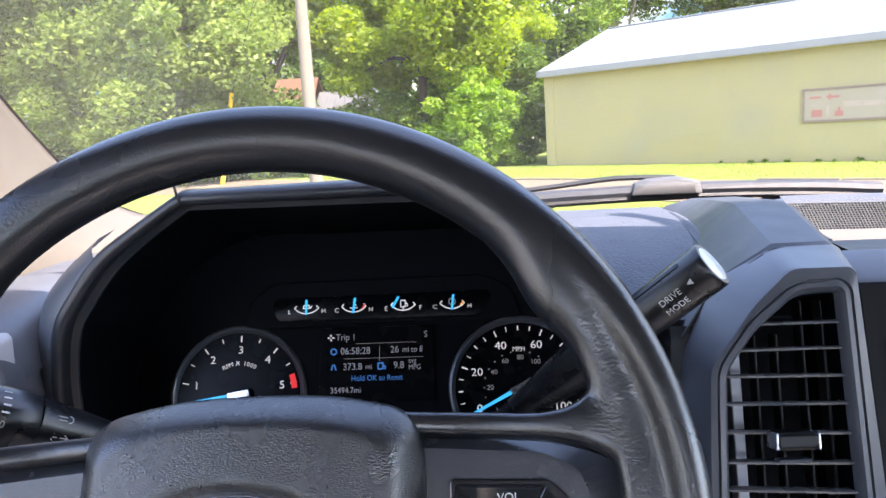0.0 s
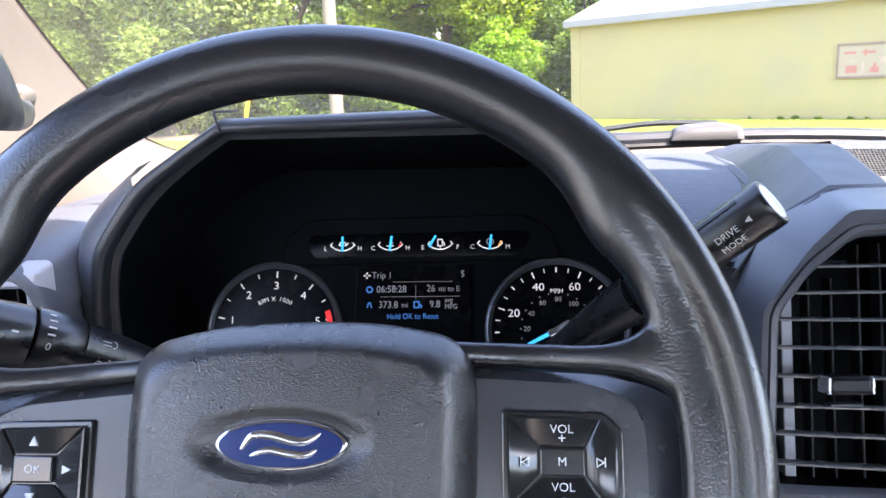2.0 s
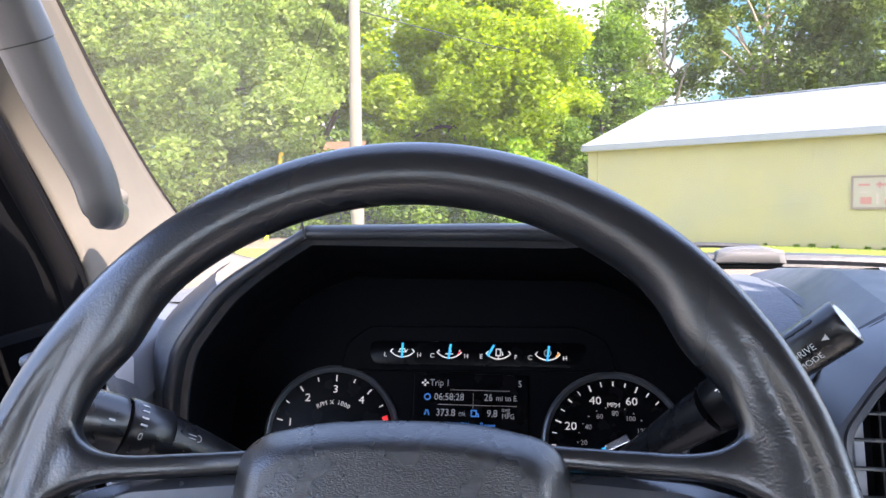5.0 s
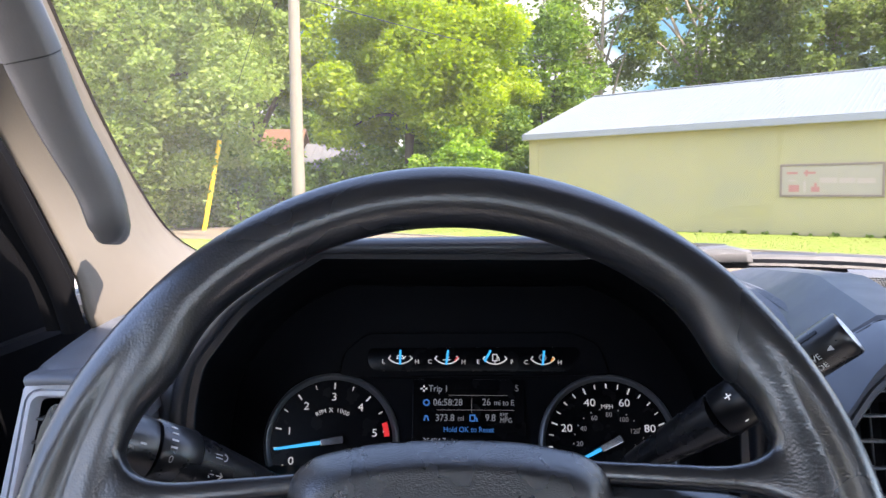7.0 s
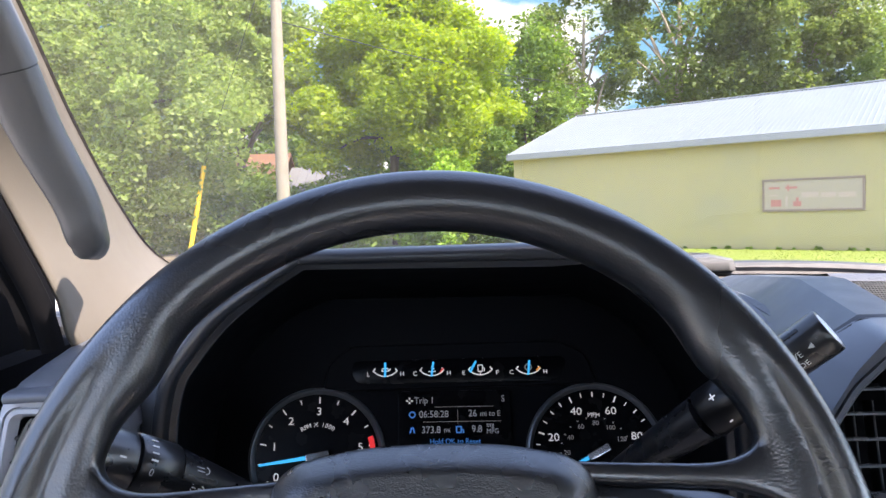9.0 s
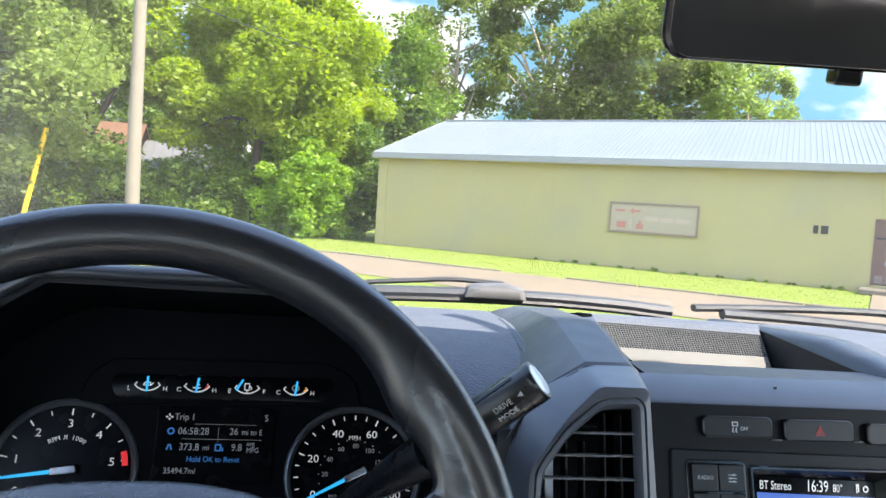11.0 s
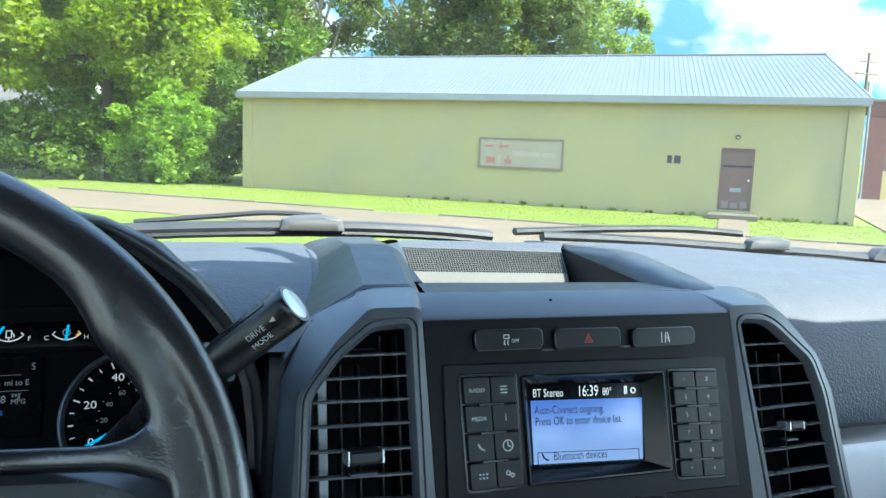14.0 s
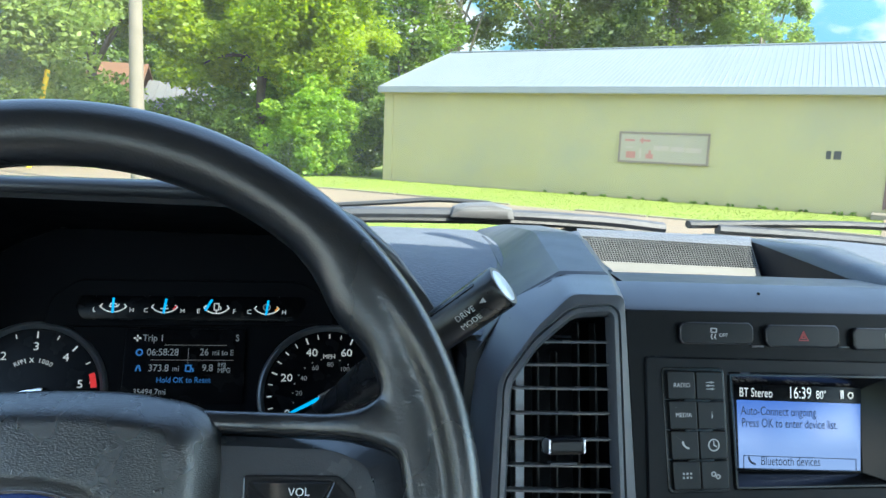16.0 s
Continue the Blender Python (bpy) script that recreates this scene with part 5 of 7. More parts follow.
strokes("icon", [[(ic[6].x + a - 0.0003, ic[6].y + b), (ic[6].x + a + 0.0003, ic[6].y + b)] for a in (-0.0026, 0, 0.0026) for b in (-0.0013, 0.0013)], 0.0012, KEYGLOW, kk[6], 0.0062)
strokes("icon", [arc(ic[7].x - 0.0014, ic[7].y + 0.0007, 0.0014, 0, 360, 10), arc(ic[7].x + 0.0018, ic[7].y - 0.0010, 0.0013, 0, 360, 10)], 0.0007, KEYGLOW, kk[7], 0.0062)
blk, cells = keyblock("keypad", [(56.5, -72), (98.5, -74), (97, 7.5), (54.5, 9)], 2, 6, "twelve number keys")
for (key, c), body in zip(cells, ("1", "2", "3", "4", "5", "6", "7", "8", "9", "0", "*", "#")):
    text("writing", body, 0.0047 if body not in "*#" else 0.0038, KEYGLOW, key, c.x, c.y, 0.0064, wide=0.95)

# display in its funnel-shaped surround
SO, SI = mm([(-70, -65), (51, -66), (49, 9), (-72.5, 10.5)]), mm([(-61, -56), (34.5, -59), (36.5, 0), (-62, 3)])
bm = bmesh.new()
so, si = rounded(SO, 0.002, 2), rounded(SI, 0.0012, 2)
loft(bm, [[(x, y, 0.0022) for x, y in inset(so, -0.0015)], [(x, y, 0.0040) for x, y in so], [(x, y, 0.0040) for x, y in inset(so, 0.0012)], [(x, y, -0.009) for x, y in si]], caps=(False, False))
part("display_surround", bm, GLOSS, radio, "sloping black surround", angle=25)
DISP = Matrix.Translation((-0.0126, -0.0278, -0.0085))
bm = bmesh.new()
slab(bm, [(x + 0.0126, y + 0.0278) for x, y in mm([(-62, -57), (35, -60), (37, 1), (-63, 4)])], -0.002, 0.0, 0.0002)
disp = part("display", bm, SCREENBLACK, radio, "radio display", m=DISP)
bm = bmesh.new()
slab(bm, [(x + 0.0126, y + 0.0278) for x, y in mm([(-60.3, -53.5), (33, -57.3), (35.6, -11.0), (-60.6, -7.6)])], 0.0, 0.0004, 0.0001)
part("lit_area", bm, LCD, disp, "lit blue display area")
tilt = radians(-2.0)
for body, size, ink, x, y, al in (("BT Stereo", 0.0086, WHITEINK, -59.0, -2.6, "LEFT"), ("16:39", 0.0115, WHITEINK, -21.5, -3.2, "LEFT"), ("80°", 0.0082, WHITEINK, 0.2, -4.6, "LEFT"),
                                  ("Auto-Connect ongoing.", 0.0086, LCDTEXT, -58.2, -15.0, "LEFT"), ("Press OK to enter device list.", 0.0086, LCDTEXT, -58.0, -23.2, "LEFT"), ("Bluetooth devices", 0.0088, LCDTEXT, -44.5, -49.2, "LEFT")):
    text("writing", body, size, ink, disp, x * K + 0.0126, y * K + 0.0278, 0.0009, al, tilt, 0.72)
strokes("selection_box", [[(-0.0445, -0.0265), (0.0420, -0.0298), (0.0422, -0.0215), (-0.0443, -0.0175), (-0.0445, -0.0265)]], 0.0005, LCDTEXT, disp, 0.0004)
strokes("phone_icon", [arc(-0.0385 + 0.003, -0.0213 + 0.003, 0.005, 185, 265, 6)], 0.0013, LCDTEXT, disp, 0.0004)
strokes("status_icon", [[(0.0330, 0.0205), (0.0330, 0.0262)], [(0.0345, 0.0210), (0.0345, 0.0262), (0.0335, 0.0250)], arc(0.0405, 0.0228, 0.0020, 0, 360, 8)], 0.0009, WHITEINK, disp, 0.0004)
# lower buttons
low = thing("media_buttons", "row of black media buttons under the radio", "buttons", STACK)
xs = [-58.5, -33.6, -8.4, 17.1, 42.5]
for i in range(4):
    y1, y0 = -78.5 - 1.4 * i, -91.5 - 1.0 * i
    bm = bmesh.new()
    o = inset(mm([(xs[i], y0), (xs[i + 1], y0 - 1), (xs[i + 1], y1 - 1.3), (xs[i], y1)]), 0.0004)
    slab(bm, rounded(o, 0.002 if i in (0, 3) else 0.0012), 0.002, 0.0062, 0.0009)
    b = part("button", bm, BUTTON, low)
    c = Vector(((xs[i] + xs[i + 1]) / 2 * K, (y0 + y1) / 2 * K))
    shapes = ([[(-0.0035, -0.002), (-0.0035, 0.002), (-0.0005, 0), (-0.0035, -0.002)], [(0.0012, -0.002), (0.0012, 0.002)], [(0.003, -0.002), (0.003, 0.002)]],
              [[(-0.0035, 0.0016), (-0.001, 0.0016), (0.001, -0.0016), (0.0035, -0.0016)], [(-0.0035, -0.0016), (-0.001, -0.0016), (0.001, 0.0016), (0.0035, 0.0016)]],
              [[(-0.0035, 0), (-0.0035, 0.0018), (0.0035, 0.0018)], [(0.0035, 0), (0.0035, -0.0018), (-0.0035, -0.0018)]],
              [arc(0, 0, 0.0024, 0, 360, 10), [(-0.002, -0.002), (0.002, 0.002)]])[i]
    strokes("icon", [[(c.x + a, c.y + d) for a, d in s] for s in shapes], 0.0008, KEYGLOW, b, 0.0062)
bm = bmesh.new()
slab(bm, rounded(mm([(-57, -125), (44, -129), (44.5, -99.5), (-57.5, -96)]), 0.002), 0.0022, 0.0040, 0.0008)
part("status_panel", bm, GLOSS, low, "glossy status strip")
text("writing", "PASSENGER AIRBAG", 0.0046, KEYGLOW, low, -0.031, -0.1045, 0.0042, wide=0.9)
strokes("warning_icon", [[(0.0112, -0.1075), (0.0112, -0.1018), (0.0186, -0.1020), (0.0186, -0.1077), (0.0112, -0.1075)], arc(0.0265, -0.1047, 0.0031, 0, 360, 12), [(0.0244, -0.1026), (0.0286, -0.1068)]], 0.0007, ORANGE, low, 0.0042)
text("writing", "ON", 0.0040, ORANGE, low, 0.0149, -0.1047, 0.0043)
bm = bmesh.new()
tube(bm, [(0.418, 0.4940, 1.8382), (0.418, 0.4940, 1.8397)], 0.0012, 10)
tagged(part("light_sensor", bm, GLOSS), "tiny black sensor dot on the satin strip", "sensor")
# embossed badge stroke on the glove box
bad = thing("glove_box_badge", "embossed angular grey badge stroke on the glove box", "badge", pose(0.823, 0.4885, 1.645, 88, 0, 0))
strokes("letter", [[(0.016, 0.010), (-0.010, 0.010), (-0.014, 0.006), (-0.014, 0.002), (0.012, 0.002), (0.016, -0.002), (0.016, -0.008), (-0.014, -0.008)]], 0.0035, GLOVEGREY, bad, 0.0, 0.003)

# ---- steering wheel ----
whl = thing("steering_wheel", "black leather-grained steering wheel with an oval blue emblem", "steering wheel", WHEEL)
bm = bmesh.new()
R, n = 0.1792, 180
soft = lambda a, b, x: (lambda t: t * t * (3 - 2 * t))(max(0.0, min(1.0, (x - a) / (b - a))))
rings = []
for i in range(n):
    a = 2 * math.pi * i / n
    # angle from the level line, the same on both sides
    deg = math.degrees(math.asin(math.sin(a)))
    lean = 0.0 if math.cos(a) > 0 else -2.5
    flat = soft(50, 10, deg - lean) * soft(-75, -50, deg)
    rin, rout = 0.1634 - 0.0075 * math.exp(-(((deg - lean - 36) / 8) ** 2)) - 0.0052 * soft(33, 19, deg - lean), 0.1950
    rc, hw = (rin + rout) / 2, (rout - rin) / 2
    row = []
    for j in range(28):
        b = math.pi * j / 27
        rr = rc + hw * math.cos(b)
        z = 0.0152 * math.sin(b)
        # where the spokes join, a flat inner land and a round outer bead with a crease between
        u = (rr - 0.1862) / 0.0088
        bead = 0.0030 + 0.0110 * math.sqrt(max(0.0, 1 - u * u)) if rr > 0.1774 else 0.0
        edge = math.sqrt(max(0.0, 1 - (1 - min(1.0, (rr - rin) / 0.006)) ** 2))
        wide = soft(32, 24, deg - lean) * soft(-90, -70, deg)
        step = 0.0056 + 0.0012 * soft(0.0, 0.010, rr - rin)
        hollow_ = 0.0016 * math.exp(-(((rr - 0.1765) / 0.0050) ** 2))
        land = 0.0072 * edge - hollow_ + (step * math.sqrt(max(0.0, min(1.0, (rr - rin) / 0.0015))) - 0.0072 * edge) * wide
        high, low_ = bead * math.sqrt(max(0.0, min(1.0, (rout - rr) / 0.001))), land if rr < 0.1862 else 0.0
        z2 = (high + low_ + math.sqrt((high - low_) ** 2 + (0.0045 * soft(0.1955, 0.186, rr)) ** 2)) / 2
        row.append((rr, z + (z2 - z) * flat))
    for j in range(1, 12):
        b = math.pi + math.pi * j / 12
        row.append((rc + hw * math.cos(b), 0.0152 * math.sin(b)))
    rings.append([(r * math.cos(a), r * math.sin(a), z) for r, z in row])
k = len(rings[0])
vs = [[bm.verts.new(p) for p in r] for r in rings]
for i in range(n):
    for j in range(k):
        bm.faces.new((vs[i][j], vs[(i + 1) % n][j], vs[(i + 1) % n][(j + 1) % k], vs[i][(j + 1) % k]))
RIMBM = bm
hub = rounded(mm([(-70, -74), (-75.5, -15), (-76, 18), (-74, 43), (-64, 52), (-36, 58.5), (0, 60.5), (36, 59.5), (64, 54), (74, 46), (77, 30), (76.5, -15), (70, -74), (40, -84), (-40, -84)]), 0.02, 5)
cx, cy = 0.0, -0.01
bm = bmesh.new()
rings = []
prof = [(1.0, -0.024), (1.0, -0.011), (0.995, -0.0080), (0.984, -0.0052), (0.965, -0.0025), (0.94, 0.0004), (0.91, 0.0036), (0.88, 0.0064), (0.855, 0.0083), (0.83, 0.0096), (0.80, 0.0104)] + [(f, 0.0122 - 0.0018 * (f / 0.78) ** 2) for f in np.linspace(0.77, 0.03, 28)]
for f, z in prof:
    row = []
    for x, y in hub:
        px, py = cx + (x - cx) * f, cy + (y - cy) * f
        e = math.hypot((px + 0.0028) / 0.0275, (py - 0.0088) / 0.0106)
        dip = 0.0032 * max(0.0, min(1.0, (1.42 - e) / 0.38)) if f < 0.9 else 0
        row.append((px, py, z - dip))
    rings.append(row)
loft(bm, rings, caps=(False, True))
part("hub_cover", bm, HUBSKIN, whl, "grained airbag cover")
em_ = part("emblem", (lambda b: (slab(b, oval(0.0277, 0.0107, 56, -0.0028, 0.0088), 0.004, 0.0108, 0.0018, 3), b)[1])(bmesh.new()), CHROME, whl, "oval emblem with a silver edge")
bm = bmesh.new()
slab(bm, oval(0.0258, 0.0089, 56, -0.0028, 0.0088), 0.0100, 0.0114, 0.0006, 2)
part("blue_field", bm, EMBLEM, em_, "dark blue oval field")
bm = bmesh.new()
for pts, r in (([(-0.0190, 0.0070), (-0.0140, 0.0125), (-0.0060, 0.0125), (0.0020, 0.0105), (0.0085, 0.0105), (0.0140, 0.0135)], 0.0019), ([(-0.0150, 0.0045), (-0.0080, 0.0068), (0.0, 0.0055), (0.0080, 0.0050), (0.0125, 0.0070)], 0.0016)):
    path = smooth_path([(x, y, 0.0116) for x, y in pts], 6)
    tube(bm, path, [r * (0.15 + 0.85 * math.sin(math.pi * i / (len(path) - 1)) ** 0.6) for i in range(len(path))], 8, 0.35)
part("silver_stroke", bm, CHROME, em_, "silver flourish")
for s in (1, -1):
    sx = lambda pts: [(x * s, y) for x, y in mm(pts)]
    # the wheel stands turned a little, so the two spokes leave the hub at different heights
    dip = lambda pts, d: pts if s > 0 else [(x, y - d - 0.045 * (x - 66)) for x, y in pts]
    top = sx(dip([(60, 51.8), (85, 50.7), (105, 50), (120, 49.2), (131, 49.6), (139, 51.5), (145.5, 55.5), (149.5, 62), (153, 72), (160, 76), (168, 66), (172, 48), (175, 30), (177, 12), (177, -8)], 6.5))
    bot = sx(dip([(60, 41.8), (85, 40.3), (105, 39.2), (120, 38.4), (131, 37.6), (139, 36.2), (147, 33.6), (154, 30), (159.5, 25.5), (163, 20), (165, 12), (166, 4), (166.3, -8), (166, -18), (165, -30)], 6.5))
    top, bot = smooth_path([(*p, 0) for p in top], 4), smooth_path([(*p, 0) for p in bot], 4)
    rows = []
    for p, q in zip(top, bot):
        row = []
        zt = -0.0078 + 0.0136 * soft(0.088, 0.156, abs((p.x + q.x) / 2)) - 0.0065 * soft(0.151, 0.170, abs((p.x + q.x) / 2))
        for f, d in ((0.0, -0.012), (0.0, -0.0015), (0.03, -0.0004), (0.08, 0.0), (0.3, 0.0004), (0.5, 0.0005), (0.7, 0.0003), (0.92, 0.0), (0.985, -0.0008), (1.0, -0.002), (1.0, -0.014)):
            c = p.lerp(q, f)
            row.append((c.x, c.y, zt + d))
        rows.append(row)
    loft(RIMBM, rows if s > 0 else [r[::-1] for r in rows])
    pan = rounded(sx(dip([(66, 41), (134, 37), (153, 29.5), (163, 22), (167, 8), (166, -40), (158, -92), (66, -80)], 5)), 0.008, 4)
    bm = bmesh.new()
    slab(bm, pan, -0.028, -0.0165, 0.002, 2)
    part("spoke_back", bm, DARKPLASTIC, whl)
    o = rounded(sx(dip([(64, 40.2), (80, 39.5), (128, 36.8), (150, 32), (163.5, 25), (166.8, 12), (166, -16), (157, -90), (64, -80)], 5)), 0.006, 4)
    q = rounded(sx(dip([(64, 35.8), (80, 35.2), (127, 32.5), (140, 26.8), (146.5, 20), (148.2, 10), (148, -16), (140, -70), (64, -64)], 5)), 0.006, 4)
    bm = bmesh.new()
    loft(bm, [[(x, y, -0.024) for x, y in o], [(x, y, -0.0165) for x, y in o], [(x, y, -0.0100) for x, y in q], [(x, y, -0.0092) for x, y in inset(q, 0.0012)], [(x, y, -0.0092) for x, y in inset(q, 0.0022)]])
    part("spoke_insert", bm, SPOKEGREY, whl, "grey spoke insert with a wide bevel", angle=25)
    # button pad
    pad = thing("button_pad", "", "", None)
    pad.parent = whl
    tagged(pad, "black four-way button pad")
    cxb, cyb = (111.5 if s > 0 else -116.5), (1.2 if s > 0 else -3.2)
    w2, h2 = 23.0, 19.0
    U = lambda pts: [((cxb + x * s) * K, (cyb + y) * K) for x, y in pts]
    bm = bmesh.new()
    slab(bm, rounded(U([(-w2 - 2, -h2 - 2), (w2 - 2, -h2 - 2), (w2 + 2.5, -h2 + 4), (w2 + 2.5, h2 - 6), (w2 - 5, h2 + 1), (-w2 - 2, h2 + 2)]), 0.002), -0.012, -0.0068, 0.001)
    part("well", bm, PADBLACK, pad)
    inn = [(-9.2, -5.8), (9.2, -5.8), (9.2, 5.8), (-9.2, 5.8)]
    out = [(-w2, -h2), (w2 - 5, -h2), (w2, -h2 + 6), (w2, h2 - 8), (w2 - 7.5, h2 - 1), (-w2, h2)]
    for q in ([out[5], out[4], inn[2], inn[3]], [out[0], out[1], inn[1], inn[0]], [out[0], inn[0], inn[3], out[5]], [out[1], out[2], out[3], out[4], inn[2], inn[1]]):
        bm = bmesh.new()
        base = inset(U(q), 0.0006)
        o1 = inset(base, 0.0008)
        c = Vector(U([(0, 0)])[0])
        f = lambda p: -0.0036 - 0.0032 * (1 - min(1, (Vector(p) - c).length / 0.026))
        loft(bm, [[(x, y, -0.0075) for x, y in base], [(x, y, f((x, y)) - 0.0006) for x, y in base], [(x, y, f((x, y))) for x, y in o1]])
        part("button", bm, PADBLACK, pad)
    bm = bmesh.new()
    slab(bm, rounded(U(inn), 0.0012), -0.0085, -0.0046, 0.0009)
    ok = part("centre_button", bm, PADBLACK, pad)
    lc = lambda x, y: ((cxb + x * s) * K, (cyb + y) * K)
    text("writing", "M" if s > 0 else "OK", 0.0050, PADINK, ok, *lc(0, 0), -0.0044)
    if s > 0:
        for y, body in ((13.2, "VOL"), (9.4, "+"), (-10.0, "VOL"), (-14.0, "-")):
            text("writing", body, 0.0050 if body == "VOL" else 0.0062, PADINK, pad, *lc(0, y), -0.0036)
        for x, d in ((-15.5, -1), (15.8, 1)):
            p = Vector(lc(x, 0))
            strokes("icon", [[(p.x - 0.0018 * d, p.y - 0.0017), (p.x - 0.0018 * d, p.y + 0.0017), (p.x + 0.0012 * d, p.y), (p.x - 0.0018 * d, p.y - 0.0017)], [(p.x + 0.0016 * d, p.y - 0.0018), (p.x + 0.0016 * d, p.y + 0.0018)]], 0.0005, PADINK, pad, -0.0040)
    else:
        for x, y, a in ((0, 11.5, 90), (0, -11.5, 270), (-15.5, 0, 0), (15.5, 0, 180)):
            p = Vector(lc(x, y))
            bm = bmesh.new()
            slab(bm, [(p.x + 0.0024 * math.cos(radians(a + d)), p.y + 0.0024 * math.sin(radians(a + d))) for d in (0, 130, 230)], -0.0048, -0.0036, 0.0001, 1)
            part("arrow", bm, PADINK, pad)
rim = part("rim", RIMBM, RIM, whl, "grained rim moulded in one with its two spokes", angle=180)
md = rim.modifiers.new("one_skin", "REMESH")
md.mode, md.voxel_size, md.use_smooth_shade = "VOXEL", 0.0009, True
md = rim.modifiers.new("fillets", "SMOOTH")
md.factor, md.iterations = 0.5, 80
col = thing("steering_column", "black plastic steering column shroud", "steering column", WHEEL)
bm = bmesh.new()
o = rounded(mm([(-60, -60), (60, -60), (66, 0), (52, 34), (-52, 34), (-66, 0)]), 0.02, 4)
loft(bm, [[(x * f, y * f - dy, z) for x, y in o] for f, dy, z in ((0.85, 0.012, -0.035), (1.0, 0.015, -0.05), (1.05, 0.02, -0.14), (1.1, 0.035, -0.26))])
part("shroud", bm, DARKPLASTIC, col)

# ---- gear lever ----
lev = thing("gear_lever", "black column gear lever with a drive mode knob", "gear lever")
A, B, C, Dd = (Vector(p) for p in ((0.100, 0.515, 1.737), (0.150, 0.463, 1.795), (0.168, 0.4535, 1.8125), (0.2105, 0.434, 1.8525)))
ax = (Dd - B).normalized()
bm = bmesh.new()
tube(bm, [A, A.lerp(B, 0.3), A.lerp(B, 0.75), B], [0.0075, 0.0095, 0.0135, 0.0150], 20)
part("shaft", bm, LEVERBLACK, lev, "tapered black shaft")
bm = bmesh.new()
tube(bm, [B, B + ax * 0.002, C - ax * 0.002, C], [0.0145, 0.0158, 0.0158, 0.0145], 20)
part("collar", bm, BUTTON, lev, "rocker collar")
bm = bmesh.new()
tube(bm, [C, C + ax * 0.002, C + ax * 0.006, Dd - ax * 0.004, Dd - ax * 0.001, Dd, Dd, Dd - ax * 0.0012], [0.0118, 0.0122, 0.0130, 0.0138, 0.0136, 0.0130, 0.0118, 0.0116], 32)
knob = part("knob", bm, LEVERBLACK, lev, "black lever knob", angle=35)
bm = bmesh.new()
tube(bm, [Dd - ax * 0.004, Dd - ax * 0.0004, Dd + ax * 0.0003], [0.0112, 0.0112, 0.0102], 32)
part("end_button", bm, KNOBEND, knob, "silver end button")
eye = Vector((0.09, 0.0, 1.94))
side = (eye - (C + Dd) / 2)
side = (side - ax * side.dot(ax)).normalized()
vv = side.cross(ax)
face = Matrix(((ax.x, vv.x, side.x, 0), (ax.y, vv.y, side.y, 0), (ax.z, vv.z, side.z, 0), (0, 0, 0, 1)))


def on_knob(r, along, around):
    return Matrix.Translation(C.lerp(Dd, along)) @ face @ Matrix.Rotation(around, 4, "X") @ Matrix.Translation((0, 0, r))


text("writing", "DRIVE", 0.0052, KEYGLOW, knob, 0, 0, m=on_knob(0.0138, 0.58, radians(4)))
text("writing", "MODE", 0.0052, KEYGLOW, knob, 0, 0, m=on_knob(0.0138, 0.58, radians(30)))
bm = bmesh.new()
slab(bm, [(0.0022 * math.cos(radians(d)), 0.0022 * math.sin(radians(d))) for d in (180, 310, 50)], -0.0004, 0.0002, 0.0001, 1)
part("arrow", bm, KEYGLOW, knob, m=on_knob(0.0138, 0.80, radians(2)))
bm = bmesh.new()
slab(bm, rrect(0.034, 0.0030, 0.0012), -0.0008, 0.0006, 0.0004)
part("ridge", bm, GLOSS, knob, m=on_knob(0.0134, 0.52, radians(-52)))
mid = (B + C) / 2
for around, body in ((-28, "+"), (32, "-")):
    mt = Matrix.Translation(mid) @ face @ Matrix.Rotation(radians(around), 4, "X") @ Matrix.Translation((0, 0, 0.0161))
    text("writing", body, 0.0095, WHITEINK, lev, 0, 0, m=mt)

# ---- turn signal stalk ----
tsk = thing("turn_signal_stalk", "black turn signal stalk with white symbols", "stalk")
E0, E1, E2, E3, E4 = (Vector(p) for p in ((-0.128, 0.462, 1.744), (-0.168, 0.420, 1.779), (-0.184, 0.404, 1.791), (-0.196, 0.394, 1.797), (-0.222, 0.374, 1.812)))
bm = bmesh.new()
tube(bm, [E0, E0.lerp(E1, 0.6), E1], [0.0095, 0.0138, 0.0162], 20)
part("shaft", bm, LEVERBLACK, tsk)
bm = bmesh.new()
tube(bm, [E1, E1 + (E2 - E1) * 0.05, E2 - (E2 - E1) * 0.05, E2], [0.0165, 0.0172, 0.0176, 0.0168], 24)
part("wiper_ring", bm, LEVERBLACK, tsk, "black turning ring")
bm = bmesh.new()
tube(bm, [E2, E2.lerp(E4, 0.06), E2.lerp(E4, 0.8), E4], [0.0165, 0.0174, 0.0172, 0.0130], 24)
part("end_cap", bm, LEVERBLACK, tsk)
bx = (E0 - E4).normalized()
sd = Vector((-0.01, 0.0, 1.93)) - E2
sd = (sd - bx * sd.dot(bx)).normalized()
vb = sd.cross(bx)
F2 = Matrix(((bx.x, vb.x, sd.x, 0), (bx.y, vb.y, sd.y, 0), (bx.z, vb.z, sd.z, 0), (0, 0, 0, 1)))
on_stalk = lambda p, around, r: Matrix.Translation(p) @ F2 @ Matrix.Rotation(radians(around), 4, "X") @ Matrix.Translation((0, 0, r))
ringm = E1.lerp(E2, 0.74)
text("writing", "0", 0.0056, KEYGLOW, tsk, 0, 0, m=on_stalk(ringm, 4, 0.0180))
for a, w in ((-58, 0.0006), (-44, 0.0008), (-30, 0.0009), (-17, 0.0010)):
    strokes("mark", [[(-0.0017, 0), (0.0017, 0)]], w, KEYGLOW, tsk, m=on_stalk(ringm, a, 0.0176))
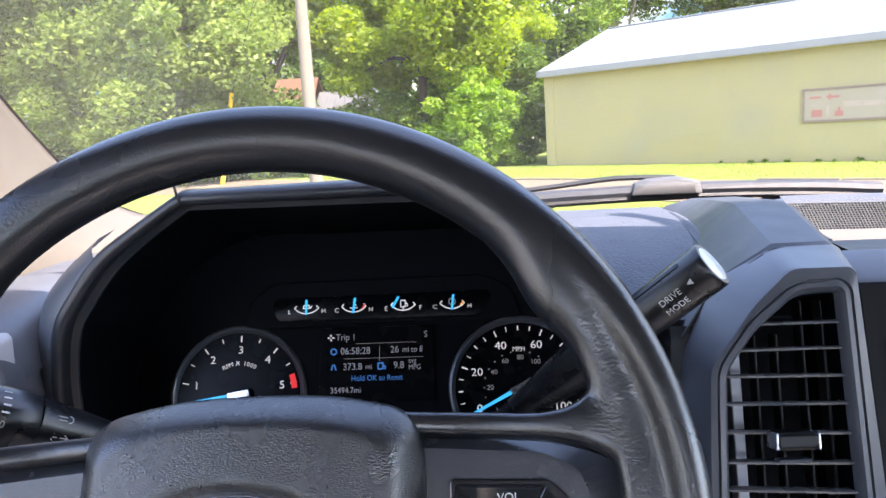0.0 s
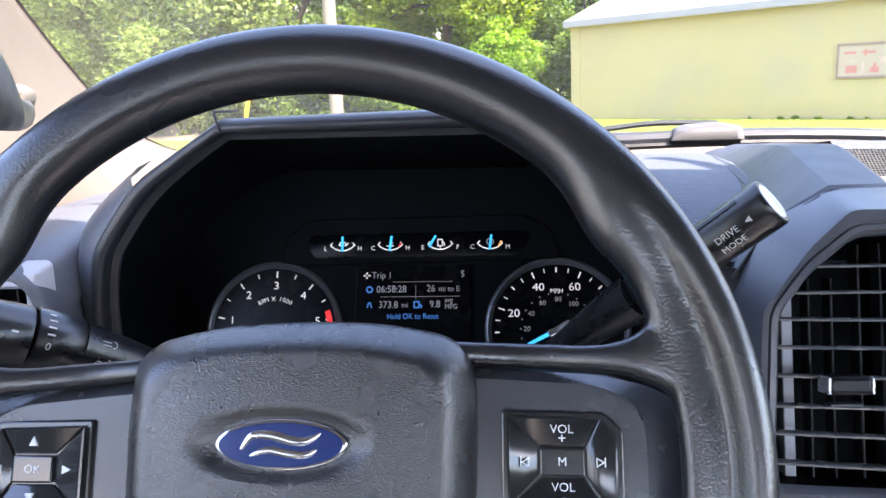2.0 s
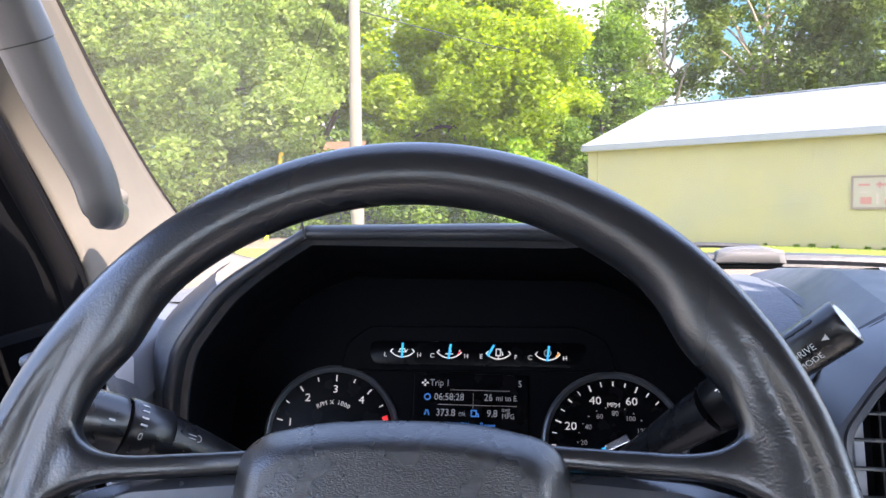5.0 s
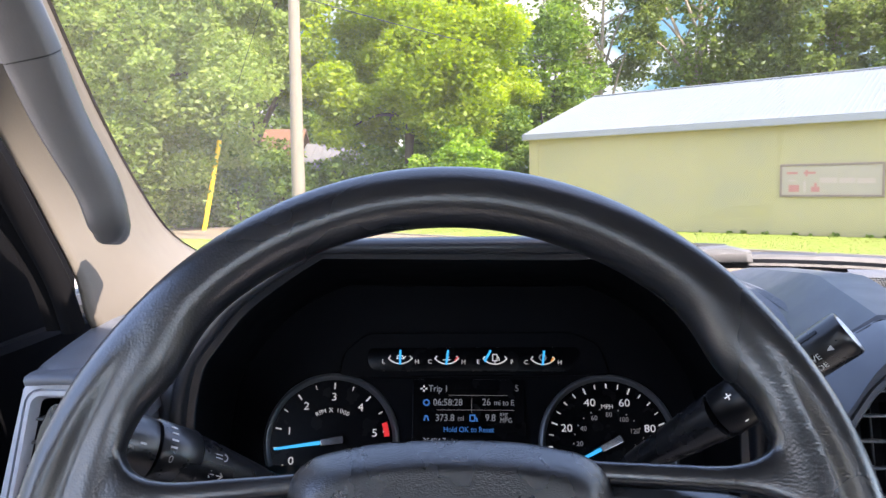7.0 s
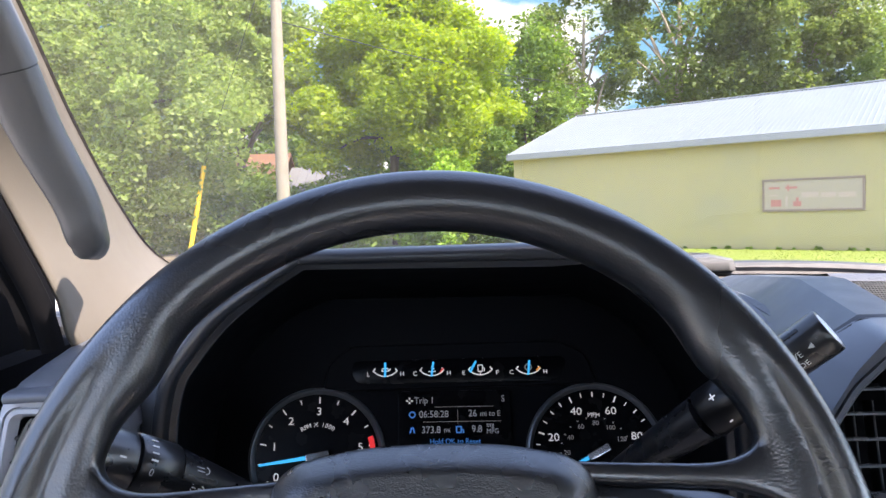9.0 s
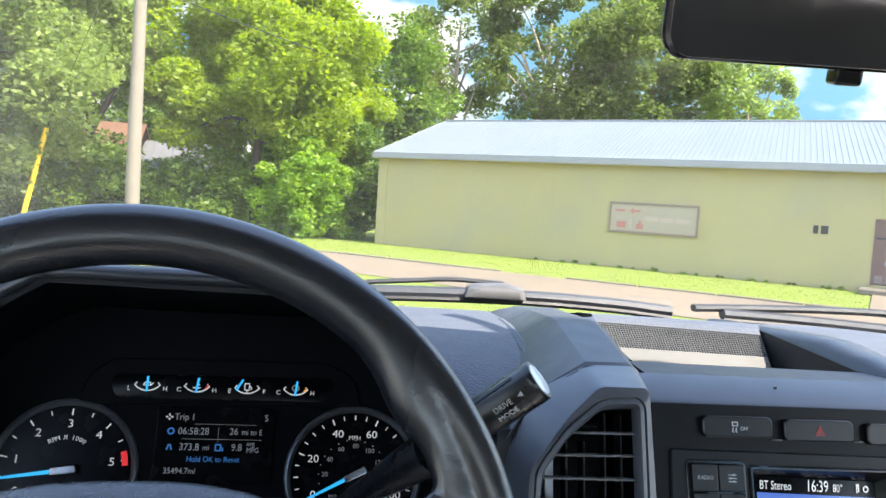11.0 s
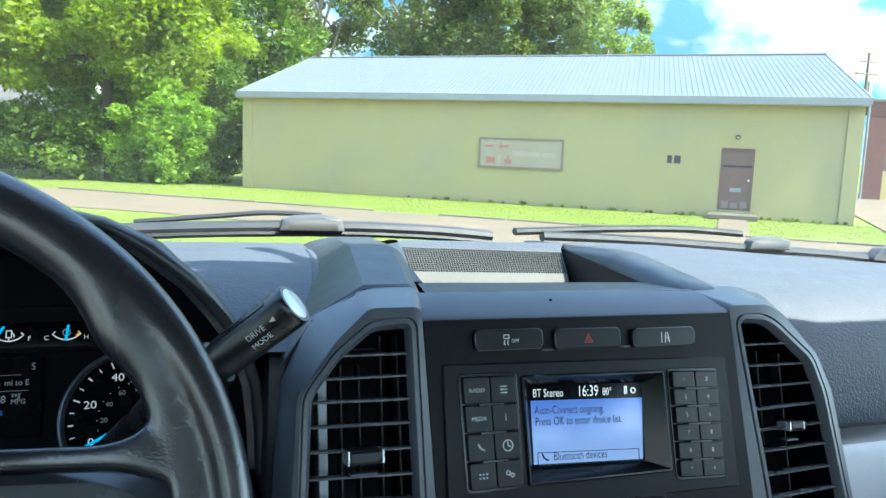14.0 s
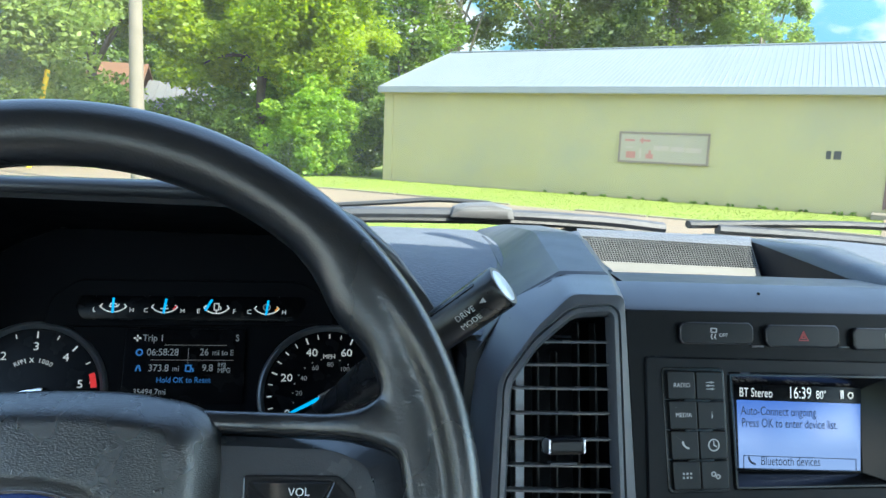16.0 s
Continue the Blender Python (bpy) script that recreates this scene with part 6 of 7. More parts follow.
strokes("mark", [[(-0.0014, 0), (0.0014, 0)]], 0.0010, KEYGLOW, tsk, m=on_stalk(E2.lerp(E4, 0.2), -12, 0.0174))
sym = E0.lerp(E1, 0.82)
strokes("arrow", [[(-0.001, 0), (-0.0045, 0)], [(-0.003, 0.0018), (-0.005, 0), (-0.003, -0.0018)], [(0.001, 0), (0.0045, 0)], [(0.003, 0.0018), (0.005, 0), (0.003, -0.0018)]], 0.0006, KEYGLOW, tsk, m=on_stalk(sym, 10, 0.0152))
strokes("symbol", [[(-0.003, 0.0), (0.002, 0.0)], [(-0.003, 0.002), (0.002, 0.002)], arc(0.0035, 0.001, 0.002, -90, 90, 6)], 0.0005, KEYGLOW, tsk, m=on_stalk(sym, -26, 0.0152))


# ---- outside: ground, road, building, trees ----
WL, WDIR = Vector((3.06, 31.0)), Vector((0.7581, -0.6522))      # the building's near corner and the run of its front wall
WIN = Vector((0.6522, 0.7581))                                  # into the building


def ext(s, d, z=0.0):
    """A place outside: s along the front wall, d behind it."""
    p = WL + WDIR * s + WIN * d
    return Vector((p.x, p.y, z))


BUILD = OUTSIDE @ Matrix.Translation((WL.x, WL.y, 0)) @ Matrix(((WDIR.x, WIN.x, 0, 0), (WDIR.y, WIN.y, 0, 0), (0, 0, 1, 0), (0, 0, 0, 1)))

ground = thing("ground", "mown green lawn reaching to the horizon", "ground", OUTSIDE, kind="structure")
bm = bmesh.new()
grid(bm, [[(x, y, 0) for x in (-900, -300, -90, -30, 0, 30, 90, 300, 900)] for y in (-900, -300, -90, -30, 0, 30, 90, 300, 900)])
part("lawn", bm, GROUND, ground)

road = thing("road", "sun-bleached pale tarmac road between lawns", "road", BUILD, kind="structure")
bm = bmesh.new()
xs = [-120, -60, -30, -20, -14, -9, -5, 0, 5, 10, 15, 20, 30, 60, 120]
lo, hi = [], []
for i, x in enumerate(xs):
    w = 4.6 + (1.6 if x < -5 else 0)
    lo.append((x, -6.2 - w - 0.25 * math.sin(i * 2.1), 0.015))
    hi.append((x, -6.2, 0.015))
grid(bm, [lo, [(a[0], (a[1] + b[1]) / 2, 0.04) for a, b in zip(lo, hi)], hi])
part("road_surface", bm, ROAD, road)
bm = bmesh.new()
grid(bm, [[(22.0, -6.3, 0.02), (29.0, -6.3, 0.02)], [(22.2, 0, 0.03), (29.4, 0, 0.03)], [(22.6, 30, 0.03), (30.5, 30, 0.03)]])
part("side_drive", bm, ROAD, road)
# out of view round the truck; a pale reflector for the cab
bm = bmesh.new()
grid(bm, [[(-70, -70, 0.012), (0, -70, 0.012), (70, -70, 0.012)], [(-70, -17.2, 0.012), (0, -17.2, 0.012), (70, -17.2, 0.012)]])
part("lot_surface", bm, LOT, road, "unseen lot under the truck, made pale to bounce light")
kerb = thing("kerb", "low dark weathered kerb along the lawn", "kerb", BUILD, kind="structure")
bm = bmesh.new()
box(bm, (-0.95, -0.07, 0), (0.95, 0.07, 0.06), 0.015)
first = part("kerb_stone", bm, KERB, kerb, m=Matrix.Translation((-2.0, -6.1, 0)))
for i in range(1, 14):
    if i in (6,):
        continue
    piece("kerb_stone", first.data, kerb, Matrix.Translation((-2.0 + i * 1.95, -6.1 + 0.02 * math.sin(i * 3.3), -0.005 * (i % 3))))

shed = thing("storage_building", "long pale olive block building with a white ribbed metal roof", "building", BUILD)
W, D, H, RZ = 21.6, 12.8, 3.5, 5.78
SK = -0.105                                                     # the plan is a little out of square
DOOR = (17.74, 18.72, 0.24, 2.17)
bm = bmesh.new()
box(bm, (0, 0, -0.2), (DOOR[0], 0.2, H))
box(bm, (DOOR[1], 0, -0.2), (W, 0.2, H))
box(bm, (DOOR[0], 0, DOOR[3]), (DOOR[1], 0.2, H))
box(bm, (DOOR[0], 0, -0.2), (DOOR[1], 0.2, DOOR[2]))
part("wall", bm, WALLPAINT, shed, "front wall of painted blockwork")
for x in (0.0, W - 0.2):
    bm = bmesh.new()
    loft(bm, [[(a + SK * y, y, z) for y, z in ((0.2, -0.2), (D - 0.2, -0.2), (D - 0.2, H), (D / 2, RZ - 0.12), (0.2, H))] for a in (x, x + 0.2)])
    part("wall", bm, WALLPAINT, shed)
bm = bmesh.new()
box(bm, (SK * D, D - 0.2, -0.2), (W + SK * D, D, H))
part("wall", bm, WALLPAINT, shed)
for x0 in (0.0, W - 0.42):
    bm = bmesh.new()
    box(bm, (x0, -0.045, -0.1), (x0 + 0.42, 0.0, H), 0.01)
    part("pilaster", bm, WALLPAINT, shed)
for side in (0, 1):
    bm = bmesh.new()
    y0, y1 = (-0.3, D / 2) if side == 0 else (D + 0.3, D / 2)
    loft(bm, [[(x + SK * y, y, z) for y, z in ((y0, 3.72), (y1, RZ), (y1, RZ - 0.05), (y0, 3.67))] for x in (-0.13, W + 0.08)])
    roof = part("roof", bm, ROOFMETAL, shed, "white metal roof sheet")
    bm = bmesh.new()
    a = Vector((SK * y0, y0, 3.72))
    b = Vector((SK * y1, y1, RZ))
    loft(bm, [[(p.x - 0.024, p.y, p.z), (p.x + 0.024, p.y, p.z), (p.x + 0.010, p.y, p.z + 0.015), (p.x - 0.010, p.y, p.z + 0.015)] for p in (a, b)])
    rib = part("rib", bm, ROOFMETAL, roof, m=Matrix.Translation((-0.10, 0, 0)))
    n = 126 if side == 0 else 20
    for i in range(1, n):
        piece("rib", rib.data, roof, Matrix.Translation((-0.10 + i * (W + 0.15) / (n - 1), 0, 0)))
bm = bmesh.new()
box(bm, (-0.14, -0.34, 3.5), (W + 0.09, -0.30, 3.735), 0.008)
part("fascia", bm, TRIMWHITE, shed, "white metal fascia under the roof edge")
for s in (-0.14, W + 0.05):
    bm = bmesh.new()
    loft(bm, [[(x + SK * y, y, z) for y, z in ((-0.34, 3.55), (-0.34, 3.735), (D / 2, RZ + 0.03), (D / 2, RZ - 0.17))] for x in (s, s + 0.04)])
    part("barge_board", bm, TRIMWHITE, shed)
bm = bmesh.new()
box(bm, (-0.1, -0.3, 3.48), (W + 0.05, 0.0, 3.51))
part("soffit", bm, WALLPAINT, shed)
bm = bmesh.new()
tube(bm, [(-0.14 + SK * D / 2, D / 2, RZ + 0.02), (W + 0.09 + SK * D / 2, D / 2, RZ + 0.02)], 0.05, 8)
part("ridge_cap", bm, ROOFMETAL, shed)

door = part("door", (lambda b: (box(b, (DOOR[0] + 0.06, 0.03, DOOR[2] + 0.02), (DOOR[1] - 0.06, 0.08, DOOR[3] - 0.05), 0.005), b)[1])(bmesh.new()), DOORPAINT, shed, "brown painted steel door, closed")
for x0, x1, z0, z1 in ((DOOR[0], DOOR[0] + 0.06, DOOR[2], DOOR[3]), (DOOR[1] - 0.06, DOOR[1], DOOR[2], DOOR[3]), (DOOR[0] + 0.06, DOOR[1] - 0.06, DOOR[3] - 0.05, DOOR[3])):
    bm = bmesh.new()
    box(bm, (x0, -0.02, z0), (x1, 0.12, z1), 0.004)
    part("frame", bm, DOORPAINT, door)
bm = bmesh.new()
box(bm, (DOOR[0] + 0.06, 0.018, 1.58), (DOOR[1] - 0.06, 0.03, 1.64))
part("rail", bm, IRON, door)
bm = bmesh.new()
box(bm, (DOOR[0] + 0.33, 0.012, 0.82), (DOOR[0] + 0.66, 0.03, 0.94), 0.004)
part("letter_plate", bm, TRIMWHITE, door, "pale letter plate")
bm = bmesh.new()
tube(bm, [(DOOR[1] - 0.13, 0.03, 1.18), (DOOR[1] - 0.13, -0.03, 1.18)], [0.025, 0.032], 10)
part("knob", bm, CHROME, door)
for i in range(3):
    bm = bmesh.new()
    box(bm, (DOOR[0] + 0.1 + i * 0.28, 0.014, 0.30), (DOOR[0] + 0.31 + i * 0.28, 0.03, 0.52 - 0.05 * (i % 2)), 0.004)
    part("patch", bm, FADEDBROWN, door, "faded repair patch")
bm = bmesh.new()
box(bm, (DOOR[0] - 0.25, -1.0, 0.0), (DOOR[1] + 0.2, -0.02, 0.16), 0.02)
tagged(part("door_step", bm, KERB, None, m=BUILD), "worn concrete step below the brown door", "step")
bm = bmesh.new()
grid(bm, [[(DOOR[0] + 0.1, -1.0, 0.03), (DOOR[1] - 0.1, -1.0, 0.03)], [(DOOR[0] + 0.1, -6.2, 0.03), (DOOR[1] - 0.1, -6.2, 0.03)]])
tagged(part("footpath", bm, ROAD, None, m=BUILD), "narrow pale path across the lawn to the door", "path", kind="structure")

lamp = thing("wall_lamp", "small dark lamp fixed above the brown door", "lamp", BUILD @ Matrix.Translation((18.18, -0.02, 2.53)))
bm = bmesh.new()
tube(bm, [(0, 0.02, 0), (0, -0.06, 0), (0, -0.12, -0.02)], [0.05, 0.06, 0.08], 10)
part("housing", bm, IRON, lamp)
bm = bmesh.new()
tube(bm, [(0, -0.12, -0.03), (0, -0.14, -0.06)], [0.06, 0.03], 10)
part("lens", bm, SIGNFACE, lamp)

num = thing("number_plate_mark", "two dark painted number marks on the wall", "wall number", BUILD)
for x, w in ((16.12, 0.14), (16.33, 0.2)):
    bm = bmesh.new()
    box(bm, (x, -0.012, 1.63), (x + w, 0.0, 1.88), 0.004)
    part("mark", bm, IRON, num)

sign = thing("wall_sign", "faded cream sign board in a dark wooden frame", "sign", BUILD @ Matrix.Translation((11.27, -0.03, 1.745)))
bm = bmesh.new()
box(bm, (-1.42, -0.01, -0.45), (1.42, 0.02, 0.45), 0.004)
board = part("board", bm, SIGNFACE, sign)
for x0, x1, z0, z1 in ((-1.49, 1.49, 0.45, 0.52), (-1.49, 1.49, -0.52, -0.45), (-1.49, -1.42, -0.45, 0.45), (1.42, 1.49, -0.45, 0.45)):
    bm = bmesh.new()
    box(bm, (x0, -0.03, z0), (x1, 0.025, z1), 0.006)
    part("frame", bm, SIGNFRAME, sign)
for x0, x1, z0, z1, mt in ((-1.28, -0.95, 0.2, 0.27, SIGNRED), (-0.78, -0.42, 0.2, 0.27, SIGNRED), (-0.72, -0.66, 0.13, 0.33, SIGNRED), (-1.22, -0.9, -0.36, -0.14, SIGNRED), (-0.78, -0.7, -0.36, -0.02, SIGNFADE),
                           (-0.55, -0.3, -0.36, -0.2, SIGNRED), (-0.46, -0.38, -0.2, -0.08, SIGNRED), (-1.25, -1.0, -0.03, 0.03, SIGNFADE), (-0.3, 0.2, -0.09, 0.08, SIGNFADE), (0.26, 0.7, -0.1, 0.06, SIGNFADE), (0.76, 1.25, -0.11, 0.05, SIGNFADE)):
    bm = bmesh.new()
    box(bm, (x0, -0.016, z0), (x1, -0.009, z1))
    part("printed_bar", bm, mt, board)


# ---- leaves, branches and trees ----
def leaf_mesh(name, rng, clumps, per, leaf, spread, flat=0.75):
    """Many small bent leaves gathered in clumps (x, y, z, radius)."""
    c = np.array(clumps)
    k = rng.integers(0, len(c), per * len(c))
    d = rng.normal(size=(len(k), 3))
    d /= np.linalg.norm(d, axis=1)[:, None] + 1e-9
    p = c[k, :3] + d * (c[k, 3] * np.cbrt(rng.uniform(0.15, 1, len(k))) * spread)[:, None] * np.array((1, 1, flat))
    a = rng.normal(size=p.shape)
    a[:, 2] *= 0.6
    a /= np.linalg.norm(a, axis=1)[:, None]
    up = rng.normal(size=p.shape) + np.array((0, 0, 0.9))
    b = np.cross(a, up)
    b /= np.linalg.norm(b, axis=1)[:, None] + 1e-9
    s = leaf * rng.uniform(0.55, 1.35, len(k))[:, None]
    nrm = np.cross(a, b)
    v = np.stack((p - a * s, p + b * s * 0.55 + nrm * s * 0.15, p + a * s - nrm * s * 0.25, p - b * s * 0.55 + nrm * s * 0.15), 1).reshape(-1, 3)
    n = len(k)
    me = bpy.data.meshes.new(name)
    me.vertices.add(4 * n)
    me.vertices.foreach_set("co", v.ravel())
    me.loops.add(4 * n)
    me.loops.foreach_set("vertex_index", np.arange(4 * n))
    me.polygons.add(n)
    me.polygons.foreach_set("loop_start", np.arange(n) * 4)
    me.polygons.foreach_set("loop_total", np.full(n, 4))
    me.update(calc_edges=True)
    return me


def tree(x, y, base, crown, leafmat, bark, seed, label, clumps=60, per=190, leaf=0.16, trunk=0.22, name="tree", lean=0.0, hollow=0.25, cl=0.16, limbs=9, low=0.0):
    """A tapered trunk with limbs and a crown of leaf clumps. crown: centre x, y, z offsets and the half sizes."""
    rng = np.random.default_rng(seed)
    ox, oy, oz, rx, ry, rz = crown
    t = thing(name, label, "tree" if name == "tree" else "bush", OUTSIDE @ Matrix.Translation((x, y, base)))
    cs = []
    while len(cs) < clumps:
        d = rng.normal(size=3)
        d /= np.linalg.norm(d)
        r = rng.uniform(hollow, 1.0) ** 0.6
        if oz + d[2] * rz * r < low:
            continue
        cs.append((ox + d[0] * rx * r, oy + d[1] * ry * r, oz + d[2] * rz * r, cl * (rx + rz) * rng.uniform(0.6, 1.35)))
    if bark:
        bm = bmesh.new()
        top = oz + rz * 0.3
        path = [(lean * f * f + 0.12 * math.sin(seed + 4 * f), 0.1 * math.cos(seed * 2 + 3 * f), top * f - 0.2) for f in np.linspace(0, 1, 9)]
        tube(bm, path, [trunk * (1.25 if i == 0 else 1) * (1 - 0.75 * i / 8) for i in range(9)], 10)
        part("trunk", bm, bark, t)
        for i in range(limbs):
            c = cs[int(rng.integers(0, len(cs)))]
            f = rng.uniform(0.35, 0.95)
            j = min(8, int(f * 8))
            a = Vector(path[j])
            e = Vector(c[:3])
            mid = a.lerp(e, 0.5) + Vector((0, 0, 0.12 * (e - a).length))
            bm = bmesh.new()
            r0 = trunk * (1 - 0.7 * f) * 0.7
            tube(bm, smooth_path([a, mid, e], 4), [r0 * (1 - 0.85 * q / 8) for q in range(9)], 6)
            part("limb", bm, bark, t)
    me = leaf_mesh("crown", rng, cs, per, leaf, 1.0)
    me.materials.append(leafmat)
    ob = new("crown", me)
    ob.parent = t
    return t


tree(-2.0, 35.6, 0, (0.2, 0, 6.6, 5.4, 3.6, 5.6), LEAF_A, BARK, 3, "large sunlit yellow-green broadleaf tree", clumps=170, per=420, leaf=0.13, trunk=0.3, cl=0.11, hollow=0.3, low=4.0)
tree(-13.5, 31.5, 0, (0, 0, 7.2, 5.8, 4.2, 6.6), LEAF_B, BARK, 5, "broad olive-green tree standing at the roadside", clumps=180, per=420, leaf=0.12, trunk=0.35, cl=0.11)
tree(-9.2, 35.0, 0, (0, 0, 9.6, 3.6, 3.4, 4.6), LEAF_B, BARK, 6, "tall olive-green tree behind the utility pole", clumps=120, per=380, leaf=0.12, trunk=0.28, cl=0.12)
tree(-22.0, 32.0, 0, (0, 0, 7.0, 6.0, 4.5, 6.6), LEAF_B, BARK, 7, "wide hazy green tree at the road", clumps=120, per=330, leaf=0.14, trunk=0.35, cl=0.12)
tree(1.6, 36.0, 0, (0, 0, 4.6, 1.7, 1.5, 3.4), LEAF_A, BARK, 30, "slim young yellow-green tree beside the large one", clumps=90, per=230, leaf=0.12, trunk=0.1, cl=0.12, limbs=6)
tree(0.0, 33.2, 0, (0.3, 0, 1.8, 2.3, 1.5, 2.5), LEAF_D, BARK, 11, "bright green leafy bush at the lawn edge", clumps=90, per=260, leaf=0.10, trunk=0.06, name="bush", cl=0.13, limbs=4)
tree(2.3, 34.2, 0, (0, 0, 2.6, 1.5, 1.3, 2.7), LEAF_C, BARK, 12, "dark green shrub crowded against the building corner", clumps=70, per=150, leaf=0.11, trunk=0.06, name="bush", cl=0.13, limbs=4)
tree(-4.6, 34.6, 0, (0, 0, 1.5, 2.6, 1.2, 2.0), LEAF_C, BARK, 13, "low dark green hedge below the trees", clumps=60, per=150, leaf=0.11, trunk=0.05, name="bush", cl=0.14, limbs=3)
tree(-9.8, 34.2, 0, (0, 0, 1.8, 3.6, 1.2, 2.5), LEAF_C, BARK, 14, "dark green hedge beside the road", clumps=70, per=150, leaf=0.12, trunk=0.05, name="bush", cl=0.14, limbs=3)
tree(-16.5, 35.5, 0, (0, 0, 1.7, 4.2, 1.3, 2.0), LEAF_C, BARK, 15, "dark green hedge under the roadside trees", clumps=70, per=150, leaf=0.13, trunk=0.05, name="bush", cl=0.14, limbs=3)
tree(5.2, 43.5, 0, (0, 0, 7.6, 3.2, 2.6, 4.2), LEAF_C, BARK, 21, "dark green tree behind the building corner", clumps=60, per=190, leaf=0.15, trunk=0.22, cl=0.13)
tree(9.6, 50.0, 0, (0, 0, 12.2, 4.0, 3.5, 5.0), LEAF_E, BARKPALE, 22, "tall thin tree with gaps of sky in its crown", clumps=62, per=190, leaf=0.16, trunk=0.30, cl=0.11, hollow=0.55, limbs=16)
tree(15.2, 48.0, 0, (0.5, 0, 12.4, 4.6, 3.6, 5.6), LEAF_E, BARKPALE, 23, "tall tree with pale forked limbs behind the building", clumps=74, per=200, leaf=0.16, trunk=0.42, cl=0.105, hollow=0.6, limbs=20)
tree(21.5, 45.5, 0, (0, 0, 10.8, 5.2, 3.8, 5.2), LEAF_E, BARKPALE, 24, "broad olive tree rising behind the metal roof", clumps=150, per=240, leaf=0.16, trunk=0.3, cl=0.12, hollow=0.4)
tree(26.2, 42.2, 0, (0, 0, 9.0, 2.9, 2.6, 3.2), LEAF_B, BARKPALE, 25, "smaller olive tree with a ragged outline", clumps=60, per=130, leaf=0.15, trunk=0.22, cl=0.13, hollow=0.5)
tree(1.0, 47.0, 0, (0, 0, 7.5, 4.5, 3.0, 6.0), LEAF_C, BARK, 26, "deep green tree in the row behind", clumps=80, per=180, leaf=0.18, trunk=0.3, cl=0.14)
tree(-14.0, 51.5, 0, (0, 0, 8.0, 7.5, 2.6, 7.5), LEAF_C, BARK, 27, "deep green tree behind the roadside row", clumps=90, per=180, leaf=0.2, trunk=0.3, cl=0.14)
tree(-5.5, 57.0, 0, (0, 0, 6.0, 7.0, 2.5, 6.5), LEAF_C, BARK, 29, "deep green tree behind the small house", clumps=110, per=190, leaf=0.22, trunk=0.3, cl=0.13)
tree(-27.0, 44.0, 0, (0, 0, 8.0, 7.0, 3.5, 7.0), LEAF_C, BARK, 28, "deep green tree far along the road", clumps=80, per=160, leaf=0.22, trunk=0.3, cl=0.14)

# the blades of the lawn in front of the building and across the road
rng = np.random.default_rng(40)
n = 90000
s = rng.uniform(-14, 25, n)
d = np.where(rng.uniform(size=n) < 0.62, rng.uniform(-6.0, -0.02, n), rng.uniform(-16.5, -11.2, n))
hgt = rng.uniform(0.006, 0.020, n) * np.where(d > -0.5, 1.8, 1.0)
ang = rng.uniform(0, math.pi, n)
px = np.stack((s, d, np.zeros(n)), 1)
w = np.stack((np.cos(ang), np.sin(ang), np.zeros(n)), 1) * rng.uniform(0.008, 0.02, n)[:, None]
tip = px + np.stack((rng.normal(size=n) * 0.02, rng.normal(size=n) * 0.02, hgt), 1)
me = bpy.data.meshes.new("grass")
me.vertices.add(3 * n)
me.vertices.foreach_set("co", np.stack((px - w, px + w, tip), 1).ravel())
me.loops.add(3 * n)
me.loops.foreach_set("vertex_index", np.arange(3 * n))
me.polygons.add(n)
me.polygons.foreach_set("loop_start", np.arange(n) * 3)
me.polygons.foreach_set("loop_total", np.full(n, 3))
me.update(calc_edges=True)
me.materials.append(BLADE)
grass = new("grass", me)
grass.matrix_basis = BUILD
tagged(grass, "short bright green mown grass blades", "grass", kind="stuff")
# weeds along the foot of the wall
me = leaf_mesh("weeds", rng, [(float(a + 0.3 * math.sin(a * 9)), -0.10, 0.05, 0.045 + 0.07 * max(0.0, math.sin(a * 2.3)) ** 3) for a in list(np.arange(7.5, 17.3, 0.42)) + list(np.arange(19.0, 21.6, 0.3))], 26, 0.045, 1.0)
me.materials.append(LEAF_C)
weeds = new("weeds", me)
weeds.matrix_basis = BUILD
tagged(weeds, "dark weeds along the foot of the wall", "weeds", kind="stuff")

# ---- utility pole, guy wire, cables ----
pole = thing("utility_pole", "weathered pale wooden utility pole", "pole", OUTSIDE @ Matrix.Translation((-4.85, 23.5, 0)))
bm = bmesh.new()
tube(bm, [(0, 0, -0.2), (0.0, 0, 3.5), (0.03, 0, 7.2), (0.08, 0, 11.0)], [0.215, 0.195, 0.17, 0.14], 14)
part("shaft", bm, POLEWOOD, pole)
bm = bmesh.new()
box(bm, (-1.1, -0.18, 9.9), (1.25, -0.06, 10.05), 0.01)
part("crossarm", bm, POLEWOOD, pole)
guy = thing("guy_wire_guard", "yellow plastic guard tube on a slanting guy wire", "guy wire", OUTSIDE)
bm = bmesh.new()
tube(bm, [(-10.47, 31.28, 0.0), (-9.73, 31.5, 3.75)], 0.10, 10)
part("guard", bm, YELLOW, guy)
bm = bmesh.new()
tube(bm, [(-9.73, 31.5, 3.7), (-4.9, 24.0, 10.2)], 0.012, 6)
part("wire", bm, CABLE, guy)
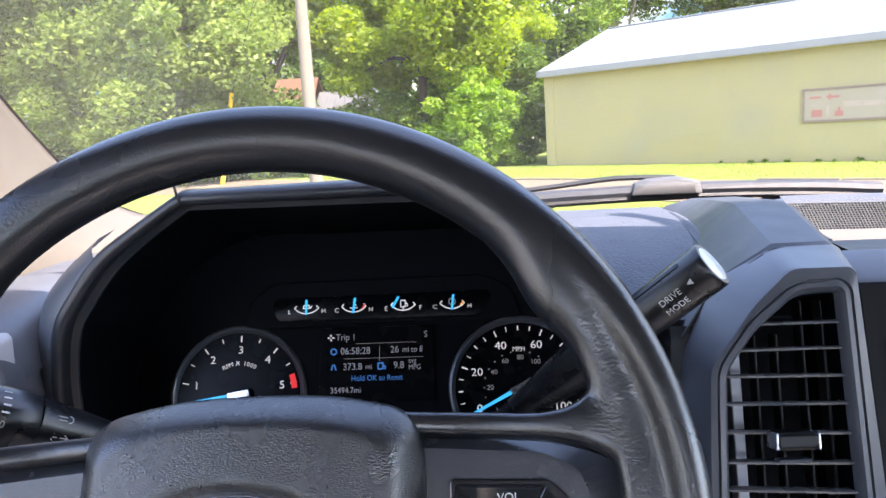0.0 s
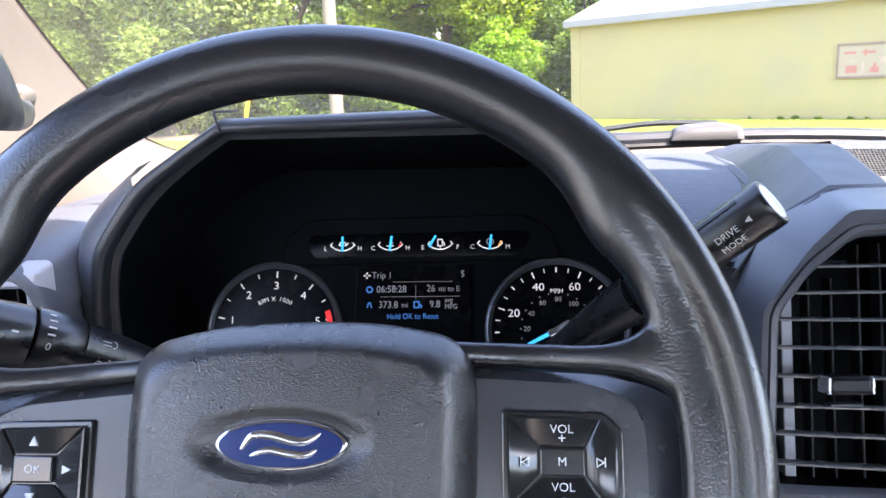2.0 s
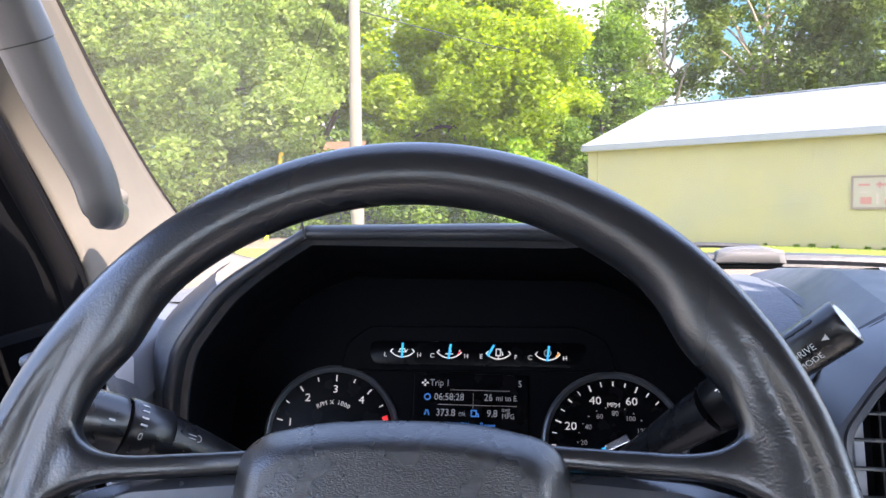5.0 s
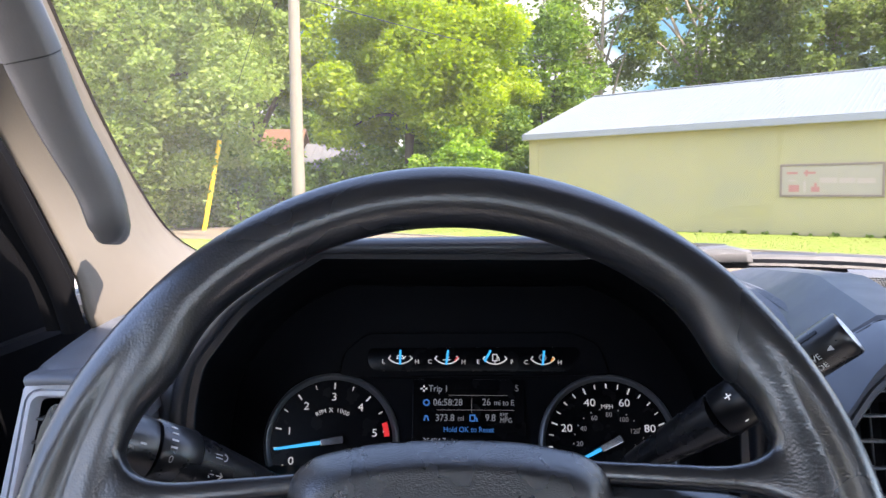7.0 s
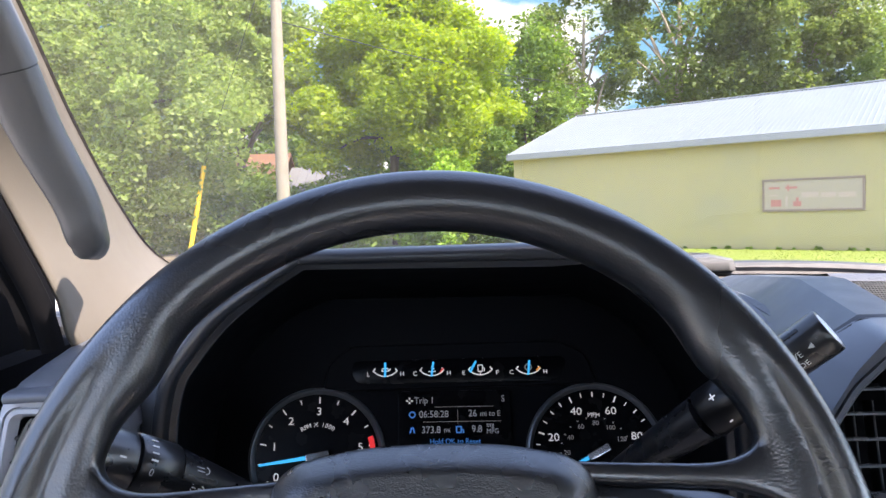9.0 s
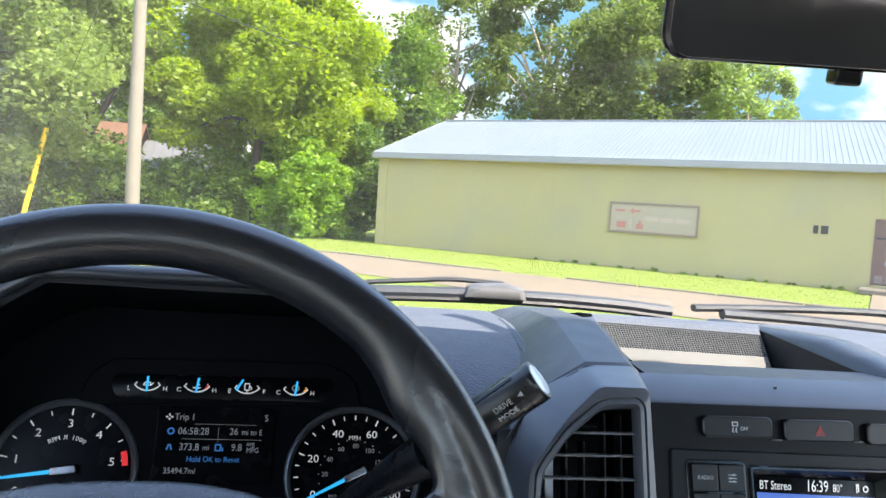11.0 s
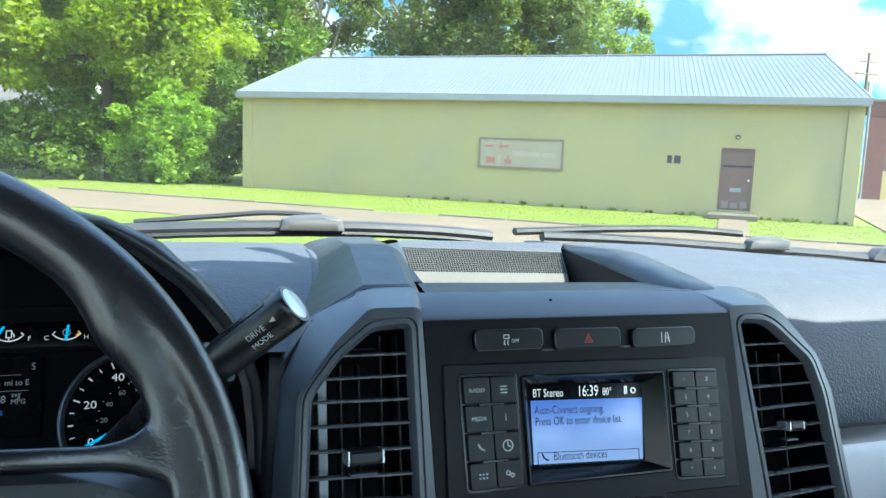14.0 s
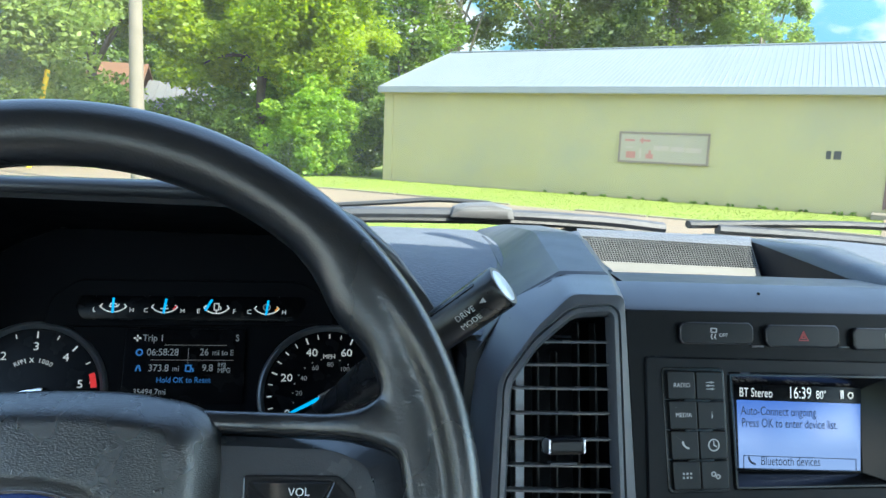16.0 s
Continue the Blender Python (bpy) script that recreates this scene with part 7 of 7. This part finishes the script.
for i, (a, b, sag) in enumerate((((-40, 30, 9.2), (-4.8, 23.5, 9.6), 0.5), ((-4.8, 23.5, 9.6), (40, 22, 9.9), 0.7), ((-4.8, 23.5, 7.6), (12, 52, 9.5), 0.5))):
    a, b = Vector(a), Vector(b)
    bm = bmesh.new()
    tube(bm, [a.lerp(b, t) - Vector((0, 0, sag * 4 * t * (1 - t))) for t in np.linspace(0, 1, 14)], 0.016, 6)
    tagged(part("overhead_cable", bm, CABLE, None, m=OUTSIDE), "thin black overhead cable", "cable", "overhead cables")
for i, (x, y, h) in enumerate(((51.6, 45.4, 10.4), (60.4, 55.8, 10.2))):
    p = thing("far_utility_pole", "grey wooden utility pole with a crossarm far away", "pole", OUTSIDE @ Matrix.Translation((x, y, 0)), "far poles")
    bm = bmesh.new()
    tube(bm, [(0, 0, -0.2), (0, 0, h)], [0.17, 0.10], 10)
    part("shaft", bm, POLEWOOD, p)
    bm = bmesh.new()
    box(bm, (-1.2, -0.08, h - 1.7), (1.2, 0.08, h - 1.57))
    part("crossarm", bm, POLEWOOD, p)
    bm = bmesh.new()
    box(bm, (-0.8, -0.07, h - 0.75), (0.8, 0.07, h - 0.63))
    part("crossarm", bm, POLEWOOD, p)
    bm = bmesh.new()
    tube(bm, [(0.35, 0, h - 3.2), (0.35, 0, h - 2.2)], 0.22, 10)
    part("transformer", bm, SILVER, p)

# ---- house among the trees ----
house = thing("house", "small white house with a rusty and pale metal roof among trees", "house", OUTSIDE @ Matrix.Translation((-8.05, 43.0, 0)))
bm = bmesh.new()
box(bm, (-3.6, 0, -0.2), (4.2, 5, 3.1))
part("wall", bm, HOUSEWALL, house)
bm = bmesh.new()
loft(bm, [[(x, -0.5, 3.0), (x, 2.5, 5.2), (x, 5.5, 3.0), (x, 2.5, 5.05)] for x in (-4.0, -0.8)])
part("roof", bm, HOUSEROOF, house, "rust-red metal roof")
bm = bmesh.new()
loft(bm, [[(x, -0.9, 2.7), (x, 2.5, 4.3), (x, 5.5, 2.7), (x, 2.5, 4.15)] for x in (-0.8, 3.6)])
pale = part("roof", bm, HOUSEROOFPALE, house, "pale metal roof")
for i in range(9):
    x = -0.7 + 0.52 * i
    bm = bmesh.new()
    tube(bm, [(x, -0.9, 2.73), (x, 2.5, 4.33)], 0.035, 6)
    part("rib", bm, HOUSEROOFPALE, pale)
for x in (-2.2, 0.6, 2.8):
    bm = bmesh.new()
    box(bm, (x, -0.04, 1.0), (x + 0.9, 0.02, 2.2))
    part("window", bm, GLOSS, house)

# ---- brick building beyond the yard ----
brick = thing("brick_building", "old dark red brick building with open bays and a grey parapet", "building", OUTSIDE @ Matrix.Translation((34.0, 29.4, 0)) @ Matrix.Rotation(radians(-28), 4, "Z"))
for x0, x1 in ((0, 0.9), (3.6, 4.5), (7.2, 8.1), (10.8, 11.7)):
    bm = bmesh.new()
    box(bm, (x0, 0, -0.2), (x1, 0.4, 4.3))
    part("pier", bm, BRICK, brick)
bm = bmesh.new()
box(bm, (-0.2, -0.03, 4.3), (11.9, 0.43, 5.0))
part("parapet", bm, BRICK, brick)
bm = bmesh.new()
box(bm, (-0.25, -0.06, 5.0), (11.95, 0.46, 5.12))
part("coping", bm, KERB, brick)
for x0 in (0.9, 4.5, 8.1):
    bm = bmesh.new()
    box(bm, (x0, 0.1, -0.2), (x0 + 2.7, 0.3, 1.5))
    part("infill_wall", bm, WALLPAINT, brick)
    bm = bmesh.new()
    box(bm, (x0, 0.12, 1.5), (x0 + 2.7, 0.28, 2.7))
    part("panel", bm, MORTAR, brick)
bm = bmesh.new()
tube(bm, [(-0.12, -0.1, -0.1), (-0.12, -0.1, 4.9)], 0.07, 8)
part("downpipe", bm, TRIMWHITE, brick)

# ---- cloud bank far off ----
cm = bpy.data.materials.new("cloud_bank")
cm.use_nodes = True
cn, cl_ = cm.node_tree.nodes, cm.node_tree.links
cn.remove(cn["Principled BSDF"])
em = cn.new("ShaderNodeEmission")
tc = cn.new("ShaderNodeTexCoord")
mp = cn.new("ShaderNodeMapping")
mp.inputs["Scale"].default_value = (1, 1, 1.7)
nz = cn.new("ShaderNodeTexNoise")
nz.inputs["Scale"].default_value, nz.inputs["Detail"].default_value, nz.inputs["Roughness"].default_value = 0.0042, 7.0, 0.55
rp = cn.new("ShaderNodeValToRGB")
rp.color_ramp.elements[0].position, rp.color_ramp.elements[1].position = 0.44, 0.60
rp.color_ramp.elements[0].color, rp.color_ramp.elements[1].color = (0.045, 0.11, 0.175, 1), (0.26, 0.26, 0.258, 1)
cl_.new(tc.outputs["Object"], mp.inputs[0])
cl_.new(mp.outputs[0], nz.inputs["Vector"])
cl_.new(nz.outputs["Fac"], rp.inputs[0])
cl_.new(rp.outputs[0], em.inputs[0])
# unseen clouds towards the sun glow up to four times brighter, to light the cab
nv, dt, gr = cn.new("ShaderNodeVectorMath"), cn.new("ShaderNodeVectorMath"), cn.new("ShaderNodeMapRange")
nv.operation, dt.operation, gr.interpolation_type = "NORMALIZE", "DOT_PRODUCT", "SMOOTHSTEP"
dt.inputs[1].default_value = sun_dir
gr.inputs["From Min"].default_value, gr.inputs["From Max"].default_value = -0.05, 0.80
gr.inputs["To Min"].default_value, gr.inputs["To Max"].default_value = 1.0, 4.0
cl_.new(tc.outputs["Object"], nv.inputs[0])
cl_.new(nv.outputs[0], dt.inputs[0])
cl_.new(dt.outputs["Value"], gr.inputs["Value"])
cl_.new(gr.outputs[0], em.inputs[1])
cl_.new(em.outputs[0], cn["Material Output"].inputs[0])
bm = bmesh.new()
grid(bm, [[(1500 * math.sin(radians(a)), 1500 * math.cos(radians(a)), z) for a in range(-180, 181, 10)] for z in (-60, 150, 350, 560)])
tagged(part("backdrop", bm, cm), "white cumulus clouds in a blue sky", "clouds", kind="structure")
